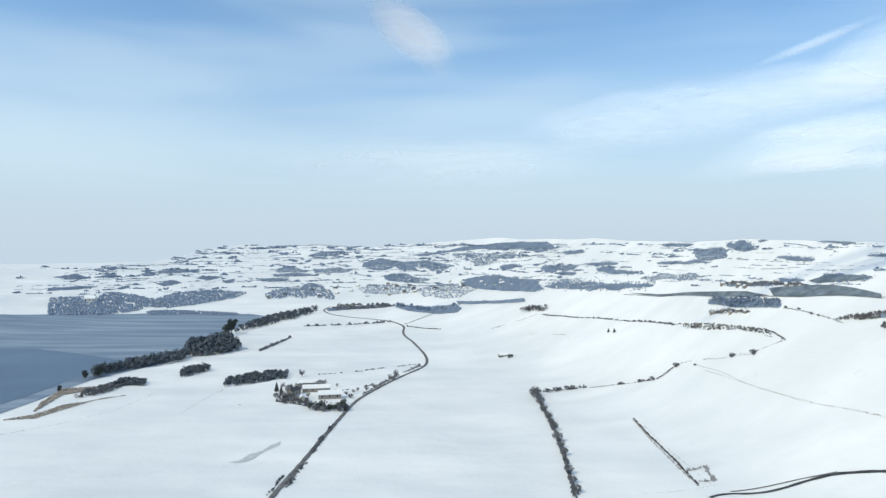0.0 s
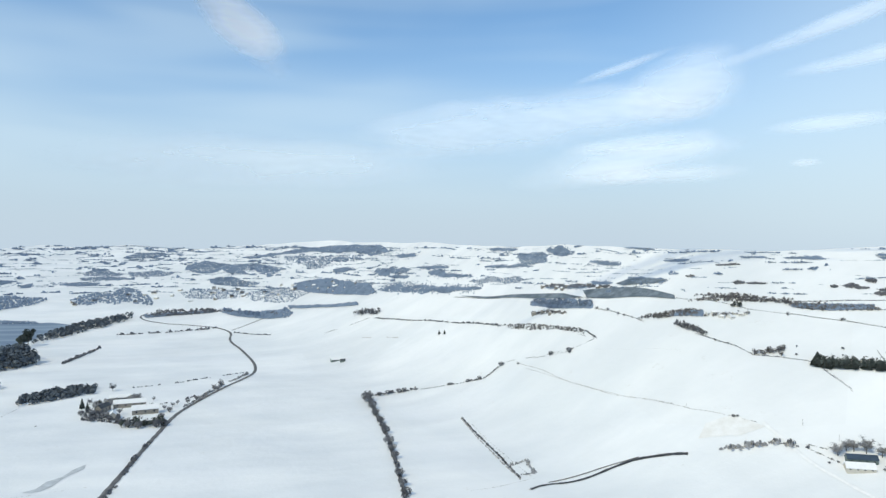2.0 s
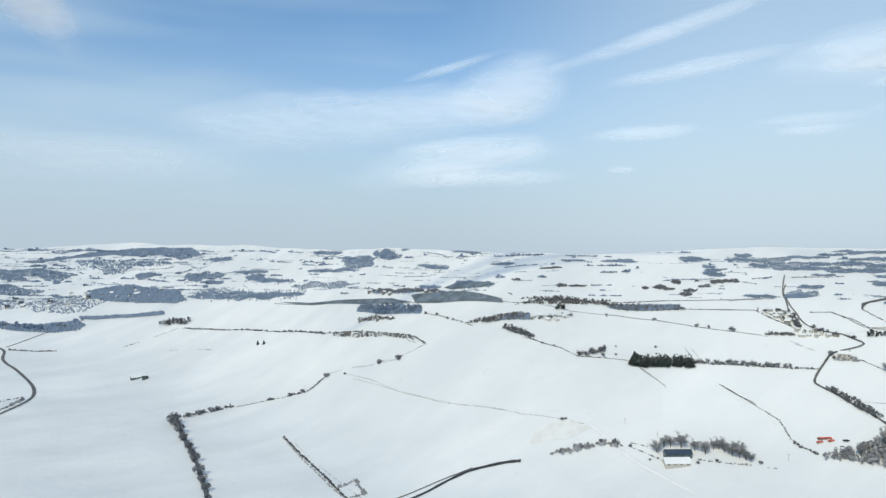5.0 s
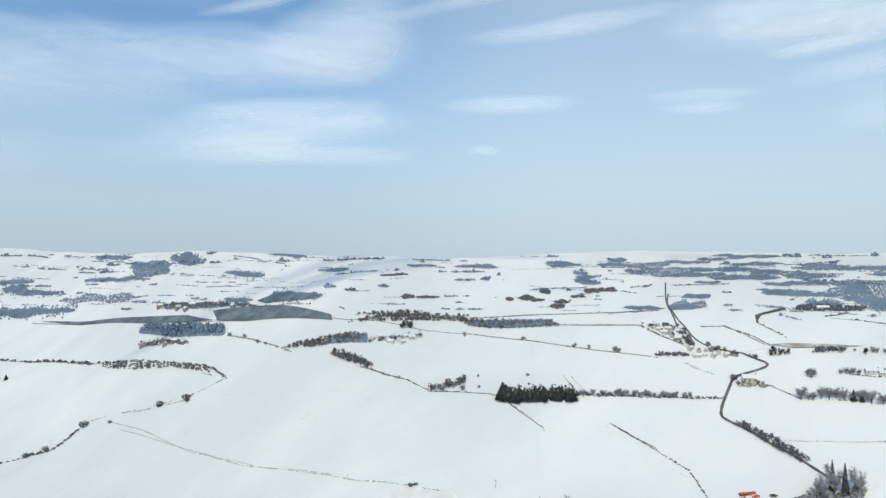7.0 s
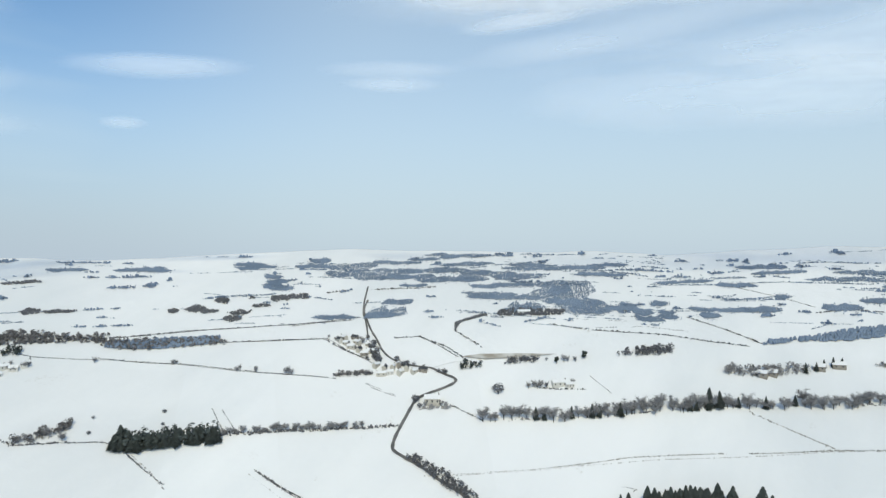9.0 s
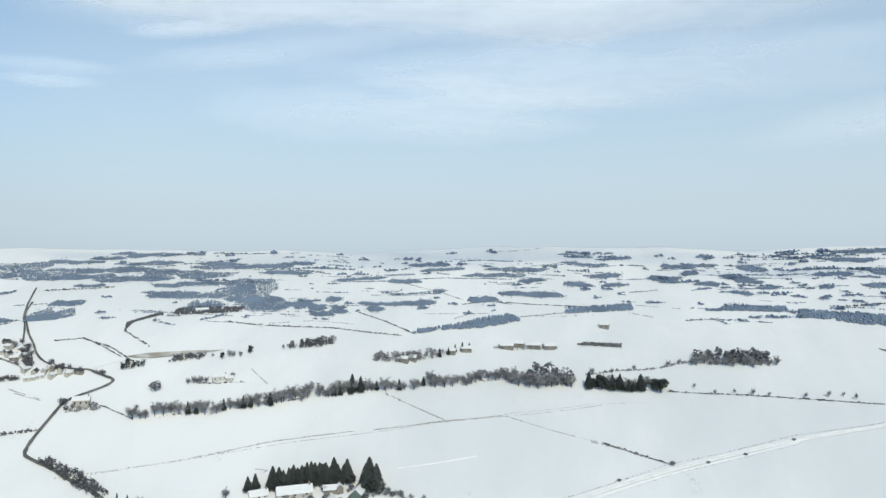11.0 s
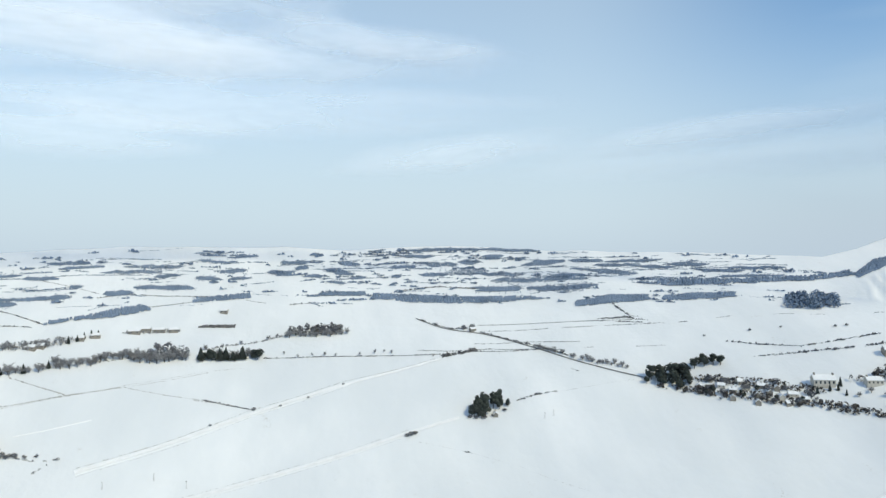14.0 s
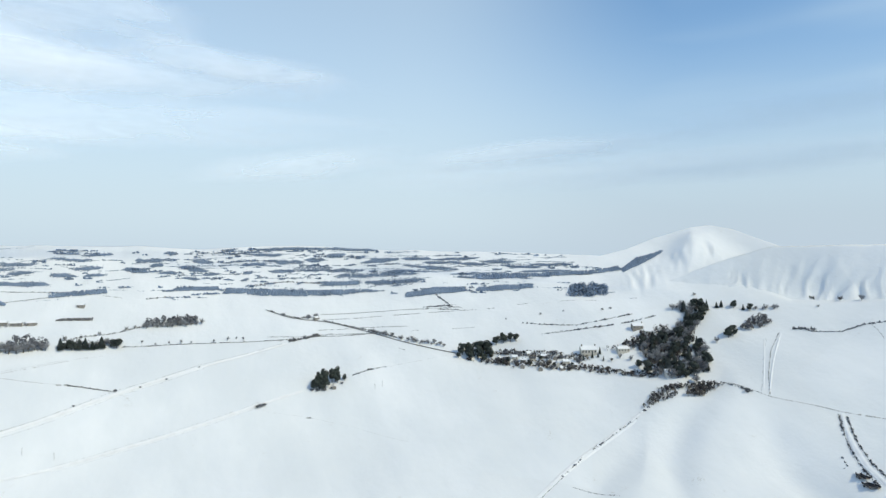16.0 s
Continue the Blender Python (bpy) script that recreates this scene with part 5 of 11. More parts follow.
hedge([(-107.6, 327.1), (-100, 329.6)], 0.46, "few dark weeds poking through the snow", HEDGE, None, 0.5, 77, "weeds", "weeds", "")
sheet("puddle", [(-76.8, 240.5), (-73.5, 243.2), (-72.4, 249.8), (-68.8, 253.9), (-67.3, 261.1), (-64.4, 266.6), (-63.7, 261.2), (-66.4, 256), (-68.1, 251.1), (-69.1, 244.4), (-71.3, 240.6), (-73.8, 239.4)], 0.1, PUDDLE, "frozen grey puddle in snowy field", "puddle")
field_wall([(-123.2, 313.7), (-122.7, 342.1), (-120.2, 369.7)], 0.39, "low drystone field wall with drifted snow", 78, 0.38, STONE, "field_wall")
field_wall([(-146.1, 220), (-121.1, 225.9), (-89.3, 233.2), (-55.6, 241.9)], 0.22, "low drystone field wall with drifted snow", 79, 0.26, STONE, "field_wall")
field_wall([(-185, 278.4), (-170.5, 294.3), (-157.6, 318.7), (-153.8, 367.4)], 0.38, "low drystone field wall with drifted snow", 80, 0.3, STONE, "field_wall")

# fields with the tree-lined hedge
hedge([(49.3, 359), (48.5, 317), (47.2, 277.6), (43.6, 232.5), (41.1, 204.3), (40.6, 191.8)], 1.57, "bare hedge with trees casting long shadows", HEDGE, 1.35, 1, 81, "hedge", "hedge", "")
for x, y, h in [(47.5, 343.4, 5.45), (47.6, 335.4, 4.74), (48, 327.1, 4.33), (47.5, 313, 3.87), (47.6, 299.1, 3.71), (47.3, 289.7, 3.08), (47.2, 280.9, 3.74), (45.7, 263.3, 4.21), (45.3, 254.3, 3.17), (44.8, 244.7, 3.06), (43, 225.7, 3.26), (42.8, 217.1, 2.75), (42.5, 208, 2.65)]:
    tree("bush", x, y, h, "dark bare tree in a hedgerow", "hedgerow trees", 1.05)
hedge([(50.5, 353.9), (58.6, 354.6), (67.4, 353.8), (75, 351.3)], 1.76, "bare dark hedgerow between snowy fields", HEDGE, None, 0.8, 82, "hedge", "hedge", "")
hedge([(89.5, 340.5), (99.6, 330.6), (104.6, 324.3)], 1.21, "bare dark hedgerow between snowy fields", HEDGE, None, 0.5, 83, "hedge", "hedge", "")
hedge([(75.7, 350.6), (89.5, 340.5), (104.8, 324.9)], 0.48, "bare dark hedgerow between snowy fields", HEDGE, None, 0.6, 84, "hedge", "hedge", "")
for x, y, h in [(55.3, 352, 2.49), (59.9, 353, 2.5), (65.9, 353.6, 2.51), (68.9, 354, 2.2), (97.9, 331.5, 1.81), (102.8, 327.5, 1.79), (90.6, 339, 1.53), (113.7, 324.6, 2.38), (129.6, 297.9, 1.96), (134.6, 288.9, 2.19), (118.9, 313.8, 1.17)]:
    tree("bush", x, y, h, "small dark bush on a field edge", "field bushes", 1.3)
hedge([(104.8, 324.9), (109.7, 325), (114.8, 326.3)], 0.95, "bare dark hedgerow between snowy fields", HEDGE, None, 0.8, 85, "hedge", "hedge", "")
hedge([(114.8, 326.3), (118.6, 321.5), (129.7, 299.3), (136.2, 288.7), (144.9, 282.2)], 0.46, "bare dark hedgerow between snowy fields", HEDGE, None, 0.55, 86, "hedge", "hedge", "")
woodland([(128.5, 362.7), (137, 337.8), (143, 306.6), (145.5, 291.4), (143.7, 291.5), (139.1, 315.7), (128.4, 354)], 1.0, SCRUB, "long strip of scrub and young trees", 1.2, 87)
hedge([(145.2, 292.3), (145.1, 281.7)], 0.89, "bare dark hedgerow between snowy fields", HEDGE, None, 0.9, 88, "hedge", "hedge", "")
hedge([(77.2, 521.5), (103.3, 458.2), (118.4, 403), (128.3, 362.1)], 1.25, "bare dark hedgerow between snowy fields", HEDGE, None, 0.75, 89, "hedge", "hedge", "")
hedge([(39, 536.8), (56.6, 531.5), (73.5, 527.1)], 0.57, "bare dark hedgerow between snowy fields", HEDGE, None, 0.6, 90, "hedge", "hedge", "")
woodland([(64, 549.6), (73.4, 544.2), (83.2, 526.8), (77.8, 526.3)], 3.77, HEDGE, "small bare copse in snowy field", 0.8, 91)
for x, y, h in [(103.6, 417, 2.63), (105.8, 411.5, 2.6)]:
    tree("fir", x, y, h, "dark conifer in the middle of a field", "field firs", 1.3)
hedge([(61.2, 497.5), (83.6, 456.5)], 0.52, "brown grass showing through thin snow", REED, None, 0.5, 92, "grass_tuft", "grass", "")
house(41.6, 459.3, 8, 6.78, 3.4, 1.2, "small snow-roofed barn in open snow", SHEET, ROOFSNOW, 0, 2, "house", "house", "")
house(45.6, 452.3, 8, 3.14, 1.96, 1.18, "small dark lean-to shed in snow", SHEET, SLATE, 0, 0, "shed", "shed", "")
field_wall([(83.5, 292.6), (82.4, 262.7), (81.5, 232), (82.1, 212.9)], 0.71, "stony field ditch with dark grass banks", 93, 0.71, STONE, "ditch_bank")
hedge([(83.9, 292.2), (83.3, 250.3), (82.4, 213.9)], 0.73, "dark grass along a field ditch", HEDGE, None, 0.9, 94, "hedge", "hedge", "")
hedge([(83.9, 226.8), (90.1, 229), (88.8, 217.2), (83.5, 216.9)], 1.17, "dark scrub round a small enclosure", TWIG, None, 0.9, 95, "hedge", "hedge", "")
field_wall([(85.5, 281.1), (85.2, 245.4), (85.8, 226), (87, 212.7)], 0.27, "low drystone field wall with drifted snow", 96, 0.38, STONE, "field_wall")
road([(81.5, 202.6), (87.8, 206.2), (96.4, 203.5), (103.4, 203.2), (111.1, 203.4), (118.5, 201.4), (123, 198.1), (128.8, 193.6), (131.4, 191.1)], 1.21, "narrow dark burn winding between snowy banks", BURN, "stream")
road([(89.8, 207.1), (99.9, 206.7), (110.1, 205.5), (119.7, 201.5)], 0.43, "dark ditch beside the burn", ROAD, "ditch")
field_wall([(62.8, 206), (72.7, 207.6), (84.8, 212.1)], 0.3, "low drystone field wall with drifted snow", 97, 0.45, STONE, "field_wall")
field_wall([(119.3, 314.1), (122.9, 292.6), (126, 264.2), (130.5, 240.7), (137.4, 221.2), (143.7, 206.4), (151.8, 195.7), (156.4, 190.2)], 0.37, "low drystone field wall with drifted snow", 98, 0.6, STONE, "field_wall")
hedge([(140, 186.4), (146.6, 183.7), (155.4, 180.7), (159.9, 176.3)], 2.01, "bare scrub beside the track", TWIG, 2.42, 0.8, 99, "hedge", "hedge", "")
hedge([(156.6, 180.9), (159.7, 176.8)], 1.83, "dark scrub beside the track", HEDGE, 2.03, 0.9, 100, "hedge", "hedge", "")
for x, y, h in [(151.7, 195.5, 1.04), (152.9, 195, 0.83)]:
    tree("bush", x, y, h, "small dark bush at a field gate", "", 1.3)
road([(158.1, 188.7), (158.8, 180.1), (158.8, 174.1), (159.4, 168.9), (161.3, 161.6), (164.1, 150.8)], 1.29, "snow-covered farm track", SLUSH, "track")
sheet("rough_grass", [(152.4, 196.4), (157.6, 187.2), (149, 188.4), (137.5, 194.5), (143, 198.4)], 0.1, PALE, "rough grass showing pale through thin snow", "grass")

# the shed among bare trees
house(168.7, 161.7, -27, 7.75, 2.95, 0.74, "farm shed with pale snowy roof slope", HARL, ROOFSNOW, 0, 4, "house", "house", "")
house(171, 163.3, -27, 8.21, 2.43, 1.31, "farm shed with blue sheet roof", SHEET, BLUEROOF, 0, 4, "shed", "shed", "")
for x, y, h in [(167.3, 168.2, 5.62), (170.6, 168.4, 4.51), (172.2, 167.2, 4.14), (174.5, 165, 6.03), (176.9, 161.7, 4.52), (178.3, 158.9, 5.28), (181.4, 158.4, 4.17), (183, 155.7, 5.28), (183.4, 153.2, 4.52), (184.4, 151.4, 5.65), (185.1, 149.7, 4.89), (185.6, 148.3, 3.76), (182.7, 157.4, 4.54), (185.7, 153.9, 4.17)]:
    tree("bare", x, y, h, "tall bare tree behind the farm shed", "shed trees", 1.25)
for x, y, h in [(162.2, 174.4, 0.93), (173.8, 157.9, 0.93), (187, 146, 1.13), (163.2, 167.2, 0.74), (178.6, 154.9, 0.94)]:
    tree("bush", x, y, h, "small dark bush near the shed", "", 1.2)
hedge([(161.4, 176), (164.7, 168.6), (166.3, 164.8)], 0.45, "bare dark hedgerow between snowy fields", HEDGE, None, 0.5, 101, "hedge", "hedge", "")
hedge([(175, 158.8), (179.7, 153.2), (185.5, 146.4), (188.4, 142.1)], 0.6, "bare dark hedgerow between snowy fields", TWIG, None, 0.55, 102, "hedge", "hedge", "")
hedge([(162.6, 176), (166.9, 171)], 0.45, "bare dark hedgerow between snowy fields", HEDGE, None, 0.5, 103, "hedge", "hedge", "")
hedge([(203.7, 173.6), (204.2, 161.1), (204.1, 151.5), (200.1, 144.8), (200.3, 136.9)], 0.44, "thin hedge line across a snowy field", HEDGE, None, 0.75, 104, "hedge", "hedge", "")
hedge([(199.8, 144.7), (199.8, 141.2), (200.7, 137)], 0.92, "bare dark hedgerow between snowy fields", HEDGE, None, 0.8, 105, "hedge", "hedge", "")
field_wall([(202.4, 174.4), (202.3, 161.7), (202.2, 150.2)], 0.19, "low drystone field wall with drifted snow", 106, 0.3, STONE, "field_wall")
hedge([(189.8, 200.3), (189.9, 191.9), (190.2, 185.6)], 0.34, "bare dark hedgerow between snowy fields", HEDGE, None, 0.8, 107, "hedge", "hedge", "")

# red covers and the roadside thicket
red_covers([(206, 139), (207.3, 137.7), (204.5, 138.6), (207, 136.6)], 1.95)
trailers([(205.7, 139.1), (209.7, 133.7)], 1.76)

# the road past the village
road([(221.7, 124.9), (222.9, 130), (223.8, 135.1), (223.9, 139.4), (224.7, 143.6), (224.8, 147.5), (224.8, 151.7), (225.2, 153.1), (227.8, 154.2), (231.8, 155), (236.3, 155.7), (239.7, 156.3), (242.5, 155.3), (246.2, 152.6), (249.9, 150.5), (251.3, 151.2), (251.1, 154.3), (251.4, 158.5)], 0.77, "country road bending between snowy fields", ROAD, "road")
road([(251.4, 158.5), (248.9, 164.6), (248.3, 169.4), (249.6, 173.3), (252.6, 177.2), (254.6, 180.7), (258, 184.7), (261.2, 188.6), (265.7, 190.2)], 0.54, "wet street through the village", ROAD, "road")
woodland([(224.5, 148.8), (224.1, 143.6), (223, 138.3), (222.5, 131.2), (224.4, 130.7), (225.9, 137.5), (226.1, 143.2), (226.4, 147.6)], 1.25, HEDGE, "dense bare thicket beside the road", 1.0, 108)
woodland([(199.6, 134.6), (203.4, 129.2), (206, 124.2), (208.6, 118.2), (222.8, 118.4), (216.9, 123.1), (214.9, 127.8), (206.4, 131), (202.4, 135.6)], 2.13, TWIG, "bare thicket at the road's bend", 1.1, 110)
for x, y, h in [(217.3, 123.3, 9.25), (214.8, 125.3, 7.2), (207.2, 127.9, 5.81), (220, 119.5, 8.11), (201.7, 132.7, 3.06), (204.1, 129.5, 3.45)]:
    tree("bare", x, y, h, "tall bare tree by the road", "road trees", 0.8)
for x, y, h in [(218.9, 124.2, 7.13), (218.4, 121.4, 8.06)]:
    tree("fir", x, y, h, "tall dark cypress by the road", "road trees", 0.5)
road([(251.4, 158.5), (257.4, 153.9), (258.7, 147.9)], 0.31, "snowy lane between the fields", SLUSH, "track")
hedge([(258.5, 154.5), (259.7, 160.3), (260.2, 165.7), (260.3, 168.4)], 0.45, "bare dark hedgerow between snowy fields", HEDGE, None, 0.85, 111, "hedge", "hedge", "")
hedge([(265, 150.9), (266.6, 156.7), (267.5, 160.7), (269.4, 161.3), (272.8, 160.6), (278.5, 155.4)], 0.53, "bare dark hedgerow between snowy fields", HEDGE, None, 0.8, 112, "hedge", "hedge", "")
woodland([(267.1, 160.5), (271.5, 160.9), (278.5, 155.4), (278.3, 157), (270.6, 162.3)], 0.5, HEDGE, "dark hedge along a bending lane", 1.0, 113)

# the village at the crossroads
house(245.9, 185.2, 67, 2.18, 1.11, 0.71, "snow-roofed village house with cream walls", WHITEWALL, SLATE, 1, 2, "house", "house", "village houses")
house(245.9, 182.8, 91, 1.74, 1.10, 0.71, "stone village house with dark roof", HARL, ROOFSNOW, 1, 2, "house", "house", "village houses")
house(245.6, 180.8, 111, 2.25, 1.10, 0.71, "snow-roofed village house with cream walls", HARL, ROOFSNOW, 1, 2, "house", "house", "village houses")
house(248.1, 180.6, 81, 2.41, 1.11, 0.71, "stone village house with dark roof", HARL, ROOFSNOW, 1, 2, "house", "house", "village houses")
house(246, 178.4, 9, 1.88, 1.10, 0.70, "snow-roofed village house with cream walls", HARL, SLATE, 1, 2, "house", "house", "village houses")
house(245.5, 176.3, 134, 2.07, 1.09, 0.70, "snow-roofed village house with cream walls", STONEWALL, ROOFSNOW, 1, 2, "house", "house", "village houses")
house(247.2, 175.6, 131, 2.35, 1.09, 0.70, "white village house with snowy roof", HARL, ROOFSNOW, 1, 2, "house", "house", "village houses")
house(247.4, 184.8, 71, 2.62, 1.11, 0.72, "white village house with snowy roof", HARL, ROOFSNOW, 1, 2, "house", "house", "village houses")
house(244, 171.1, 1, 2.33, 1.07, 0.69, "white village house with snowy roof", HARL, ROOFSNOW, 1, 2, "house", "house", "village houses")
house(244.4, 168.7, 25, 2.45, 1.07, 0.69, "snow-roofed village house with cream walls", HARL, SLATE, 1, 2, "house", "house", "village houses")
house(246, 167.1, 20, 2.51, 1.07, 0.69, "stone village house with dark roof", HARL, ROOFSNOW, 1, 2, "house", "house", "village houses")
house(247.7, 166.5, 36, 2.39, 1.07, 0.69, "snow-roofed village house with cream walls", STONEWALL, ROOFSNOW, 1, 2, "house", "house", "village houses")
house(247.9, 164.1, 24, 2.50, 1.07, 0.69, "snow-roofed village house with cream walls", HARL, SLATE, 1, 2, "house", "house", "village houses")
house(247.8, 161.6, 166, 2.13, 1.07, 0.69, "white village house with snowy roof", HARL, ROOFSNOW, 1, 2, "house", "house", "village houses")
house(243.8, 166.7, 138, 1.84, 1.06, 0.68, "stone village house with dark roof", WHITEWALL, ROOFSNOW, 1, 2, "house", "house", "village houses")
house(242.1, 168.2, 130, 2.51, 1.06, 0.68, "snow-roofed village house with cream walls", HARL, ROOFSNOW, 1, 2, "house", "house", "village houses")
house(249.3, 159.9, 109, 2.19, 1.07, 0.69, "snow-roofed village house with cream walls", STONEWALL, SLATE, 1, 2, "house", "house", "village houses")
house(245.6, 164.4, 180, 2.57, 1.06, 0.68, "snow-roofed village house with cream walls", HARL, ROOFSNOW, 1, 2, "house", "house", "village houses")
house(249.2, 182.3, 91, 1.91, 1.12, 0.72, "stone village house with dark roof", STONEWALL, SLATE, 1, 2, "house", "house", "village houses")
house(249.3, 177.3, 102, 2.23, 1.11, 0.71, "stone village house with dark roof", HARL, ROOFSNOW, 1, 2, "house", "house", "village houses")
for x, y, h in [(245.5, 186.2, 1.43), (245.9, 184.4, 1.58), (245.9, 181.9, 1.58), (245.8, 179.7, 1.88), (248.9, 179.4, 2.22), (251, 179.1, 2.07), (248.5, 176.1, 2.2), (246.9, 173.7, 2.33), (246.1, 171.8, 1.85), (248.1, 166.7, 1.84), (248.5, 165.2, 1.54), (249.4, 162.9, 1.84), (250.3, 160.4, 1.53), (251, 156.2, 1.53), (251.3, 154.9, 1.83), (248.8, 174, 1.88), (250.9, 176.7, 1.59), (249.7, 180.8, 1.43), (244.6, 174.7, 1.54)]:
    tree("bare", x, y, h, "bare garden tree in the village", "village trees", 1.1)
for x, y, h in [(249.9, 176.5, 1.74), (245.8, 173, 1.85), (245.3, 171.5, 1.69), (247.9, 165.4, 1.38), (248.8, 167.9, 1.39), (251.5, 154.5, 1.22), (249.2, 164.8, 1.23)]:
    tree("bush", x, y, h, "dark evergreen in the village", "village bushes", 1.1)
woodland([(249.8, 178.2), (249.8, 175.9), (245.7, 170.9), (244.7, 171.6), (247.2, 175.6)], 1.4, HEDGE, "dark belt of garden trees in the village", 1.0, 114)
woodland([(234.1, 177.7), (237.8, 173.1), (240.8, 169.9), (241.1, 170.9), (236.4, 177.3)], 1.05, SCRUB, "bare copse at the village edge", 1.0, 115)
woodland([(254.1, 151.9), (257.5, 147.4), (259.3, 147.6), (257.3, 152.2)], 1.4, FIR, "dark evergreen copse by the lane", 1.0, 116)
woodland([(261.6, 142.5), (266.5, 135.1), (268.4, 135.1), (264, 142.3)], 1.26, HEDGE, "dark copse on the field's edge", 1.0, 117)
tree_row(["pine", "pine", "bare"], [(267.7, 132.1), (270.7, 127.5), (273.1, 124)], 1.44, 2.23, "pine in a short row", "pine row", 1.0, 0.25, 0.0)
sheet("field", [(258.7, 153.7), (261.1, 147.4), (266.1, 139.7), (271.7, 131.1), (267.4, 140.3), (262.1, 149.6)], 0.4, STUBBLE, "field of pale brown stubble under thin snow", "field")
for x, y, h in [(252.2, 139.5, 2.69), (199.5, 198.5, 0.71), (187.6, 207.4, 0.85)]:
    tree("bush", x, y, h, "round dark tree in a snowy field", "", 1.15)
house(241.3, 152.2, -60, 3.79, 1.89, 1.31, "cream cottage with snowy roof behind a hedge", HARL, ROOFSNOW, 1, 3, "house", "house", "")
hedge([(238, 153.5), (240.2, 151.2), (241.6, 148)], 1.15, "bare garden hedge round a cottage", TWIG, None, 0.95, 118, "hedge", "hedge", "")
for x, y, h in [(239.4, 155.8, 2.04), (238.5, 154.1, 1.3)]:
    tree("bush", x, y, h, "round dark tree by the road", "", 1.0)
for x, y, h in [(241.4, 149.8, 2.03), (241.7, 148.7, 1.88), (239.5, 153.1, 1.74)]:
    tree("bare", x, y, h, "bare tree in a snowy garden", "", 1.0)
hedge([(242.8, 154.8), (243, 146.7), (242.8, 139.1)], 0.35, "bare dark hedgerow between snowy fields", HEDGE, None, 0.75, 119, "hedge", "hedge", "")
house(261.7, 127, -50, 3.69, 1.38, 0.92, "white farmhouse with snowy roof", WHITEWALL, ROOFSNOW, 1, 3, "house", "house", "")
house(262.4, 124.5, -50, 2.15, 1.07, 0.77, "white outbuilding with snowy roof", WHITEWALL, ROOFSNOW, 0, 3, "house", "house", "")
for x, y, h in [(257.3, 133.5, 2.12), (258.2, 132.4, 2.43), (259, 130.9, 2.28), (259.6, 129.6, 2.13), (263.4, 124.1, 1.85), (261.5, 128.3, 1.54), (258.3, 131.5, 1.97)]:
    tree("bare", x, y, h, "bare tree near the white farmhouse", "farmhouse trees", 1.1)
hedge([(256.5, 134.2), (258.8, 130.5), (263.1, 120.7)], 0.49, "bare dark hedgerow between snowy fields", HEDGE, None, 0.6, 120, "hedge", "hedge", "")

# the conifer block and hedge of bare trees
woodland([(188.1, 200.8), (191.4, 196.6), (198, 191.5), (204.2, 185.1), (205.3, 187.3), (198.2, 195.1), (191.5, 201.1)], 2.75, FIR, "block of dark conifers in open snow", 2.0, 121)
tree_row("fir", [(188.5, 200.1), (191.8, 196.2), (198, 191.5), (203.8, 185.6)], 1.3, 3.1, "dark conifer at the edge of the block", "conifer block", 1.75, 0.25, 0.0)
tree_row("fir", [(190.2, 200.2), (193.9, 195.8), (198.7, 192.1), (204.3, 186.4)], 1.7, 3.2, "dark conifer at the edge of the block", "conifer block", 1.6, 0.25, 0.0)
tree_row("bare", [(206.3, 185.9), (210.3, 181), (213.6, 177.2), (218.5, 171.3), (223.7, 165.4)], 0.95, 2.25, "bare tree in a hedgerow", "hedgerow of bare trees", 1.35, 0.25, 0.0)
hedge([(205.7, 186.1), (212.6, 178), (223.5, 165.2), (231.6, 154.9)], 0.8, "bare dark hedgerow between snowy fields", HEDGE, None, 0.95, 122, "hedge", "hedge", "")
for x, y, h in [(225.1, 163.5, 1.96), (226.2, 162.3, 2.1)]:
    tree("bare", x, y, h, "bare tree in a hedgerow", "hedgerow of bare trees", 1.2)
hedge([(209.5, 193.9), (206.6, 186.9)], 0.22, "bare dark hedgerow between snowy fields", HEDGE, None, 0.7, 123, "hedge", "hedge", "")
field_wall([(190.1, 202.2), (190.4, 196.4), (190.4, 190.5), (189.6, 184.9)], 0.33, "field bank with dark grass and drifted snow", 124, 0.6, STONE, "field_wall")
hedge([(175.1, 215.5), (182.2, 209.5), (188.6, 203.3), (189.9, 200.4)], 0.43, "bare dark hedgerow between snowy fields", HEDGE, None, 0.9, 125, "hedge", "hedge", "")
woodland([(175.6, 216.2), (179.2, 214.7), (187, 212.5), (186.4, 210.8), (180.3, 211.8), (175.5, 214.8)], 1.7, SCRUB, "bare copse in a field corner", 1.0, 126)
for x, y, h in [(177, 215, 2.16), (181.3, 213, 2.33), (183, 209.5, 2.47), (190.6, 210.6, 1.11)]:
    tree("bare", x, y, h, "bare tree in a field corner", "corner copse", 1.2)
hedge([(167, 238.4), (170.1, 228.9), (173.3, 222.9), (175.4, 215.8)], 0.44, "bare dark hedgerow between snowy fields", HEDGE, None, 0.85, 127, "hedge", "hedge", "")
woodland([(164.9, 250.9), (166.1, 242.7), (168.5, 234), (169.9, 235), (168.7, 243.8), (167, 251.3)], 1.48, HEDGE, "dark copse along a burn", 1.0, 128)
for x, y, h in [(165.7, 249.2, 2.01), (165.9, 245.2, 1.98), (167.6, 240.7, 1.96), (167.9, 235.7, 1.61), (169.6, 229.4, 1.43), (171.8, 224.8, 1.42)]:
    tree("bare", x, y, h, "bare tree along a burn", "burn trees", 1.2)
woodland([(159.6, 272.1), (165.2, 259), (173.1, 247.7), (176.1, 246.9), (175.4, 251.2), (167.1, 262.2), (160.8, 270.9)], 1.55, SCRUB, "bare shelter belt between fields", 1.2, 129)
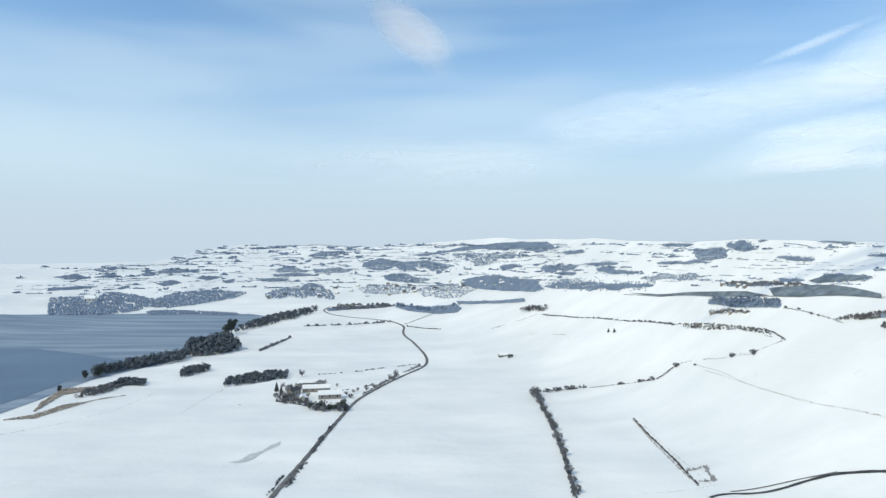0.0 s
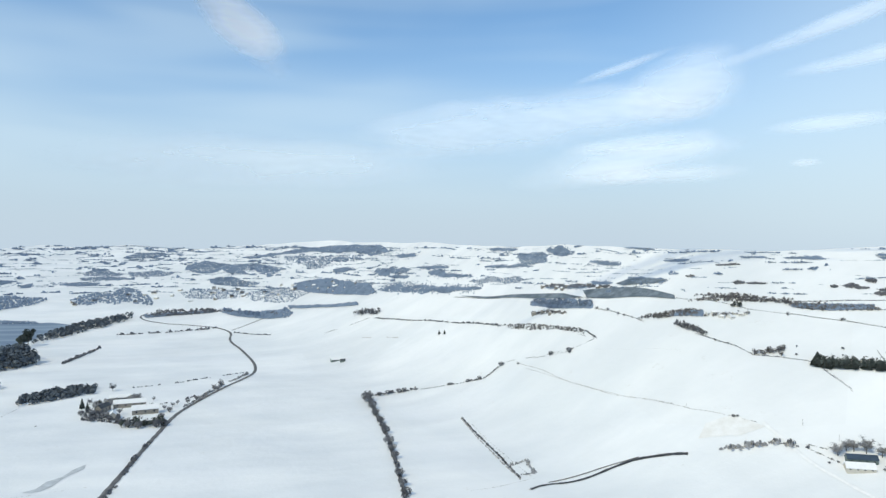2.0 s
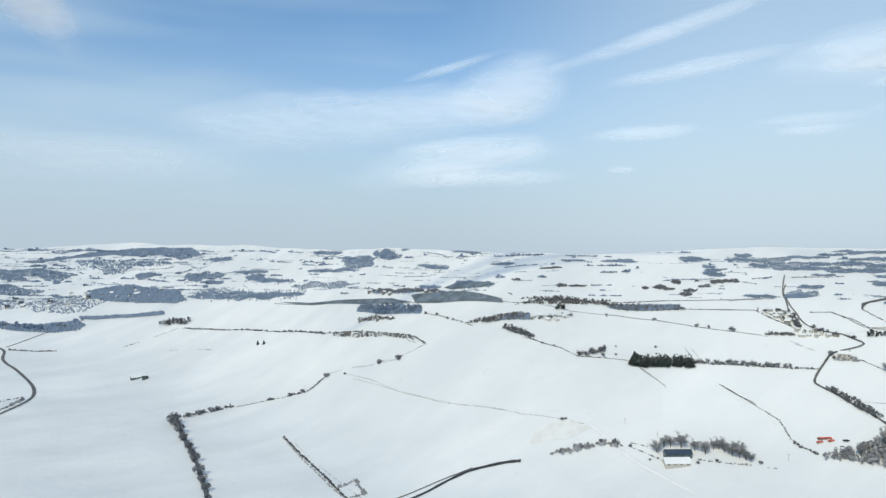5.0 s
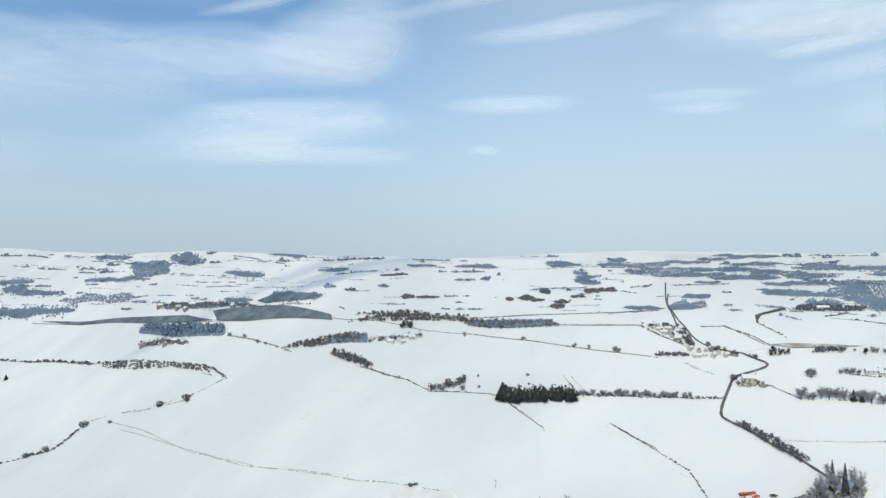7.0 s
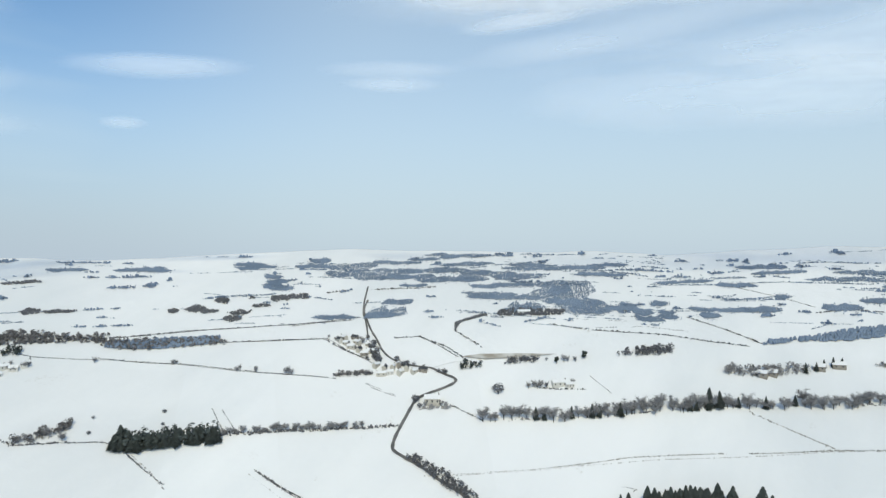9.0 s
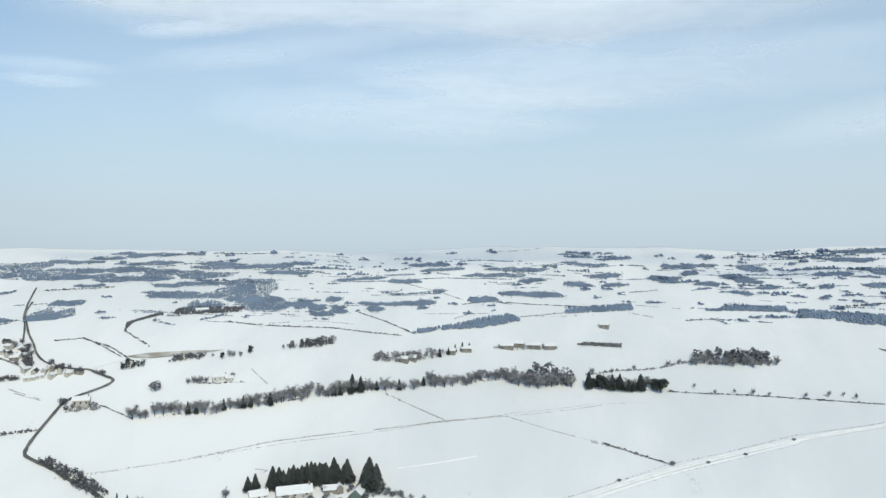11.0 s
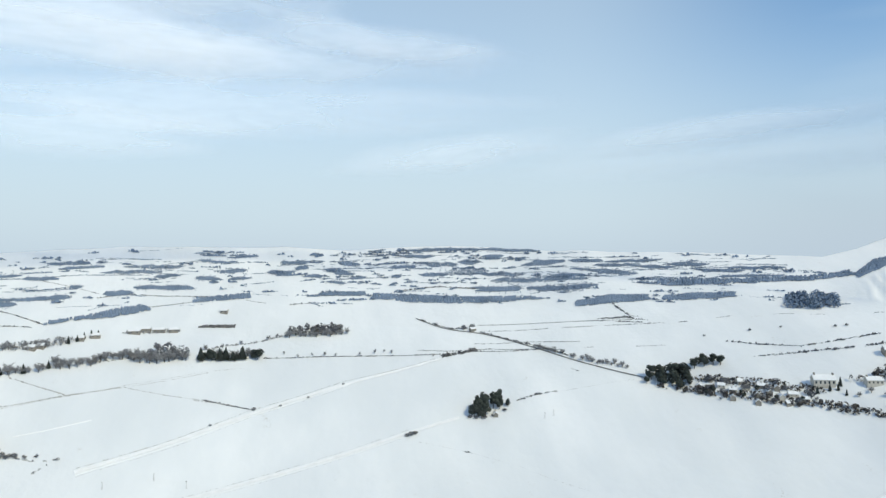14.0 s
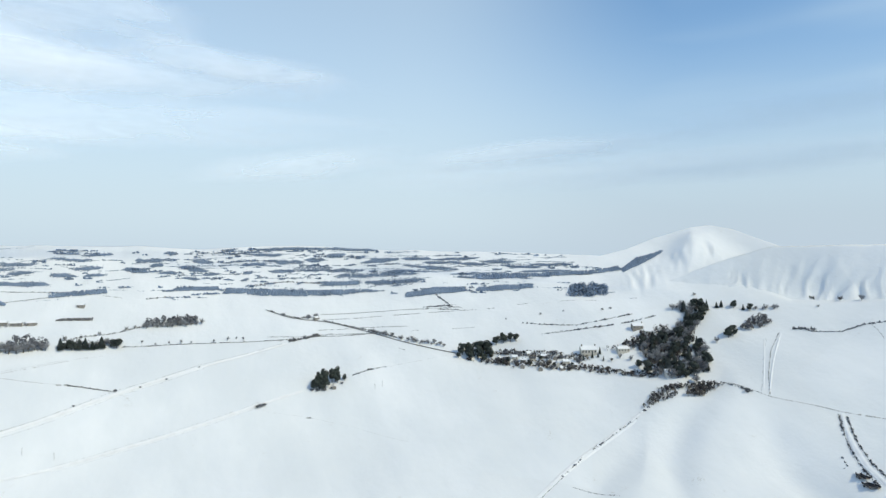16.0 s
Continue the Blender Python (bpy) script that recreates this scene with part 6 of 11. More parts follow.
woodland([(167.1, 257.5), (175.1, 245), (177.1, 248), (170.7, 255.8)], 1.53, HAZEBLUE, "dark shelter belt between fields", 1.0, 130)
house(177.3, 244.9, 19, 2.04, 1.19, 0.76, "white farm building with snowy roof", WHITEWALL, ROOFSNOW, 0, 2, "house", "house", "hamlet")
house(179.5, 243.8, 158, 2.04, 1.19, 0.77, "white farm building with snowy roof", WHITEWALL, ROOFSNOW, 0, 2, "house", "house", "hamlet")
house(180.1, 241, 65, 2.03, 1.18, 0.76, "white farm building with snowy roof", WHITEWALL, ROOFSNOW, 0, 2, "house", "house", "hamlet")
house(182.2, 240.7, 37, 2.03, 1.19, 0.76, "white farm building with snowy roof", WHITEWALL, ROOFSNOW, 0, 2, "house", "house", "hamlet")
house(182.9, 238.4, 35, 2.02, 1.18, 0.76, "white farm building with snowy roof", WHITEWALL, ROOFSNOW, 0, 2, "house", "house", "hamlet")
house(185.6, 238.5, 170, 2.03, 1.19, 0.76, "white farm building with snowy roof", WHITEWALL, ROOFSNOW, 0, 2, "house", "house", "hamlet")
house(186.8, 236.6, 134, 2.03, 1.18, 0.76, "white farm building with snowy roof", WHITEWALL, ROOFSNOW, 0, 2, "house", "house", "hamlet")
house(189.2, 236.6, 68, 2.04, 1.19, 0.77, "white farm building with snowy roof", WHITEWALL, ROOFSNOW, 0, 2, "house", "house", "hamlet")
house(180.3, 239.4, 109, 2.02, 1.18, 0.76, "white farm building with snowy roof", WHITEWALL, ROOFSNOW, 0, 2, "house", "house", "hamlet")
house(183.1, 236.9, 0, 2.01, 1.17, 0.75, "white farm building with snowy roof", WHITEWALL, ROOFSNOW, 0, 2, "house", "house", "hamlet")
woodland([(186.9, 243.1), (190.1, 240.5), (192, 242.5), (188.8, 244.9)], 1.73, FIR, "small dark copse", 1.0, 131)
woodland([(176.9, 259.4), (187.2, 247.8), (201.1, 238), (207.6, 230), (207.7, 232.7), (197.3, 244.5), (184.2, 255.1)], 0.88, SCRUB, "strip of moorland scrub", 1.0, 132)
woodland([(205.7, 230.3), (213.3, 221.2), (225.6, 209.6), (226, 212.3), (215, 223), (208.2, 230.7)], 1.4, HAZEBLUE, "dark shelter belt between fields", 1.0, 133)
woodland([(143.6, 360.6), (149.7, 328.1), (155.1, 304.9), (156.6, 308), (150.4, 338.8), (145.7, 361)], 1.45, HAZEBLUE, "dark wood beside a hamlet", 1.0, 134)
hedge([(155.6, 303.9), (157.8, 289.5), (159.3, 278.1), (160.5, 266.7)], 0.58, "bare dark hedgerow between snowy fields", TWIG, None, 0.7, 135, "hedge", "hedge", "")
for x, y, h in [(155.7, 302.3, 1.93), (157.1, 293.6, 2.07), (157.6, 284.7, 1.84), (158.4, 280.7, 1.63)]:
    tree("bare", x, y, h, "bare hedgerow tree in snow", "", 1.2)
house(142.1, 346.5, 20, 2.57, 1.50, 0.86, "stone house with snowy roof", STONEWALL, ROOFSNOW, 1, 2, "house", "house", "hamlet")
house(144.1, 342.1, 39, 2.54, 1.48, 0.85, "stone house with snowy roof", STONEWALL, ROOFSNOW, 1, 2, "house", "house", "hamlet")
house(144.9, 334.7, 48, 2.49, 1.45, 0.83, "stone house with snowy roof", STONEWALL, ROOFSNOW, 1, 2, "house", "house", "hamlet")
house(147.1, 330.8, 146, 2.47, 1.44, 0.82, "stone house with snowy roof", STONEWALL, ROOFSNOW, 1, 2, "house", "house", "hamlet")
house(145.8, 339.1, 55, 2.52, 1.47, 0.84, "stone house with snowy roof", STONEWALL, ROOFSNOW, 1, 2, "house", "house", "hamlet")
house(140.8, 348, 51, 2.57, 1.50, 0.86, "stone house with snowy roof", STONEWALL, ROOFSNOW, 1, 2, "house", "house", "hamlet")
house(147.8, 324.4, 93, 2.43, 1.42, 0.81, "stone house with snowy roof", STONEWALL, ROOFSNOW, 1, 2, "house", "house", "hamlet")
woodland([(139.7, 350.3), (143, 339.3), (148, 320.7), (149.1, 324.1), (145.1, 339.9), (141.2, 351.7)], 1.26, HEDGE, "dark garden trees in a hamlet", 0.5, 136)
hedge([(192.4, 238.1), (203.9, 225.7), (213.7, 212), (221.9, 197.4), (230.3, 183.6), (234.3, 176.8)], 0.23, "bare dark hedgerow between snowy fields", HEDGE, None, 0.8, 137, "hedge", "hedge", "")
for x, y, h in [(201.1, 227, 2.05), (213.1, 212.6, 1.69), (221.1, 198.2, 1.83), (223.8, 194.4, 1.5), (228, 187.9, 2.32), (228.5, 186.6, 1.99)]:
    tree("bare", x, y, h, "bare tree on a field edge", "field edge trees", 1.1)
hedge([(142.6, 295.3), (144.9, 281.5), (139.1, 283.6), (134.6, 289.1), (129.7, 297.3), (122.4, 312.4)], 0.29, "bare dark hedgerow between snowy fields", HEDGE, None, 0.5, 138, "hedge", "hedge", "")
for x, y, h in [(202, 201.1, 0.95), (129.2, 298, 1.29), (134.4, 287.7, 1.43)]:
    tree("bush", x, y, h, "small dark bush in a snowy field", "", 1.2)
field_wall([(141.6, 274.6), (149.3, 253.4), (159.4, 232.2)], 0.16, "low drystone field wall with drifted snow", 139, 0.38, STONE, "field_wall")
field_wall([(119.5, 304.4), (123.9, 279.1), (128.7, 250.8), (133.2, 232.7), (141, 213.5)], 0.3, "low drystone field wall with drifted snow", 140, 0.64, STONE, "field_wall")
hedge([(210.5, 191.5), (208.3, 184.6)], 0.19, "bare dark hedgerow between snowy fields", HEDGE, None, 0.6, 141, "hedge", "hedge", "")
field_wall([(224, 141.7), (232.2, 129.9), (240.3, 117.3)], 0.2, "low drystone field wall with drifted snow", 142, 0.6, STONE, "field_wall")
hedge([(234.5, 177.9), (238.8, 174.2), (240.9, 170.9)], 0.66, "bare dark hedgerow between snowy fields", TWIG, None, 0.9, 143, "hedge", "hedge", "")
hedge([(237.5, 169.6), (238.6, 161.5)], 0.2, "bare dark hedgerow between snowy fields", HEDGE, None, 0.6, 144, "hedge", "hedge", "")
hedge([(145.9, 377.7), (160.6, 310.4), (178.1, 261.4), (192.4, 238.1)], 0.28, "bare dark hedgerow between snowy fields", HEDGE, None, 0.75, 145, "hedge", "hedge", "")
hedge([(207.6, 230), (224.8, 211.2), (244.9, 188.3)], 0.26, "bare dark hedgerow between snowy fields", HEDGE, None, 0.8, 146, "hedge", "hedge", "")
hedge([(244.1, 189.3), (243.8, 181.4), (244.6, 174.2)], 0.55, "bare dark hedgerow between snowy fields", HEDGE, None, 0.9, 147, "hedge", "hedge", "")

# the long row of trees
tree_row(["bare", "bare", "bare", "bare", "bare", "bare", "fir"], [(242.7, 138.7), (247.3, 131.8), (253.3, 120.5), (259.6, 109.2), (265.9, 97.8), (270.7, 89), (276.6, 76.3), (281.4, 63.2), (285.3, 50.5)], 1.6, 4.0, "tall tree in the long roadside row", "long tree row", 1.1, 0.25, 0.0)
tree_row("bare", [(253.7, 120.6), (270.9, 89.1), (285.2, 51.8)], 2.6, 3.8, "tall bare tree in the long roadside row", "long tree row", 1.3, 0.25, 0.0)
hedge([(242.7, 138.7), (247.3, 131.8), (253.3, 120.5), (259.6, 109.2), (265.9, 97.8), (270.7, 89), (276.6, 76.3), (281.4, 63.2), (285.3, 50.5)], 0.59, "undergrowth below the long row of trees", TWIG, 0.7, 0.4, 148, "hedge", "hedge", "")
for x, y, h in [(249.2, 128.2, 3.2), (250.1, 126.4, 2.62), (253.4, 120.8, 2.93), (255.4, 116.5, 3.24), (256.2, 115, 2.95), (266.5, 96.4, 2.98), (267.1, 95.1, 2.68), (268.5, 92.5, 2.99)]:
    tree("fir", x, y, h, "dark conifer in the long tree row", "long tree row", 1.0)
woodland([(283.2, 49.8), (283.2, 42.7), (285.4, 34.6), (288.3, 35.2), (288.1, 45.5)], 3.89, HEDGE, "dense bare wood at the end of the tree row", 1.0, 149)
tree_row("bare", [(283.4, 51.5), (283.5, 42.7), (285.1, 35.4)], 1.76, 5.27, "tall bare tree at the end of the row", "long tree row", 1.2, 0.25, 0.0)
tree_row(["fir", "fir", "pine"], [(285.1, 31.2), (285.8, 22.7), (285.9, 11.1)], 1.58, 3.86, "dark conifer in a short row", "conifer row", 1.5, 0.25, 0.0)
tree_row(["fir", "bare"], [(286.1, 30.4), (286.3, 20.5), (286.6, 12)], 1.76, 3.52, "dark conifer in a short row", "conifer row", 1.5, 0.25, 0.0)
hedge([(285.9, 11.1), (285.3, -5.1), (283, -30.2), (279.8, -51.4), (279.1, -62.9), (274.3, -84.4)], 0.42, "bare dark hedgerow between snowy fields", HEDGE, None, 0.8, 150, "hedge", "hedge", "")
tree_row("bare", [(285.9, 5.1), (284.9, -10.1), (283.3, -30.3), (280.9, -45)], 3.81, 1.9, "young bare tree along a field edge", "field edge trees", 0.8, 0.25, 0.0)
hedge([(278.6, -50.3), (279.1, -56.2), (279.6, -63)], 1.39, "grey scrub at a lane end", SCRUB, 1.57, 1, 151, "hedge", "hedge", "")

# the farms beyond
woodland([(297.2, 3.4), (295.9, -5.4), (296.2, -17), (298.9, -16.7), (299.5, -5.6), (299, 2.4)], 2.73, HEDGE, "dense bare wood on a rise", 1.2, 152)
tree_row("bare", [(297, 3.8), (295.6, -5.4), (296.1, -17.9)], 1.63, 3.25, "bare tree at the edge of a wood", "wood edge trees", 1.2, 0.25, 0.0)
hedge([(289.8, 31.6), (292.6, 23.2), (294, 14), (297.5, 3.4)], 0.72, "bare dark hedgerow between snowy fields", TWIG, None, 0.75, 153, "hedge", "hedge", "")
for x, y, h in [(290.2, 30.3, 2.5), (291.5, 24.8, 1.8), (293.4, 18.9, 1.79), (295.6, 9.6, 2.16), (296.6, 6.6, 1.81)]:
    tree("bare", x, y, h, "bare hedgerow tree in snow", "", 1.1)
hedge([(271.3, 52.8), (265.8, 68), (256.6, 89), (247.9, 106.1), (238.7, 120.4)], 0.27, "bare dark hedgerow between snowy fields", STONE, None, 0.8, 154, "hedge", "hedge", "")
field_wall([(265.3, 67.9), (273, 49.9), (279, 30.6), (281.3, 16.8)], 0.21, "low drystone field wall with drifted snow", 155, 0.45, STONE, "field_wall")
field_wall([(271.2, 83.3), (269.5, 76.7), (266.6, 66.7)], 0.43, "field bank with dark grass", 156, 0.64, STONE, "field_wall")
field_wall([(271.5, 52), (268.9, 39), (267, 27.8), (262.6, 12.3)], 0.33, "low drystone field wall with drifted snow", 157, 0.56, STONE, "field_wall")
hedge([(267, 27.8), (264.4, 18.8), (262.8, 12.6)], 0.52, "bare dark hedgerow between snowy fields", HEDGE, None, 0.8, 158, "hedge", "hedge", "")
for x, y, h in [(262.6, 12.1, 1.11)]:
    tree("bush", x, y, h, "dark bush at a field corner", "", 1.2)
woodland([(282.2, 90.6), (283.8, 83.4), (287.1, 76), (290, 71.6), (291.6, 72.8), (288.3, 81.3), (284.3, 90.3)], 1.68, TWIG, "bare trees round a farm", 0.7, 159)
for x, y, h in [(283.1, 89.5, 3.37), (283.6, 87.5, 2.6), (285.1, 84.1, 2.6), (286.2, 81.6, 2.6), (287.3, 79.4, 2.98), (282.5, 89.9, 2.8)]:
    tree("bare", x, y, h, "bare tree round a farm", "farm trees", 1.2)
for x, y, h in [(292.2, 69.2, 2.23), (293, 67.2, 2.61), (293.9, 65.3, 2.24), (289.2, 73.1, 2.6), (290.6, 70.8, 2.24)]:
    tree("fir", x, y, h, "dark conifer round a farm", "farm trees", 1.0)
house(284.9, 82.9, 80, 3.33, 1.48, 0.83, "farm building with snowy roof", STONEWALL, ROOFSNOW, 0, 2, "house", "house", "farm buildings")
house(286.1, 80.4, 80, 2.60, 1.48, 0.83, "farm building with snowy roof", STONEWALL, ROOFSNOW, 0, 2, "house", "house", "farm buildings")
house(291.4, 70.2, 92, 2.62, 1.50, 0.84, "farm building with snowy roof", STONEWALL, ROOFSNOW, 0, 2, "house", "house", "farm buildings")
house(293.3, 66, 100, 2.98, 1.49, 0.84, "farm building with snowy roof", STONEWALL, ROOFSNOW, 0, 2, "house", "house", "farm buildings")
house(297.1, 54.6, 92, 3.74, 1.50, 0.84, "farm building with snowy roof", STONEWALL, ROOFSNOW, 0, 2, "house", "house", "farm buildings")
house(298.6, 52.2, 92, 4.88, 1.50, 0.85, "farm building with snowy roof", STONEWALL, ROOFSNOW, 0, 2, "house", "house", "farm buildings")
house(299, 46.9, 92, 3.75, 1.50, 0.84, "farm building with snowy roof", STONEWALL, ROOFSNOW, 0, 2, "house", "house", "farm buildings")
house(299.5, 42.4, 100, 2.98, 1.49, 0.84, "farm building with snowy roof", STONEWALL, ROOFSNOW, 0, 2, "house", "house", "farm buildings")
house(310.5, 26.5, 80, 2.70, 1.54, 0.87, "farm building with snowy roof", STONEWALL, ROOFSNOW, 0, 2, "house", "house", "farm buildings")
woodland([(295.7, 58.7), (296.6, 51.9), (299.3, 40), (300.9, 41.6), (298.7, 54)], 0.94, TWIG, "dark hedges round a farm", 0.6, 160)
woodland([(301.9, 34.6), (302.2, 21.7), (303.6, 21.8), (303.1, 32.9)], 0.56, SCRUB, "low scrub line", 1.0, 161)
woodland([(296.3, 83.2), (300.1, 75.4), (303.7, 63.7), (310.1, 51.2), (311.5, 56), (307.4, 64.4), (303.2, 70.8), (298.1, 81.9)], 1.55, HAZEBLUE, "long dark wood on a slope", 1.0, 162)
woodland([(277.4, 116.7), (281.1, 109), (285.2, 103.3), (287.1, 104), (283.4, 111.3), (278.7, 116.7)], 1.54, HEDGE, "dark plantation in open snow", 1.0, 163)
woodland([(315, 38.8), (317.2, 26.6), (319.1, 17.5), (321.5, 18.2), (319.3, 28.7), (316.5, 38)], 1.19, HAZEBLUE, "long dark wood on a slope", 1.0, 164)
woodland([(319, -3.4), (319.3, -16.1), (318.7, -27.3), (321.3, -27), (322.1, -12.3)], 0.79, HAZEBLUE, "long dark wood strip", 1.0, 165)
woodland([(316.6, -29), (311.9, -45.9), (307.5, -67.5), (303.8, -88.5), (300.8, -100.2), (306.3, -89.5), (311.3, -64.7), (315.8, -46.7), (319.9, -30.8)], 0.98, HAZEBLUE, "long dark plantation in open snow", 1.3, 166)
woodland([(314.1, -71.2), (309.9, -88.9), (312.6, -89.8), (315.9, -77.5)], 0.81, HAZEBLUE, "distant dark woodland on snowy hillside", 1.0, 167)
woodland([(308, -95.7), (301.3, -115.1), (304.1, -114.5), (309.1, -99.9)], 0.81, HAZEBLUE, "distant dark woodland on snowy hillside", 1.0, 168)
woodland([(293.9, -106.3), (291, -115.7), (287.6, -128), (290.4, -129.5), (294.3, -120.8), (293.1, -116.7), (295.7, -108)], 1.17, HAZEBLUE, "dark plantation in open snow", 1.3, 169)

# the house with tall firs
house(237.7, 94.2, -60, 7.55, 2.79, 0.77, "snow-roofed house beside tall firs", HARL, ROOFSNOW, 1, 3, "house", "house", "houses by the firs")
house(240.9, 86.9, -64, 3.28, 1.81, 0.66, "snow-roofed house beside tall firs", STONEWALL, ROOFSNOW, 0, 3, "house", "house", "houses by the firs")
house(242.1, 85.4, 28, 2.97, 1.48, 0.66, "snow-roofed house beside tall firs", STONEWALL, ROOFSNOW, 0, 3, "house", "house", "houses by the firs")
house(241.8, 80.7, 3, 4.89, 2.44, 0.98, "snow-roofed house beside tall firs", SHEET, ROOFSNOW, 1, 3, "house", "house", "houses by the firs")
house(234.7, 101.3, -52, 3.91, 2.12, 0.65, "snow-roofed house beside tall firs", WHITEWALL, ROOFSNOW, 1, 3, "house", "house", "houses by the firs")
house(238.6, 86, 23, 3.55, 1.93, 0.64, "snow-roofed house beside tall firs", STONEWALL, ROOFSNOW, 1, 3, "house", "house", "houses by the firs")
tree_row("fir", [(237.4, 99.8), (239.4, 95.9), (241.4, 91.9), (242.9, 87.8), (244.5, 83.8)], 0.86, 5.03, "tall dark fir behind the house", "house firs", 1.3, 0.25, 0.0)
tree_row("fir", [(238.6, 98.3), (241.7, 92), (244.5, 84.8)], 1.1, 4.25, "tall dark fir behind the house", "house firs", 1.4, 0.25, 0.0)
for x, y, h in [(244.1, 79, 6.93), (243.7, 79.7, 5.66), (244, 77.3, 5.92), (235.4, 104.2, 3.15), (236.2, 102.8, 3.45)]:
    tree("fir", x, y, h, "tall dark fir beside the house", "house firs", 1.35)
for x, y, h in [(232.2, 107.7, 2.81), (243.8, 76.1, 3.42), (243.5, 69, 1.54), (244.2, 66.4, 1.38), (243.5, 61.2, 1.22), (243.8, 74.4, 1.86)]:
    tree("bare", x, y, h, "bare tree in a snowy garden", "house trees", 1.1)
tree_row(["bare", "bush", "bare"], [(235.6, 97.3), (238.1, 88.3), (240.2, 81.3), (242.6, 75.8), (243.7, 71.8)], 1.23, 1.54, "small garden tree beside the houses", "house trees", 1.1, 0.4, 0.0)
tree_row(["bare", "bush", "bare"], [(240, 88.3), (241.8, 83.3), (243.3, 75.7), (243.1, 69.6)], 1.09, 1.4, "small garden tree beside the houses", "house trees", 1.1, 0.4, 0.0)
hedge([(244.2, 75.3), (242.8, 65.8), (244.1, 60.7)], 0.5, "bare dark hedgerow between snowy fields", TWIG, None, 0.6, 170, "hedge", "hedge", "")
hedge([(239, 66.1), (242.4, 63)], 0.49, "bare dark hedgerow between snowy fields", HEDGE, None, 0.5, 171, "hedge", "hedge", "")
hedge([(239.2, 116.2), (239.2, 113.5), (237.6, 114.3)], 0.2, "bare dark hedgerow between snowy fields", HEDGE, None, 0.5, 172, "weeds", "weeds", "")
hedge([(240.4, 106.6), (241.2, 102.4), (240, 103.4)], 0.2, "bare dark hedgerow between snowy fields", HEDGE, None, 0.5, 173, "weeds", "weeds", "")

# lanes and the pine clump
road([(240.2, 56), (250, 35.8), (261.8, 12.3), (271.1, -16.6), (277.7, -49.6)], 0.6, "snow-filled farm lane between low banks", SLUSH, "track")
field_wall([(241.3, 56.6), (251, 36.4), (262.9, 12.9), (272.2, -16), (278.6, -49.4)], 0.26, "low drystone field wall with drifted snow", 174, 0.55, STONE, "field_wall")
field_wall([(239.2, 55.4), (248.9, 35), (260.7, 11.7), (270, -17.2)], 0.18, "low drystone field wall with drifted snow", 175, 0.4, STONE, "field_wall")
for x, y, h in [(266.4, -4.3, 0.64), (270.7, -15.6, 0.66), (257.1, 24.2, 0.63), (263.8, 4.2, 0.64)]:
    tree("bush", x, y, h, "small dark bush beside a lane", "", 1.5)
road([(226, 55.8), (232.9, 27.8), (242.5, -8.1), (248.6, -33.8), (251.4, -50.4)], 0.6, "snow-filled farm lane between low banks", SLUSH, "track")
field_wall([(233.9, 28), (243.6, -7.9), (249.8, -34)], 0.22, "low drystone field wall with drifted snow", 176, 0.35, STONE, "field_wall")
field_wall([(231.9, 27.5), (241.5, -8.3), (247.4, -33.3)], 0.16, "low drystone field wall with drifted snow", 177, 0.3, STONE, "field_wall")
for x, y, h in [(251.3, -54.1, 3.75), (250.7, -55, 4.37), (250.9, -56.2, 5.32), (251.3, -57.4, 5.96), (252, -56.9, 5.66), (252.1, -58.6, 6.46), (250.8, -58.5, 5.34), (249.8, -57.1, 3.75), (253, -61.6, 5.4), (253, -62.9, 5.88), (252.4, -63.4, 4.45), (252.6, -66.3, 2.55)]:
    tree("pine", x, y, h, "tall dark pine in a clump beside the lane", "pine clump", 0.85)
for x, y, h in [(250.8, -53.5, 1.09), (250.2, -55.4, 1.09), (249.7, -58, 1.09), (249.9, -60.8, 0.91), (251.2, -64.9, 0.92), (247.6, -34.6, 1.23), (247.4, -33.4, 1.05), (247.8, -35.9, 1.06), (253.1, -66.4, 1.3)]:
    tree("bush", x, y, h, "low dark bush below the pines", "", 1.5)
house(250.6, -61.7, -10, 2.38, 1.46, 0.27, "small ruined cottage among pines", STONEWALL, ROOFSNOW, 1, 1, "cottage", "house", "")
hedge([(254, -68.1), (255, -75.6), (254.6, -86)], 0.76, "bare dark hedgerow between snowy fields", HEDGE, None, 0.55, 178, "hedge", "hedge", "")
field_wall([(244.8, -36.6), (239, -50.5), (231.7, -63.4), (217.4, -81)], 0.17, "low drystone field wall with drifted snow", 179, 0.26, STONE, "field_wall")
field_wall([(254.4, -85), (253.4, -100.7), (251.3, -113.6)], 0.18, "low drystone field wall with drifted snow", 180, 0.38, STONE, "field_wall")
hedge([(239.3, -48.9), (238.5, -51.2)], 0.42, "bare dark hedgerow between snowy fields", HEDGE, None, 0.9, 181, "weeds", "weeds", "")
hedge([(301.2, -45.1), (296.4, -51.7), (292.8, -57.2), (292.3, -63.5)], 0.69, "bare dark hedgerow between snowy fields", HEDGE, None, 0.8, 182, "hedge", "hedge", "")
road([(300.9, -45.1), (292.5, -55), (287.9, -68.7), (275.6, -83.4), (266.9, -92.3), (258.5, -103.2), (250.9, -113.4)], 0.35, "narrow lane with tree-lined verges", ROAD, "road")
hedge([(289, -66.9), (276.7, -83.9), (268.4, -93)], 0.66, "bare dark hedgerow between snowy fields", HEDGE, None, 0.8, 183, "hedge", "hedge", "")
for x, y, h in [(291.7, -61.2, 1.91), (291.5, -64.4, 2.13), (295.8, -51.5, 1.28)]:
    tree("bush", x, y, h, "dark round tree beside a lane", "lane trees", 1.1)
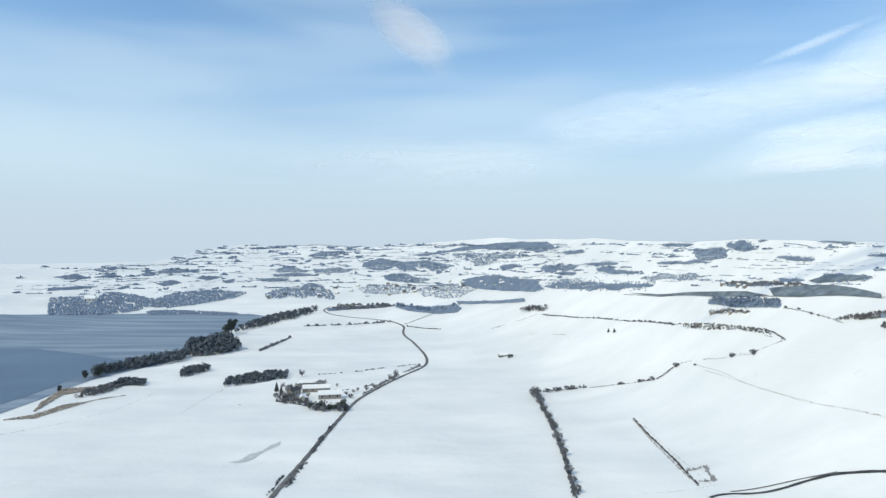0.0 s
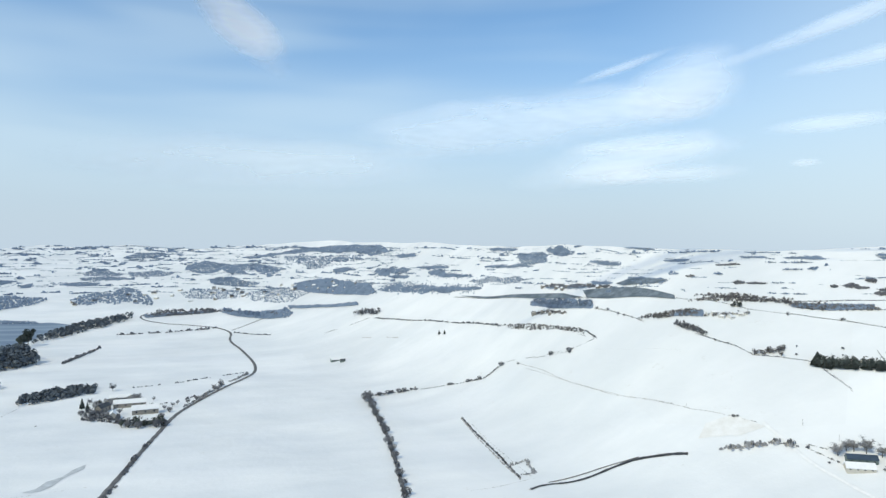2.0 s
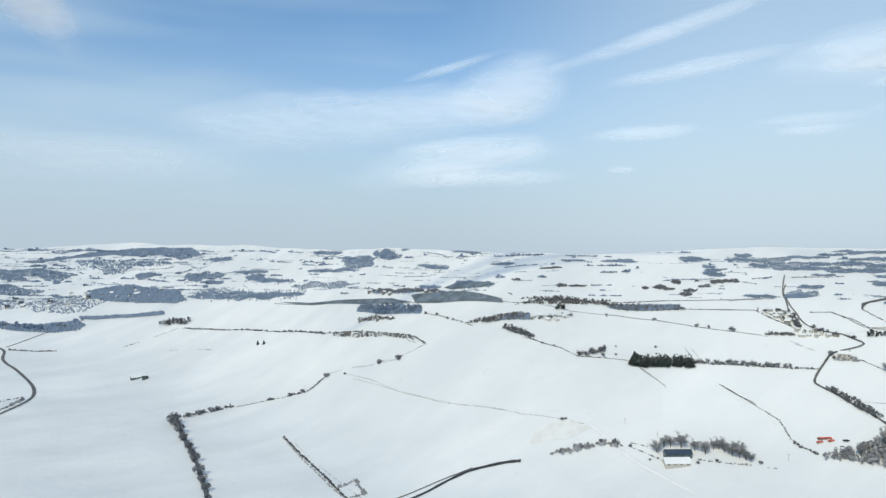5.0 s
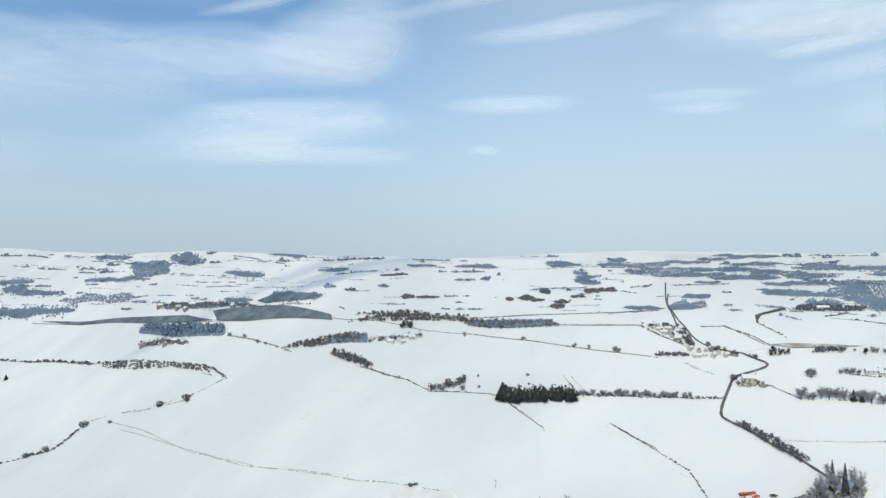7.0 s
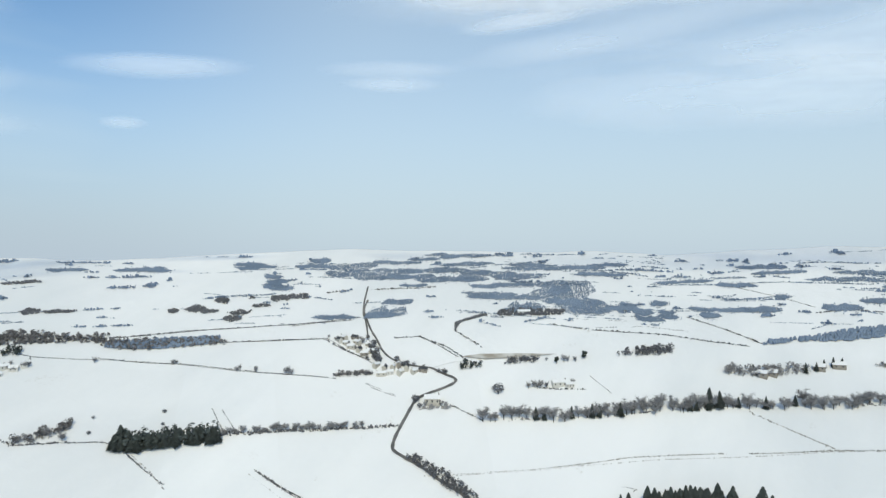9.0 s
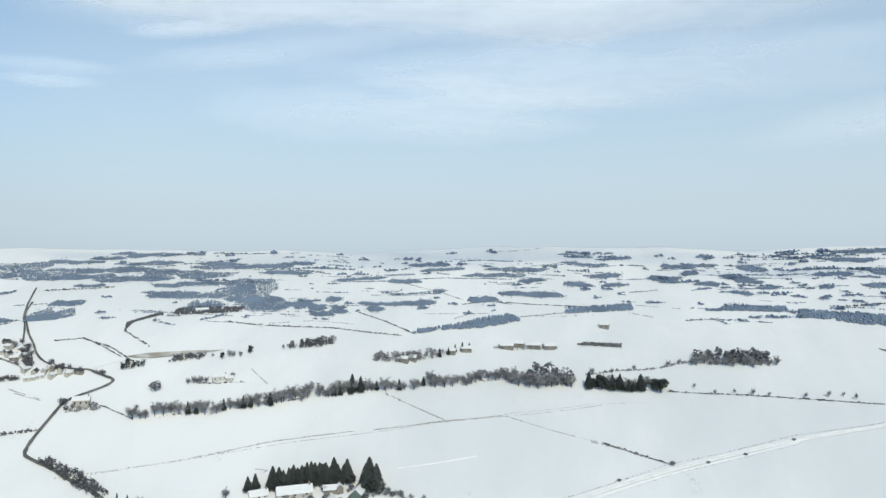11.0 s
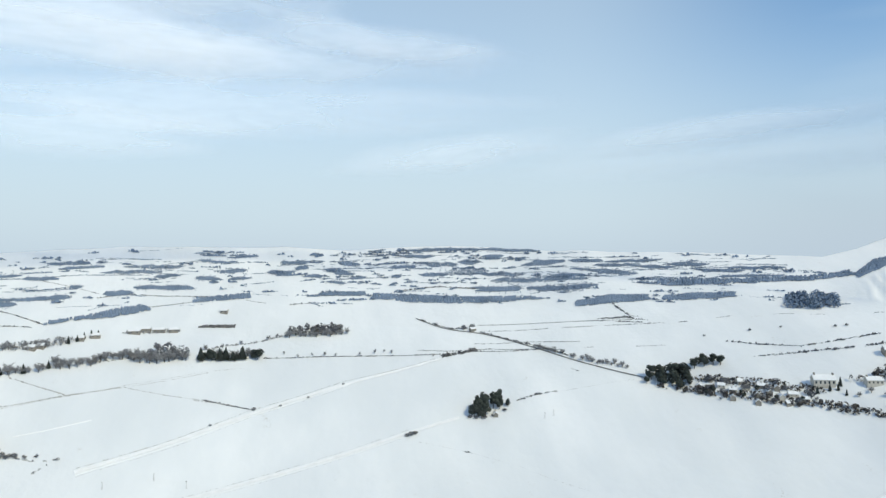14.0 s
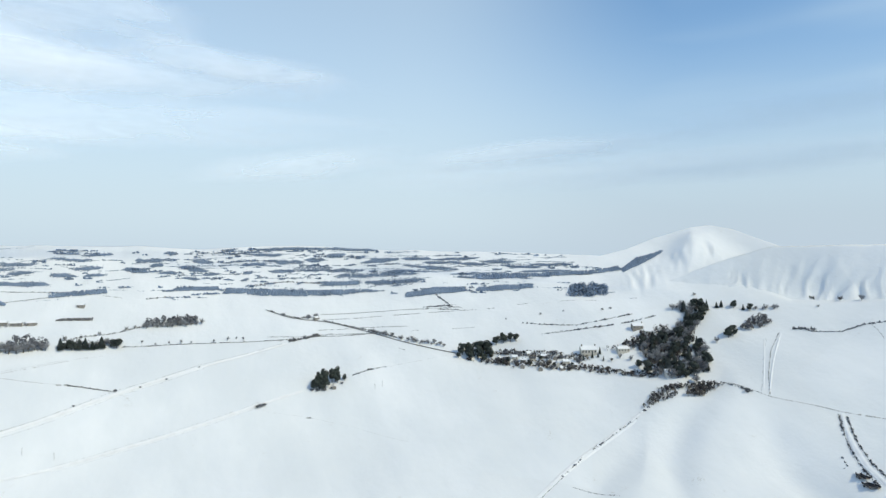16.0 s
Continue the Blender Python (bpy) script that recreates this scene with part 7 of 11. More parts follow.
house(290.5, -64.3, -60, 2.55, 1.27, 0.85, "small snow-roofed house beside a lane", STONEWALL, ROOFSNOW, 1, 3, "house", "house", "")
tree_row("bare", [(275.6, -83.4), (271.3, -89), (266.8, -94.4), (262.4, -101), (257.6, -108.9)], 1.15, 2.3, "bare tree along a lane", "lane trees", 1.2, 0.25, 0.0)
hedge([(289.6, -67), (282.7, -97), (274, -126.1), (269.8, -139.4)], 0.27, "bare dark hedgerow between snowy fields", HEDGE, None, 0.6, 184, "hedge", "hedge", "")
hedge([(274, -82.8), (269.7, -102.3), (261.8, -126.1)], 0.19, "bare dark hedgerow between snowy fields", HEDGE, None, 0.5, 185, "hedge", "hedge", "")
hedge([(283.6, -42.7), (280.7, -54.2), (279.3, -68.1), (273.2, -88.8)], 0.32, "bare dark hedgerow between snowy fields", HEDGE, None, 0.7, 186, "hedge", "hedge", "")
hedge([(278.5, -50.6), (279.3, -62)], 0.81, "bare dark hedgerow between snowy fields", SCRUB, None, 0.9, 187, "hedge", "hedge", "")
field_wall([(267, 30.7), (265.6, 22.1), (262.8, 12.5)], 0.35, "low drystone field wall with drifted snow", 188, 0.6, STONE, "field_wall")
hedge([(266.6, -87.1), (260.7, -93.7)], 0.25, "bare dark hedgerow between snowy fields", HEDGE, None, 0.4, 189, "hedge", "hedge", "")

# drifts along the lanes
snow_bank([(240.7, 56.3), (250.5, 36.1), (262.3, 12.6), (271.6, -16.3), (278.2, -49.7)], 0.5, 0.4, 301)
snow_bank([(239.7, 55.7), (249.5, 35.4), (261.2, 12), (270.5, -16.9)], 0.32, 0.25, 302)
snow_bank([(226.5, 56), (233.4, 27.9), (243, -8), (249.2, -34), (252, -50.2)], 0.5, 0.35, 303)
snow_bank([(232.4, 27.7), (242, -8.2), (247.9, -33.5)], 0.3, 0.2, 304)
snow_bank([(250.3, 74.5), (253.7, 65.8), (257.7, 56.9)], 0.35, 0.25, 305)
snow_bank([(190.4, -222.4), (183.2, -209.6), (172.3, -195)], 0.7, 0.4, 306)
snow_bank([(192, -215.6), (175.1, -195.4)], 0.5, 0.25, 307)
snow_bank([(175, -98.6), (181.2, -113), (188.4, -129.2), (190.5, -142.6), (191.1, -153)], 1.2, 0.4, 308)
snow_bank([(152.6, -204.2), (146.2, -197.9), (138.4, -191.9), (128.9, -188)], 0.7, 0.4, 309)

# poles along the lanes
poles([(239, 36.1, 2.04), (236.6, 27.5, 2.01), (236, 48, 2.04)])
poles([(245.5, -76.1, 1.9), (245.9, -79.1, 1.91)])
poles([(167, 181.8, 1.92), (171.7, 172.1, 1.9), (193.2, 141.2, 2.27), (142.5, 208.5, 1.58)])

# far plantations and the country beyond
woodland([(316.9, -29.3), (311.6, -43.8), (307.9, -61), (304.5, -78.3), (303.8, -87.3), (307.4, -83.9), (312, -62.1), (316.5, -44.7), (319.4, -30.3)], 0.91, HAZEBLUE, "long dark plantation in open snow", 1.0, 190)
woodland([(292.8, -105.9), (289.8, -118.4), (286.1, -132.7), (289, -134.7), (293.9, -120.4), (295.2, -107.4)], 1.13, HAZEBLUE, "dark plantation in open snow", 1.3, 191)
woodland([(284.4, -137.6), (278.3, -151.5), (273.9, -162.5), (276, -163.5), (283.1, -149.7), (286.5, -139.5)], 0.92, HAZEBLUE, "dark plantation in open snow", 1.3, 192)
hedge([(288.5, -119.6), (283.6, -121), (279.5, -122.3)], 0.71, "bare dark hedgerow between snowy fields", HEDGE, None, 1, 193, "hedge", "hedge", "")
hedge([(282.8, -110.5), (279.7, -120.2), (275.7, -127)], 0.7, "bare dark hedgerow between snowy fields", HEDGE, None, 0.8, 194, "hedge", "hedge", "")
hedge([(280.8, -111.8), (275.3, -124.5)], 0.52, "bare dark hedgerow between snowy fields", HEDGE, None, 0.6, 195, "hedge", "hedge", "")
woodland([(261.1, -173), (256.4, -179.6), (251.8, -187.2), (256.1, -191.2), (262.5, -186.8), (266.2, -178)], 2.05, HAZEBLUE, "square dark plantation below the hill", 1.4, 196)
woodland([(297.9, -133.9), (293.3, -146.7), (281.9, -170.9), (271.4, -192.7), (266.8, -205.6), (263.9, -204.8), (269.2, -191.1), (279.6, -169.4), (290.7, -145.2)], 1.13, HAZEBLUE, "dark wood along the foot of the hill", 1.2, 197)
woodland([(263.9, -204.8), (267.2, -216.3), (264.1, -229.4), (262.8, -229.3), (261.9, -215), (261.6, -204.6)], 1.17, HAZEBLUE, "dark wood climbing the hill", 1.0, 198)
hedge([(255.5, -145.7), (249.5, -154.7), (243.2, -165), (239.7, -175.3), (234.9, -188.2)], 0.68, "bare dark hedgerow between snowy fields", HEDGE, None, 0.7, 199, "hedge", "hedge", "")
hedge([(245.7, -149.5), (239.1, -167.5), (232.1, -182.6), (228, -194)], 0.8, "bare dark hedgerow between snowy fields", HEDGE, None, 0.75, 200, "hedge", "hedge", "")
for x, y, h in [(256.8, -155.5, 0.86), (260.7, -140.4, 0.64), (253.7, -165.3, 0.65), (245.1, -179.6, 0.87), (243.6, -182.7, 0.87)]:
    tree("bush", x, y, h, "small dark bush in open snow", "", 1.3)
tree_row(["bush", "bare", "bush"], [(174.3, 246.8), (178.5, 242.2), (184.1, 238.9), (189.4, 236.1)], 1.42, 1.42, "dark garden tree beside a white farm", "farm trees", 1.2, 0.4, 0.0)
tree_row(["bush", "bare"], [(180.8, 243.1), (185.7, 239.8), (190.6, 237)], 1.75, 1.27, "dark garden tree beside a white farm", "farm trees", 1.2, 0.4, 0.0)

# the village below the hill
woodland([(251.2, -113.2), (246.4, -117.5), (244, -123.8), (246.4, -125.7), (251.1, -120.1)], 4.24, PINE, "dense dark pines at the village edge", 0.8, 201)
for x, y, h in [(250, -114.4, 4.73), (248.3, -116.7, 5.19), (246.5, -120.1, 6.1), (246.3, -123.1, 5.66), (248.8, -129.2, 3.84), (248.5, -132.5, 4.35), (247.8, -135.3, 3.88), (246.8, -137.4, 3.4), (244.5, -124.1, 4.23)]:
    tree("pine", x, y, h, "dark pine at the village edge", "village pines", 1.2)
woodland([(248.1, -111.6), (240.5, -121.7), (230.3, -136.3), (219.3, -151.9), (209.7, -163.3), (200.4, -171.7), (202.2, -173.4), (211.9, -165.2), (221.6, -153.7), (231.7, -139.9), (242.5, -125.5)], 1.25, GLEN, "dark garden hedges along the village edge", 0.55, 202)
woodland([(244.5, -125.4), (237.9, -135.6), (228.5, -148.2), (223.2, -157.7), (226.2, -157.3), (236.8, -143.4), (245.1, -129.7)], 1.0, GLEN, "garden shrubs between the houses", 0.4, 203)
house(241.5, -126.2, -30, 2.26, 1.64, 0.61, "snow-roofed village house among dark gardens", STONEWALL, ROOFSNOW, 1, 2, "house", "house", "hillfoot houses")
house(239.5, -128.8, -100, 2.55, 1.63, 0.61, "snow-roofed village house among dark gardens", STONEWALL, SLATE, 1, 2, "house", "house", "hillfoot houses")
house(238.9, -132.3, -120, 2.28, 1.64, 0.61, "snow-roofed village house among dark gardens", HARL, ROOFSNOW, 1, 2, "house", "house", "hillfoot houses")
house(235.9, -134.3, -120, 2.11, 1.63, 0.61, "snow-roofed village house among dark gardens", STONEWALL, ROOFSNOW, 1, 2, "house", "house", "hillfoot houses")
house(234.8, -138, -100, 2.23, 1.63, 0.61, "snow-roofed village house among dark gardens", HARL, SLATE, 1, 2, "house", "house", "hillfoot houses")
house(231.2, -139.5, -30, 2.12, 1.62, 0.60, "snow-roofed village house among dark gardens", STONEWALL, ROOFSNOW, 1, 2, "house", "house", "hillfoot houses")
house(230.6, -143.1, -20, 2.12, 1.63, 0.60, "snow-roofed village house among dark gardens", STONEWALL, ROOFSNOW, 1, 2, "house", "house", "hillfoot houses")
house(227.6, -144.9, -20, 2.72, 1.62, 0.60, "snow-roofed village house among dark gardens", HARL, ROOFSNOW, 1, 2, "house", "house", "hillfoot houses")
house(227, -148.5, -110, 2.78, 1.63, 0.61, "snow-roofed village house among dark gardens", HARL, ROOFSNOW, 1, 2, "house", "house", "hillfoot houses")
house(224.1, -150.2, -120, 2.51, 1.62, 0.60, "snow-roofed village house among dark gardens", STONEWALL, ROOFSNOW, 1, 2, "house", "house", "hillfoot houses")
house(239.9, -134.3, -100, 2.51, 1.65, 0.61, "snow-roofed village house among dark gardens", HARL, SLATE, 1, 2, "house", "house", "hillfoot houses")
house(237.8, -138.2, -100, 2.17, 1.66, 0.62, "snow-roofed village house among dark gardens", HARL, ROOFSNOW, 1, 2, "house", "house", "hillfoot houses")
house(233.7, -142.6, -120, 2.30, 1.64, 0.61, "snow-roofed village house among dark gardens", STONEWALL, ROOFSNOW, 1, 2, "house", "house", "hillfoot houses")
house(231, -146.1, -30, 2.22, 1.64, 0.61, "snow-roofed village house among dark gardens", STONEWALL, ROOFSNOW, 1, 2, "house", "house", "hillfoot houses")
house(224.6, -145.4, -100, 2.25, 1.61, 0.60, "snow-roofed village house among dark gardens", STONEWALL, ROOFSNOW, 1, 2, "house", "house", "hillfoot houses")
house(228.7, -137.9, -30, 2.33, 1.60, 0.59, "snow-roofed village house among dark gardens", STONEWALL, ROOFSNOW, 1, 2, "house", "house", "hillfoot houses")
house(233.4, -132.6, -30, 2.37, 1.62, 0.60, "snow-roofed village house among dark gardens", STONEWALL, ROOFSNOW, 1, 2, "house", "house", "hillfoot houses")
tree_row(["bush", "bare", "pine", "bush", "bush"], [(243.8, -126.8), (239.4, -134), (233.7, -141.3), (228.5, -148.2), (223.9, -154.2)], 3.0, 2.1, "dark garden tree among village houses", "village trees", 1.2, 0.4, 0.0)
tree_row(["bush", "bare", "pine", "bush", "bush"], [(241.5, -124.9), (236.4, -132), (230.2, -138.9), (225.1, -145.7), (220.2, -152.6)], 2.9, 2.0, "dark garden tree among village houses", "village trees", 1.2, 0.4, 0.0)
tree_row(["bush", "bare", "pine", "bush", "bush"], [(243, -131), (236.3, -140.4), (229.5, -148.9)], 2.9, 2.0, "dark garden tree among village houses", "village trees", 1.2, 0.4, 0.0)
tree_row(["bush", "bare", "pine", "bush", "bush"], [(239.3, -126.1), (233.9, -133), (226.7, -141.6), (220.5, -150.2)], 2.9, 1.9, "dark garden tree among village houses", "village trees", 1.2, 0.4, 0.0)
tree_row(["pine", "pine", "bush"], [(249.4, -113), (245.9, -117.2), (242.7, -122.5)], 1.63, 3.5, "dark pine at the village edge", "village pines", 1.1, 0.25, 0.0)
house(226.7, -158.8, -110, 6.19, 2.86, 1.90, "large cream mansion with snowy roof", HARL, ROOFSNOW, 2, 5, "house", "house", "")
house(220.4, -170.8, -105, 4.77, 2.15, 1.43, "cream house with snowy roof", HARL, ROOFSNOW, 2, 4, "house", "house", "")
house(227.1, -183.5, -105, 4.49, 2.25, 1.25, "house with snowy roof among trees", STONEWALL, ROOFSNOW, 1, 3, "house", "house", "")
house(221.3, -184.8, -120, 3.95, 2.22, 1.73, "white house with snowy roof among trees", WHITEWALL, ROOFSNOW, 1, 3, "house", "house", "")
house(199.1, -175.9, -112, 4.54, 2.27, 1.36, "white house with dark windows at the wood's edge", WHITEWALL, ROOFSNOW, 1, 3, "house", "house", "")
woodland([(226, -163.2), (223, -169.1), (221.2, -178.9), (223.5, -183.9), (220, -192.8), (214.8, -189.4), (215.9, -179.9), (221.3, -170.5)], 2.92, GLEN, "dark trees round the mansion", 0.7, 204)
GLEN_EDGE = [(220.5, -176.9), (217.9, -186), (216.3, -192.3), (219.8, -203.2), (227.3, -202.8), (220.7, -213.5), (217.4, -211.7), (212.4, -201.8), (208.3, -194.8), (201.9, -195.5), (194.7, -189.4), (192.9, -182), (195.1, -177.4), (202.2, -173.4), (211, -175.4)]
woodland(GLEN_EDGE, 1.9, GLEN, "dark undergrowth in a wooded glen", 0.45, 205)
grove(["pine", "bare", "pine", "fir", "bare"], GLEN_EDGE, 2.5, 4.4, "tall dark tree in a wooded glen", "glen wood", 206)
tree_row(["pine", "bare", "bush"], [(208.9, -170.7), (197.7, -174.6), (191.9, -179.6), (195.9, -190.6), (203.6, -195.8)], 3.0, 5.53, "tall tree at the edge of the glen", "glen trees", 1.1, 0.25, 0.0)
tree_row(["pine", "bare"], [(226, -201.5), (223.7, -207), (218.6, -211.3), (212.4, -201.8)], 2.55, 4.09, "tall tree at the edge of the glen", "glen trees", 1.2, 0.25, 0.0)
tree_row(["pine", "pine", "fir"], [(215.9, -214.8), (212, -219.9), (207.5, -224.5)], 2.31, 3.6, "dark pine in a row above the glen", "upper pine row", 1.2, 0.25, 0.0)
tree_row("bare", [(206.1, -226), (199.8, -233)], 2.32, 2.58, "bare tree above the glen", "upper row", 1.2, 0.25, 0.0)
woodland([(200.8, -212.3), (198.6, -215.9), (195.1, -223.4), (199.2, -226.5), (202.2, -221.5), (202.8, -216)], 2.5, SCRUB, "bare copse beside a burn", 1, 207)
for x, y, h in [(201.3, -206.8, 4.39), (200.7, -208.6, 4.4)]:
    tree("pine", x, y, h, "dark pine beside the copse", "", 1.1)
woodland([(195.6, -165.2), (192.4, -172.2), (188.1, -177.1), (187.8, -189), (188.2, -186.1), (192.2, -175.9), (194.1, -172.5), (196.3, -168)], 1.78, GLEN, "dark gorse and scrub below the glen", 0.8, 208)
woodland([(193, -157.7), (190.6, -164), (189.7, -170.9), (193.1, -171.5), (195.3, -163.6)], 1.52, GLEN, "dark gorse and scrub below the glen", 0.6, 209)
woodland([(188.5, -172.3), (185.1, -178.1), (185.1, -187.9), (188.2, -183.9), (189.3, -175.7)], 2.0, GLEN, "dark gorse and scrub below the glen", 0.9, 210)
for x, y, h in [(224.2, -162.6, 2.84), (224, -158.8, 2.36), (220.6, -161.6, 1.87), (224.7, -155.1, 2.35), (223.1, -160.9, 2.11)]:
    tree("fir", x, y, h, "dark conifer in the mansion's grounds", "mansion trees", 0.9)
for x, y, h in [(214.8, -170.4, 2.82), (218.5, -164, 2.1), (210.2, -172.4, 2.33), (218.1, -167.8, 2.35), (208.7, -173.3, 2.09), (201.9, -201.4, 2.92)]:
    tree("bare", x, y, h, "bare tree in the mansion's grounds", "mansion trees", 1.1)
road([(175.7, -99.1), (181.9, -113.4), (189.2, -129.5), (191.3, -142.7), (191.9, -152.9), (192.2, -159.5), (193.2, -165.1)], 1.02, "snow-covered track climbing to the glen", SLUSH, "track")
hedge([(182.9, -117.2), (189.6, -132.1), (191.1, -144.9), (191.9, -155.4), (192.1, -160.6)], 0.66, "thin hedge beside the track", HEDGE, None, 0.75, 211, "hedge", "hedge", "")
hedge([(177.2, -104.9), (182.5, -116.9)], 0.29, "bare dark hedgerow between snowy fields", HEDGE, None, 0.7, 212, "hedge", "hedge", "")
hedge([(177.8, -117.8), (169.1, -128.5)], 0.23, "bare dark hedgerow between snowy fields", HEDGE, None, 0.6, 213, "hedge", "hedge", "")
field_wall([(186.9, -188), (177.5, -191.7), (170.3, -194.1), (160, -200.8), (152.9, -204.7), (142.8, -211.6)], 0.41, "field wall below the hill", 214, 0.71, STONE, "field_wall")
hedge([(184.2, -188.3), (175.9, -191.3)], 0.89, "bare dark hedgerow between snowy fields", HEDGE, None, 0.8, 215, "hedge", "hedge", "")
for x, y, h in [(176.7, -189.7, 1.55)]:
    tree("bush", x, y, h, "dark bush on a field wall", "", 1.4)
field_wall([(171.7, -194.5), (179.7, -203.2), (186.9, -213), (190.9, -222.1)], 0.43, "drystone wall beside a snowy track", 216, 0.71, STONE, "field_wall")
field_wall([(173.4, -192.4), (182.9, -204.1), (192.1, -216.5)], 0.22, "low drystone field wall with drifted snow", 217, 0.38, STONE, "field_wall")
road([(152, -203.9), (148, -199.8), (142.7, -196), (137.1, -192.4), (130.1, -189.3), (124.6, -188)], 1.45, "track between dark verges", SLUSH, "track")
hedge([(152.6, -203.2), (148.8, -198.9), (142.9, -194.4), (136.7, -190.5), (129.3, -186.8)], 0.75, "bare dark hedgerow between snowy fields", HEDGE, None, 0.9, 218, "hedge", "hedge", "")
hedge([(150.5, -203.9), (143.6, -198.1), (135.2, -193.3), (128.6, -190.6)], 0.66, "bare dark hedgerow between snowy fields", HEDGE, None, 0.85, 219, "hedge", "hedge", "")
hedge([(188.4, -228.2), (182.8, -230.7), (175.8, -236.8), (172.5, -244.7), (168, -250.1)], 0.6, "bare dark hedgerow between snowy fields", HEDGE, None, 0.9, 220, "hedge", "hedge", "")
hedge([(188.3, -227.4), (182.9, -232.3)], 1.24, "bare dark hedgerow between snowy fields", HEDGE, 1.49, 0.9, 221, "hedge", "hedge", "")
field_wall([(171.6, -246.5), (167.2, -244.7), (163.2, -242)], 0.31, "low drystone field wall with drifted snow", 222, 0.68, STONE, "field_wall")
for x, y, h in [(187.7, -252.5, 2.64), (181.8, -256.8, 2.91), (227.7, -214.9, 1.86), (197.6, -248.9, 1.87), (190.3, -243.2, 1.3)]:
    tree("bare", x, y, h, "bare tree below the hill", "", 1.3)
for x, y, h in [(198.1, -248.4, 1.6), (197, -249.4, 1.6)]:
    tree("fir", x, y, h, "dark conifer below the hill", "", 1.2)
hedge([(215.6, -238.6), (201.9, -249), (188.9, -258.6), (177.9, -265.4)], 0.33, "bare dark hedgerow between snowy fields", HEDGE, None, 0.4, 223, "hedge", "hedge", "")
trailers([(134.6, -186.9), (130.9, -184.7), (133.8, -186.9), (129.7, -185.1)], 3.6)
hedge([(142.7, -190.4), (139.8, -188.7), (139.7, -187.3)], 0.49, "bare dark hedgerow between snowy fields", HEDGE, None, 0.6, 224, "weeds", "weeds", "")

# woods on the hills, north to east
woodland([(92.6, 604.8), (97, 599.7), (104.6, 590.5), (111.2, 570.7), (113.8, 558.5), (117.1, 539.3), (120.7, 529.8), (124.4, 509.7), (126.8, 499.6), (131, 482.2), (133, 471.3), (132.9, 468.4), (129.1, 477.5), (124.2, 486.9), (121.5, 498.1), (116.9, 513.7), (114.2, 524.5), (110.7, 535.2), (106.1, 547.5), (100.6, 563.7), (95.8, 582.4), (93.4, 600.8)], 1.13, HAZEBLUE, "distant dark woodland on snowy hillside", 1.0, 231)
woodland([(97.8, 668.6), (102.7, 673.4), (106.8, 656.8), (110.6, 644.3), (112.4, 637.9), (116.1, 623), (119.7, 614.6), (122.1, 598.8), (121.4, 599.2), (117.4, 598.2), (113.2, 609.6), (108.2, 620.9), (107.5, 626.3), (102.8, 639.4), (100.1, 656.4), (98.3, 663.2)], 1.34, HAZEBLUE, "distant dark woodland on snowy hillside", 1.0, 232)
woodland([(106.8, 614.3), (109.7, 612), (110.7, 607.6), (112.2, 598.9), (115.1, 588.3), (116.5, 580.3), (116, 581), (113.9, 581.5), (111.8, 590.7), (109.3, 598.2), (108.2, 604.5), (107, 612.9)], 1.26, HAZEBLUE, "distant dark woodland on snowy hillside", 1.0, 233)
woodland([(128.7, 559.6), (131.1, 557.5), (133.3, 555), (133.4, 549.3), (136.7, 547.2), (136.2, 529.9), (136.3, 527.7), (133.6, 530.5), (130.2, 538.5), (130.1, 543.9), (128.1, 548.2), (128.7, 557.5)], 1.18, HAZEBLUE, "distant dark woodland on snowy hillside", 1.0, 234)
woodland([(131.2, 534.5), (134.8, 529.7), (136.4, 523.5), (139.1, 512.9), (139.6, 504.6), (141, 499.2), (142.4, 488), (142.7, 485.5), (139.8, 492), (138.3, 496.6), (137.2, 505.4), (134.2, 515.4), (133.1, 519.2), (130.8, 534.7)], 1.11, HAZEBLUE, "distant dark woodland on snowy hillside", 1.0, 235)
woodland([(139.6, 474.1), (142.6, 470.8), (143.6, 460.7), (147.7, 455.7), (150.2, 444.1), (150.7, 433.1), (153.7, 423.1), (156.1, 414.2), (154.8, 404.2), (155.8, 394.1), (155.2, 395.1), (153.4, 400.3), (151.7, 404), (150.3, 411.1), (148.3, 425.2), (147.8, 433.6), (144, 445.9), (141.1, 449.9), (140.7, 465.2), (139.8, 470.8)], 0.95, HAZEBLUE, "distant dark woodland on snowy hillside", 1.0, 236)
woodland([(122.5, 690.7), (125.7, 680.8), (128.2, 675.5), (129.3, 661.2), (133, 654.6), (134.4, 635.3), (134.9, 631.6), (130.6, 643), (127.4, 655), (125.8, 658.4), (124.6, 665.9), (123.2, 686.8)], 1.4, HAZEBLUE, "distant dark woodland on snowy hillside", 1.0, 243)
woodland([(153.7, 480.3), (156.6, 468.3), (158, 457.5), (159.1, 454.1), (159.9, 443), (161.9, 437.1), (164, 428.3), (164, 410), (164, 408.4), (162.2, 425.6), (160.6, 430.9), (158.4, 442.1), (157.5, 448.2), (156.3, 453.8), (155.1, 464.1), (153.3, 480.7)], 1.0, HAZEBLUE, "distant dark woodland on snowy hillside", 1.0, 244)
woodland([(126.4, 593.3), (128.7, 585.8), (131.8, 573.8), (133.5, 570.1), (136.5, 562.6), (139.4, 549), (140.9, 536.9), (140.9, 536.2), (137.6, 545.4), (135.8, 554.6), (132.9, 561.2), (131.3, 567.7), (127.2, 583.5), (126.6, 591.2)], 1.23, HAZEBLUE, "distant dark woodland on snowy hillside", 1.0, 245)
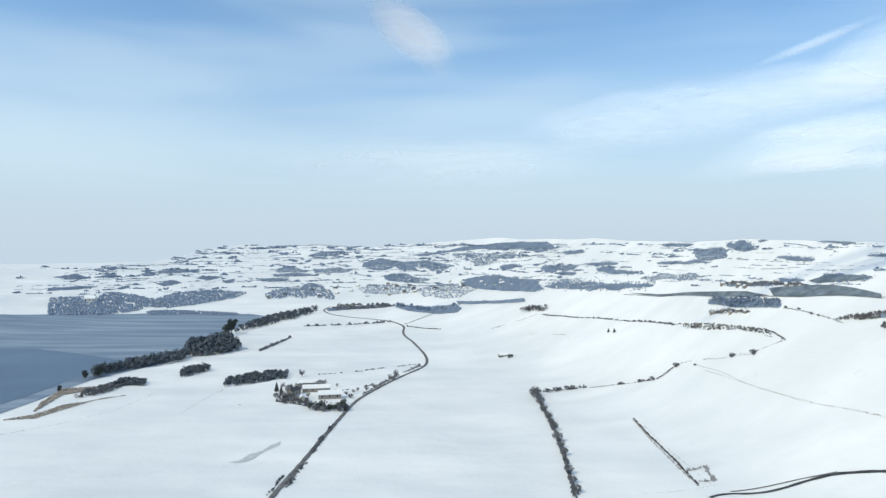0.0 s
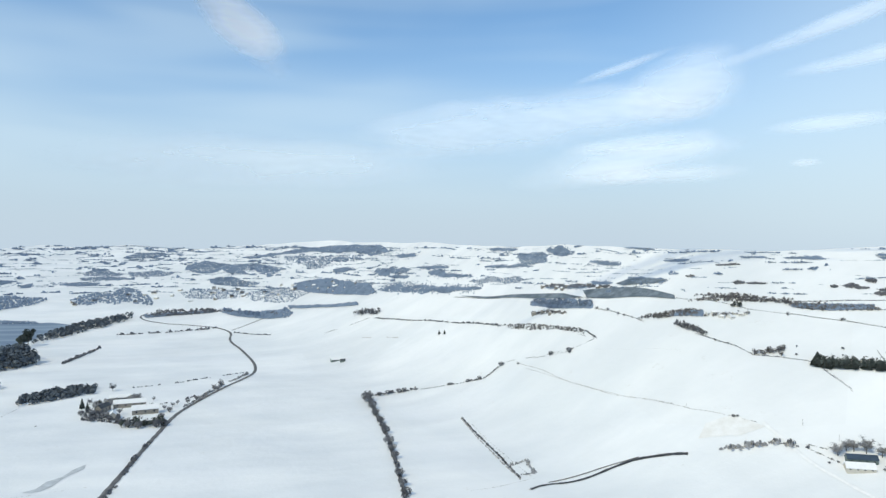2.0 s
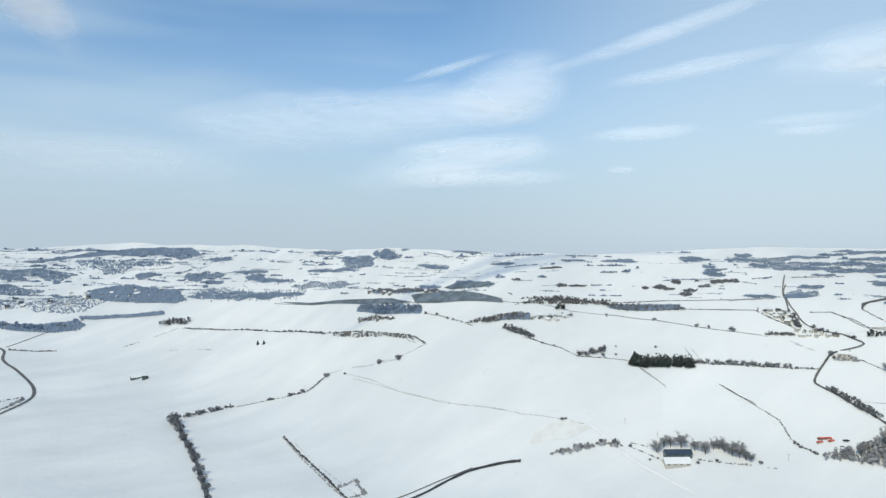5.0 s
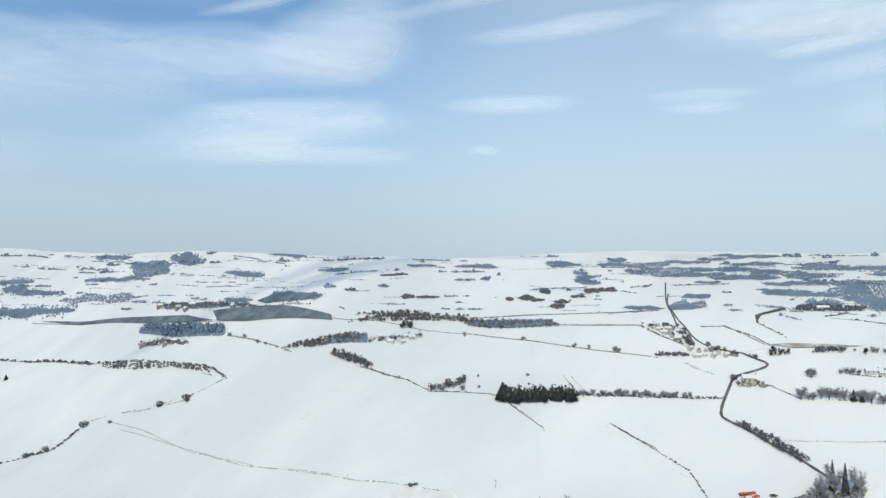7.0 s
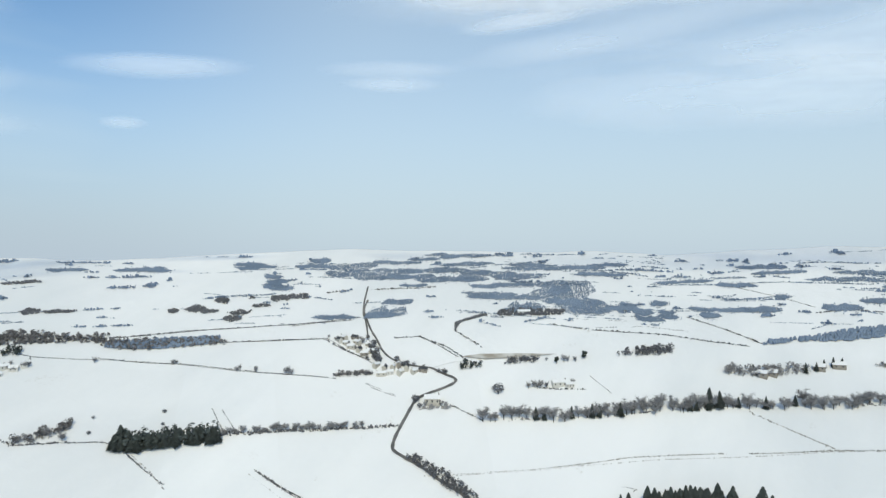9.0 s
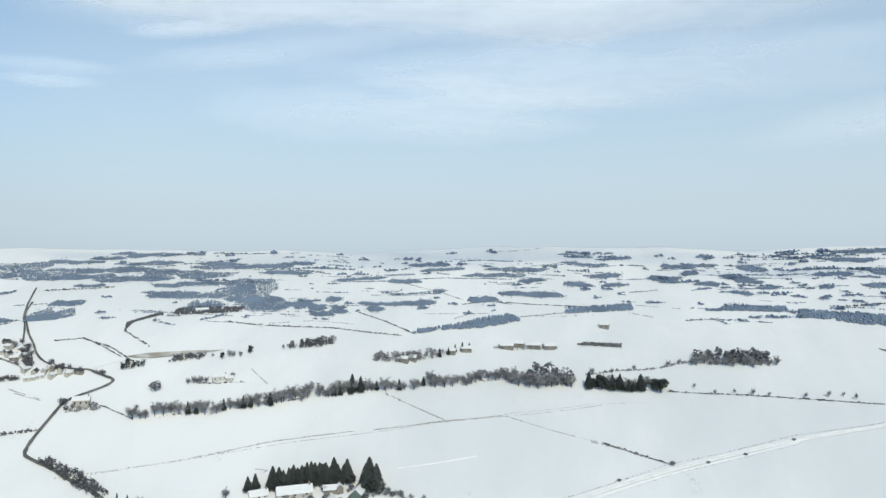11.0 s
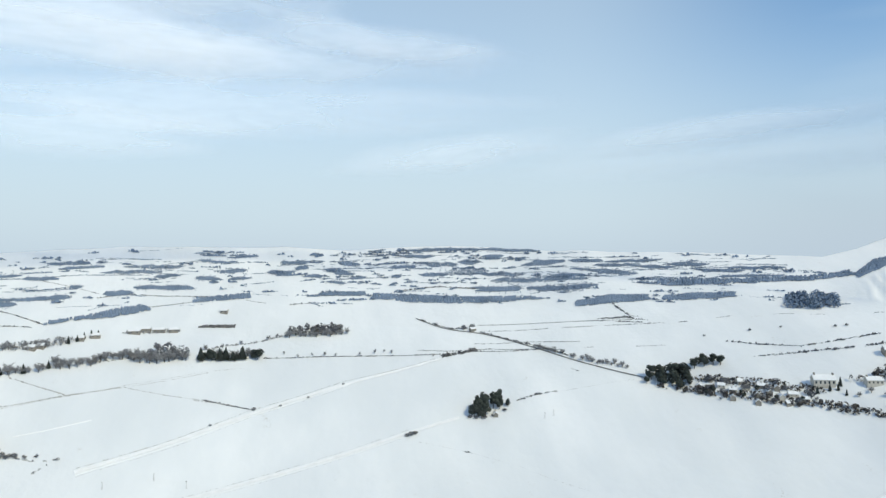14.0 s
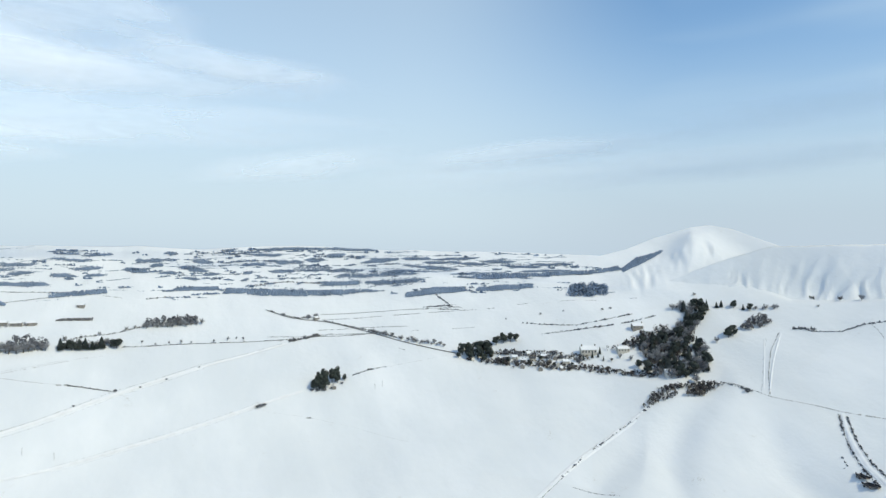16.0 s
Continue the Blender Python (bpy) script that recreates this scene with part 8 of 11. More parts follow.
woodland([(165.6, 438.4), (168.3, 441.1), (170.4, 432.9), (170.5, 422.1), (172.2, 420.6), (172.1, 409), (170.7, 400), (170.4, 397.8), (167.9, 397.7), (167.1, 407.4), (165.6, 408.6), (164.8, 416), (164.2, 428.4), (165.3, 436)], 0.95, HAZEBLUE, "distant dark woodland on snowy hillside", 1.0, 246)
woodland([(175.9, 413.8), (178.4, 414.4), (177.8, 405), (180.4, 406.2), (181.2, 400.9), (180, 393.3), (180, 390.7), (177.2, 390.2), (176.6, 397.4), (174.9, 399), (174.8, 407.5), (175.7, 412.5)], 0.92, HAZEBLUE, "distant dark woodland on snowy hillside", 1.0, 247)
woodland([(166, 503.3), (167.7, 499.5), (169.6, 489.3), (170.3, 483.6), (170.9, 476.2), (171.9, 465.6), (172.2, 457.4), (172, 456.2), (169.8, 462.2), (169.5, 470), (168.2, 480.4), (168.2, 484.7), (166.2, 493), (166, 502)], 1.09, HAZEBLUE, "distant dark woodland on snowy hillside", 1.0, 248)
woodland([(174.4, 306.6), (176.3, 307.1), (176.9, 302.7), (178.7, 298.9), (178.5, 294.3), (180.3, 289.2), (181.5, 286.4), (182.1, 281.3), (181.8, 280.9), (179, 282.2), (178.4, 284.7), (175.6, 289.7), (175.8, 293.2), (174.2, 298.3), (173.8, 304.1), (174, 307.1)], 0.71, HAZEBLUE, "distant dark woodland on snowy hillside", 1.0, 249)
woodland([(167, 445.5), (170.6, 445.5), (170.5, 433), (173, 430.6), (173.7, 422.7), (174.2, 417.6), (173, 403.1), (172.4, 403.3), (170.5, 405.6), (169.3, 410.8), (169.1, 421.5), (167.6, 424.5), (166.8, 436.4), (166.3, 446.2)], 0.9, HAZEBLUE, "distant dark woodland on snowy hillside", 1.0, 255)
woodland([(176, 407.7), (177.5, 402.8), (178.5, 402.6), (178.2, 394.5), (180.1, 391.5), (179.4, 383.7), (179.2, 382.1), (176.9, 382.1), (174.7, 386.7), (174.7, 391.8), (174.3, 396.7), (175.7, 405.8)], 0.84, HAZEBLUE, "distant dark woodland on snowy hillside", 1.0, 256)
woodland([(176.9, 352.3), (178.4, 348.1), (179, 345.2), (179.9, 340.6), (180.6, 336), (181.5, 329.6), (181.3, 324), (181.1, 324.2), (180.2, 325.5), (178.7, 334), (178.3, 335.7), (177.3, 343.3), (177.4, 344.7), (176.5, 353.1)], 0.75, HAZEBLUE, "distant dark woodland on snowy hillside", 1.0, 257)
woodland([(155.2, 367.4), (156.8, 362.1), (159.2, 358.8), (159.7, 355), (161.2, 349.2), (163.4, 341.8), (163.7, 337.6), (164.9, 327), (164.4, 328.1), (162.1, 334.4), (161.5, 337.7), (159.3, 345.9), (158.4, 350.4), (157.8, 353.5), (155.6, 360.7), (155.3, 365.8)], 0.8, HAZEBLUE, "distant dark woodland on snowy hillside", 1.0, 258)
woodland([(166.7, 333), (168.1, 330.4), (168.5, 324.9), (169.4, 321.3), (169.9, 318.7), (170.3, 313), (170, 313.5), (168.5, 315.9), (168.3, 319.1), (167.3, 323.7), (166.4, 327.1), (166.7, 332.4)], 0.76, HAZEBLUE, "distant dark woodland on snowy hillside", 1.0, 259)
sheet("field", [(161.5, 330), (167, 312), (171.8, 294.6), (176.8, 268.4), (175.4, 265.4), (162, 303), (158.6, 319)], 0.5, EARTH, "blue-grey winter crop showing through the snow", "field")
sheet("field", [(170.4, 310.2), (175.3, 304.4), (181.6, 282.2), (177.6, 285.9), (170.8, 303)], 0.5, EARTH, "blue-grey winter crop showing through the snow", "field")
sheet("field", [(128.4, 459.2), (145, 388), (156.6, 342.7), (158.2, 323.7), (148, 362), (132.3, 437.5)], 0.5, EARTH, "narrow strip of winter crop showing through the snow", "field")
woodland([(172.1, 308.7), (180.1, 282.5), (181, 286.5), (176.9, 303.2)], 0.55, HAZEBLUE, "far plantation on a rise", 1.0, 260)
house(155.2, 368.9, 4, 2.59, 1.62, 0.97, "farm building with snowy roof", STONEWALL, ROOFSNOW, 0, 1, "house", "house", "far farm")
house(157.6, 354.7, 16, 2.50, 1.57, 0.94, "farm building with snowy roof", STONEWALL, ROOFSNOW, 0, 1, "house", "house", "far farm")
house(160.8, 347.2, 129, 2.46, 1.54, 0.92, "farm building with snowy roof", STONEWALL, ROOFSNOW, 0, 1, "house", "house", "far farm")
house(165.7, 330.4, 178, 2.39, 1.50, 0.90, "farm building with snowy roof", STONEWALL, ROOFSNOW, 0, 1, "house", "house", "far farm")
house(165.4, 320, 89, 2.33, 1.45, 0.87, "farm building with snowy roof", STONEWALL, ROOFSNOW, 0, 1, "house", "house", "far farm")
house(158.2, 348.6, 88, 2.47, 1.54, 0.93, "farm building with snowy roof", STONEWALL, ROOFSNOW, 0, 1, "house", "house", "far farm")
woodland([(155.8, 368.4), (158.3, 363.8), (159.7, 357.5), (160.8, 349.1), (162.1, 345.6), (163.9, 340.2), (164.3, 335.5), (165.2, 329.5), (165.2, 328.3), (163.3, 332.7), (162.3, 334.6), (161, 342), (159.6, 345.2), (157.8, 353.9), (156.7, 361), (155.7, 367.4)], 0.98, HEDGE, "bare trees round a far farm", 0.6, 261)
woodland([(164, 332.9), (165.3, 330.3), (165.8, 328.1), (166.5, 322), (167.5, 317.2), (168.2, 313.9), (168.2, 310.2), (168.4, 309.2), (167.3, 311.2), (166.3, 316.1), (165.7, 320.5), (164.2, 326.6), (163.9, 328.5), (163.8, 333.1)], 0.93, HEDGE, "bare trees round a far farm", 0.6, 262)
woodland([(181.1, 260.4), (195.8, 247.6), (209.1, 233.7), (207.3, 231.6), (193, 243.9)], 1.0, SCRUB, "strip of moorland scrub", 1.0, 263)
woodland([(205.9, 229.9), (214.7, 219.4), (225.6, 209.8), (227.2, 211.3), (215.6, 223.6)], 1.48, HAZEBLUE, "dark wood along the moor", 1.0, 264)
woodland([(144, 360.9), (148.3, 332.5), (154.8, 307.2), (157.5, 309.9), (151.9, 341.2), (147.1, 360.6)], 2.36, HAZEBLUE, "dark wood beside a hamlet", 1.0, 265)
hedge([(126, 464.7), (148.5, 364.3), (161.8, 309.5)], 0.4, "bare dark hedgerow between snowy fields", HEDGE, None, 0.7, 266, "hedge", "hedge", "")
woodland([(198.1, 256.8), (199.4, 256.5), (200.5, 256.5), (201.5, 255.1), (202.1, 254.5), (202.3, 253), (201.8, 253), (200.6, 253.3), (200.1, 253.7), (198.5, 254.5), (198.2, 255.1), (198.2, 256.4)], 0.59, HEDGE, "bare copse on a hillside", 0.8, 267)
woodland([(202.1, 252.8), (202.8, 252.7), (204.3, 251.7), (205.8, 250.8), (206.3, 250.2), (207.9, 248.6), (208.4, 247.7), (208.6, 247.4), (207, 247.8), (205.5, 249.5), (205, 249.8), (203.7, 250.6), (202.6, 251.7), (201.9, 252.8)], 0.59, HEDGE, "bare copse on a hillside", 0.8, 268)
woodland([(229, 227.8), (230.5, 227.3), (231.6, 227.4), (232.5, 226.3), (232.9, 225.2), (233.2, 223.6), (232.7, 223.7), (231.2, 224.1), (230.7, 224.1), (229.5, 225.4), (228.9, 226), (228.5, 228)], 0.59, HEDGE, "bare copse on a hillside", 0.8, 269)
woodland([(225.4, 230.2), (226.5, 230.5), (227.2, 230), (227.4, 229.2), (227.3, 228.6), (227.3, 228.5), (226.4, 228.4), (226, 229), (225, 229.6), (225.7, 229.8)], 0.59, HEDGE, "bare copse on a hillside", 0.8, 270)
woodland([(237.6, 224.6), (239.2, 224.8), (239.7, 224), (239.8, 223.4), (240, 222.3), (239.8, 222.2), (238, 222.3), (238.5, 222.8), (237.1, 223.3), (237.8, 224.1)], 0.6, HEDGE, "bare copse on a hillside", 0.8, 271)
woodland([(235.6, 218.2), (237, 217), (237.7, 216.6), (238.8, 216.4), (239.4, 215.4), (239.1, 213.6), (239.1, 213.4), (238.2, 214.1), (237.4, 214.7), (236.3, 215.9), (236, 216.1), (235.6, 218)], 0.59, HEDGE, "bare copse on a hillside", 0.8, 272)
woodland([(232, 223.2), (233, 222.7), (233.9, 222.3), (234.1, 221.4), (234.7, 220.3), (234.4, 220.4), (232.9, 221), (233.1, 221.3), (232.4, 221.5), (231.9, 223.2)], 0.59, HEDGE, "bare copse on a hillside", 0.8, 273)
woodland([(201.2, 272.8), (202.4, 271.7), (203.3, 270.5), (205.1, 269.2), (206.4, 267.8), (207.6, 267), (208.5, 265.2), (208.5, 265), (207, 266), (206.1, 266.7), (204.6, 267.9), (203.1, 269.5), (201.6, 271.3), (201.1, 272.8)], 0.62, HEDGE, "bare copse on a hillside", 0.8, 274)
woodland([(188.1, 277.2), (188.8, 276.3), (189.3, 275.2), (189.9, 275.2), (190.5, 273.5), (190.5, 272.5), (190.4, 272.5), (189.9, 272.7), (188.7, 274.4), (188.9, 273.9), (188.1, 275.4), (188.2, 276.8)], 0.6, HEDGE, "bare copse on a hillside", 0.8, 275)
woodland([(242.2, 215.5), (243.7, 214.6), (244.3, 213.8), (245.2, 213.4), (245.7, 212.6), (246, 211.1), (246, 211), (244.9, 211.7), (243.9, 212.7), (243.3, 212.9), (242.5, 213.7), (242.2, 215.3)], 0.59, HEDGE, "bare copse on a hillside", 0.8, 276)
woodland([(252.1, 220.7), (253.2, 220.1), (253.7, 219.8), (254.3, 218.7), (255.4, 218.3), (255.6, 216.6), (255.7, 216.2), (254.2, 216.9), (253.4, 218.3), (252.7, 218.8), (252.3, 219.4), (251.7, 221)], 0.46, HAZEBLUE, "distant dark woodland on snowy hillside", 1.0, 277)
woodland([(251.4, 218.1), (253.3, 217.8), (254.3, 216.7), (254.4, 215.8), (255.3, 214.1), (256.6, 212.9), (256.2, 211.8), (256, 211.6), (255.1, 212), (253.8, 213.1), (252.7, 214.6), (253, 214.9), (251.9, 216.2), (251.6, 217.7)], 0.46, HAZEBLUE, "distant dark woodland on snowy hillside", 1.0, 278)
woodland([(260.5, 186.9), (262.2, 186.6), (264.1, 185.4), (266.5, 184.3), (265, 182), (267, 180.6), (269.3, 178.9), (267.1, 176.8), (266.6, 176.8), (266.2, 176.6), (263.9, 178.6), (262.9, 180.5), (262.6, 181.7), (261.1, 184), (259.8, 185.1), (260.4, 186.5)], 0.45, HAZEBLUE, "distant dark woodland on snowy hillside", 1.0, 279)
woodland([(266.8, 185.8), (269.4, 185.2), (270.1, 184.2), (270.1, 183), (271.3, 181.6), (273, 179.8), (273, 178.3), (272.9, 178.1), (271.2, 178.4), (269.3, 180), (268.3, 182.1), (267.8, 183), (267.3, 183.7), (266.4, 185.9)], 0.45, HAZEBLUE, "distant dark woodland on snowy hillside", 1.0, 280)
woodland([(255.8, 233), (256.9, 231.5), (258.7, 229.7), (259.4, 229.1), (260.4, 227.1), (261, 226), (262.1, 224.1), (262, 224.1), (260.4, 224.8), (259.5, 226), (258.3, 227.4), (257.7, 229.3), (256.2, 230.8), (255.4, 233.2)], 0.48, HAZEBLUE, "distant dark woodland on snowy hillside", 1.0, 281)
woodland([(270.6, 218.1), (272.8, 217.8), (273.6, 216.2), (275.1, 215.9), (275.5, 214.5), (275.7, 213.2), (275.7, 212.8), (273.1, 213.1), (272.4, 214.5), (271.7, 215), (270.8, 216.1), (270.8, 217.6)], 0.49, HAZEBLUE, "distant dark woodland on snowy hillside", 1.0, 282)
woodland([(190.5, 337.4), (191.5, 334.3), (192.9, 329.9), (192.8, 326.6), (193.5, 323.2), (194.3, 320.4), (194.7, 317.4), (195.1, 314.1), (195.2, 313.2), (193.6, 316.7), (193.1, 317.6), (192.5, 322.2), (192.1, 324.6), (191.6, 328), (190.7, 332.8), (190.4, 337.5)], 0.52, HAZEBLUE, "distant dark woodland on snowy hillside", 1.0, 283)
woodland([(191.2, 299.9), (193, 297.4), (193.7, 296), (195.1, 293.4), (196, 291.9), (196.6, 289.3), (197.4, 287.3), (197.3, 286.9), (195.4, 288.1), (194.4, 289.7), (193.6, 291.6), (192.3, 294.7), (191.8, 296.4), (191.1, 299.6)], 0.48, HAZEBLUE, "distant dark woodland on snowy hillside", 1.0, 284)
woodland([(212.6, 270.6), (214.5, 269.6), (215.4, 268.4), (216.9, 267.3), (218.6, 266), (220.1, 264.5), (221.1, 262.7), (221.2, 262.4), (218.9, 263.7), (217.9, 264.7), (216.7, 266.2), (215, 267.1), (213.3, 268.6), (212.5, 270.6)], 0.47, HAZEBLUE, "distant dark woodland on snowy hillside", 1.0, 285)
woodland([(226.9, 258.1), (228.3, 257.7), (231.2, 255.6), (232.3, 254.4), (234.3, 253.7), (235.4, 251.8), (237.6, 251.4), (238.4, 249.2), (238.6, 248.8), (236.7, 249.8), (234.2, 250.5), (232.8, 252.1), (231.6, 253), (230.2, 254.1), (227.1, 257), (226.4, 258.3)], 0.48, HAZEBLUE, "distant dark woodland on snowy hillside", 1.0, 286)
woodland([(277.2, 186.1), (278.9, 185.2), (279, 183.7), (279.8, 182.8), (281.1, 181.1), (282, 180), (282.2, 178.8), (282.1, 178.6), (280.7, 179.8), (279.9, 180.3), (278.7, 182.9), (277.9, 183.6), (277.8, 184.1), (276.9, 186.2)], 0.47, HAZEBLUE, "distant dark woodland on snowy hillside", 1.0, 287)
woodland([(253.7, 235.3), (255.4, 235.6), (256.6, 233.6), (257.8, 233.2), (259, 231), (259.9, 229.8), (260.6, 228), (260.7, 227.7), (259.1, 228.8), (258, 229.5), (256.7, 231.5), (255.5, 232.6), (254.3, 234), (253.5, 235.3)], 0.48, HAZEBLUE, "distant dark woodland on snowy hillside", 1.0, 288)
woodland([(271.7, 211.9), (273.3, 211.6), (274.7, 209.4), (277, 207.4), (278.1, 206), (279.6, 204.7), (281.7, 203.3), (283, 200.9), (283.4, 198.9), (283.4, 198.4), (281.4, 199.5), (278.8, 201.1), (277.8, 203.2), (275.6, 204.8), (274.6, 205.7), (272.8, 207.6), (271.1, 210.1), (271.8, 211.5)], 0.49, HAZEBLUE, "distant dark woodland on snowy hillside", 1.2, 289)
woodland([(275.7, 203.4), (278, 202.3), (280, 198.8), (281.7, 197.5), (283, 196.2), (284.3, 193.5), (285.9, 192.1), (287.8, 188.4), (288.5, 186.7), (287.7, 184.3), (287.5, 183.9), (286.3, 185.5), (284.9, 187.2), (282.8, 189.8), (281.2, 191.6), (280, 193.7), (278.9, 195.8), (277.4, 196.5), (276, 200.5), (275.2, 203.6)], 0.48, HAZEBLUE, "distant dark woodland on snowy hillside", 1.2, 290)
woodland([(277.1, 195.2), (279, 193.3), (281.3, 191), (281.2, 189.8), (283.4, 187.8), (284.7, 185.4), (285.8, 184.3), (288, 181.4), (287.5, 179.3), (287.1, 179.5), (285.9, 180.4), (283.2, 183.4), (282.7, 184.4), (281, 186.8), (279.2, 188.9), (279, 189.6), (277.4, 192.6), (276.7, 195.4)], 0.48, HAZEBLUE, "distant dark woodland on snowy hillside", 1.2, 291)
woodland([(282.6, 183.2), (283.9, 181.3), (285.5, 179.1), (287.2, 177.6), (288.4, 174.4), (290.3, 172.7), (291.4, 171.5), (293.1, 169.8), (293.1, 167.2), (294, 164), (293.6, 164.2), (292.2, 166.2), (290.1, 168.5), (288.6, 170.4), (288.1, 171.8), (286.9, 173.8), (284.9, 176.3), (283.9, 178.2), (282.4, 180.7), (282.3, 183.1)], 0.48, HAZEBLUE, "distant dark woodland on snowy hillside", 1.2, 292)
woodland([(290.4, 180.7), (292.1, 178.9), (294.2, 176.7), (295.2, 174.9), (296.2, 173.1), (296.3, 171.1), (297.8, 169.1), (298.7, 166.2), (299, 164.7), (298.8, 164.6), (297.2, 165.3), (295.6, 168), (294.8, 170.2), (293.9, 171.5), (292.9, 174.1), (292.3, 175.3), (290.4, 178.1), (290.5, 180.2)], 0.49, HAZEBLUE, "distant dark woodland on snowy hillside", 1.2, 293)
woodland([(288.7, 167.1), (290.1, 166.1), (290.4, 165), (291.3, 163.5), (292.7, 161.5), (294.2, 160.3), (294.4, 159), (294.3, 156.9), (293.8, 157.2), (293, 158.3), (291.6, 159.5), (290.8, 160.6), (289.8, 163), (288.7, 164.7), (288.2, 165.7), (288.6, 166.9)], 0.48, HAZEBLUE, "distant dark woodland on snowy hillside", 1.2, 294)
woodland([(296.7, 163.1), (298, 162), (299.5, 159.9), (300.6, 157.4), (301.4, 156.6), (302.9, 154.9), (303.3, 152.7), (304.7, 150.1), (304.3, 147.6), (304.1, 147.3), (302.1, 149.3), (301, 151.3), (299.6, 153.7), (298.8, 155), (297.8, 155.7), (296.6, 159.2), (296.6, 161.3), (296.3, 163.4)], 0.49, HAZEBLUE, "distant dark woodland on snowy hillside", 1.2, 295)
woodland([(298.1, 149.2), (299.7, 147.8), (301.1, 146.2), (302.8, 144.4), (303.9, 143.1), (304.4, 140.7), (305.6, 138.3), (306, 136.8), (307, 134.9), (306.6, 133), (306.1, 133.1), (304.9, 134.3), (303.3, 135.5), (302.7, 137.6), (301.4, 139.4), (300.8, 141.7), (299.8, 143.1), (298.4, 145.1), (297.9, 147.5), (298, 149)], 0.49, HAZEBLUE, "distant dark woodland on snowy hillside", 1.2, 296)
woodland([(292.2, 149.1), (295.9, 147.9), (296.8, 146.7), (297.5, 145.1), (298.8, 143.9), (299.6, 141.6), (301.2, 140.3), (299.1, 136.4), (298.5, 136.5), (295.5, 138), (293.8, 140.1), (292.3, 141.7), (292.5, 143), (290.7, 144.8), (291, 146.5), (291.7, 148.7)], 0.47, HAZEBLUE, "distant dark woodland on snowy hillside", 1.2, 297)
woodland([(284.8, 152.2), (286.4, 151.5), (288.4, 150.6), (286.7, 148.8), (288.7, 147.5), (289.8, 146.6), (290, 143.8), (289.8, 142.1), (289.6, 141.6), (286.3, 142.9), (285.8, 145.3), (284.2, 145.8), (284.1, 148), (283.6, 148.4), (283.4, 149.8), (284.5, 151.8)], 0.46, HAZEBLUE, "distant dark woodland on snowy hillside", 1.2, 298)
woodland([(283.7, 167.4), (285.3, 165.2), (286.3, 163.1), (287.6, 162.2), (288.3, 160.2), (289.7, 158.4), (289.8, 156.3), (291.1, 153.7), (291.4, 151.3), (291.3, 151.2), (289.8, 153.2), (288.1, 155.6), (287.7, 158.1), (286.2, 159.6), (285.9, 161.1), (284.9, 162.3), (284.1, 165.1), (283.6, 167.2)], 0.47, HAZEBLUE, "distant dark woodland on snowy hillside", 1.2, 299)
woodland([(308.6, 140.6), (309.7, 138.4), (310.9, 136.7), (312.1, 135), (312.4, 132.8), (313.1, 131.7), (313.8, 129.6), (314.4, 127.6), (315.4, 125.9), (315.7, 123.9), (315.5, 124), (314.2, 125.7), (313.3, 126.9), (312.2, 129), (311.7, 131.7), (311.1, 132), (310.7, 134.1), (309.5, 135.8), (308.9, 138.1), (308.3, 140.9)], 0.5, HAZEBLUE, "distant dark woodland on snowy hillside", 1.2, 300)
woodland([(311.4, 145), (312.7, 143.2), (312.7, 142.2), (313.7, 140.6), (314.4, 138.9), (315.1, 137.6), (315.3, 135.7), (315.2, 134.9), (315.1, 134.6), (314.6, 134.9), (313.3, 136.8), (312.8, 138.5), (311.8, 140.4), (311.5, 141.7), (311.7, 142.5), (311, 145.3)], 0.51, HAZEBLUE, "distant dark woodland on snowy hillside", 1.2, 301)
woodland([(315.9, 136.9), (317.4, 134.6), (317.9, 133), (318.8, 132.3), (319.9, 129.8), (320.5, 128.4), (320.9, 127), (321.2, 125.5), (321.3, 125.1), (320, 126.3), (319, 127.6), (318.3, 129.5), (317.5, 131.6), (316.9, 133), (316.3, 134.1), (315.6, 137.3)], 0.51, HAZEBLUE, "distant dark woodland on snowy hillside", 1.2, 302)
woodland([(305, 160.9), (306, 159.6), (307.3, 157.7), (307.5, 157), (308.9, 154.6), (309.6, 152.8), (310.2, 151.5), (310.3, 149.6), (311.5, 146.6), (311.5, 146.1), (309.3, 149.6), (308.4, 151), (307.9, 152.4), (307.1, 154.2), (305.9, 155.9), (305.8, 157.4), (305, 159.3), (304.6, 161.3)], 0.5, HAZEBLUE, "distant dark woodland on snowy hillside", 1.2, 303)
woodland([(296.9, 189.3), (299.4, 186.9), (301.3, 184.3), (301.6, 181.6), (302.3, 179.2), (303.7, 177.6), (305.1, 174.8), (305.2, 173.1), (306.6, 170.8), (307.2, 167.6), (307.3, 167.1), (305.2, 170.5), (303.6, 172.8), (303.1, 173.7), (302.1, 177.1), (300.9, 178.7), (299.8, 181.2), (299.4, 183.3), (298.4, 186), (296.8, 189.1)], 0.51, HAZEBLUE, "distant dark woodland on snowy hillside", 1.2, 304)
woodland([(291.6, 143.5), (292.5, 142.1), (294.5, 140.6), (294.9, 139.2), (295.4, 137.2), (296.4, 136.2), (297.1, 134.1), (296.5, 133.1), (296.2, 133.1), (295.2, 133.3), (294.4, 135.9), (293.5, 136.7), (293, 138), (292.5, 139.9), (291.2, 141.2), (291.6, 143)], 0.47, HAZEBLUE, "distant dark woodland on snowy hillside", 1.2, 305)
hedge([(249.5, 214.2), (258.5, 204.8), (267.3, 197.4), (282.3, 176.3)], 0.62, "line of bare trees on a ridge", SCRUB, None, 0.7, 306, "hedge", "hedge", "")
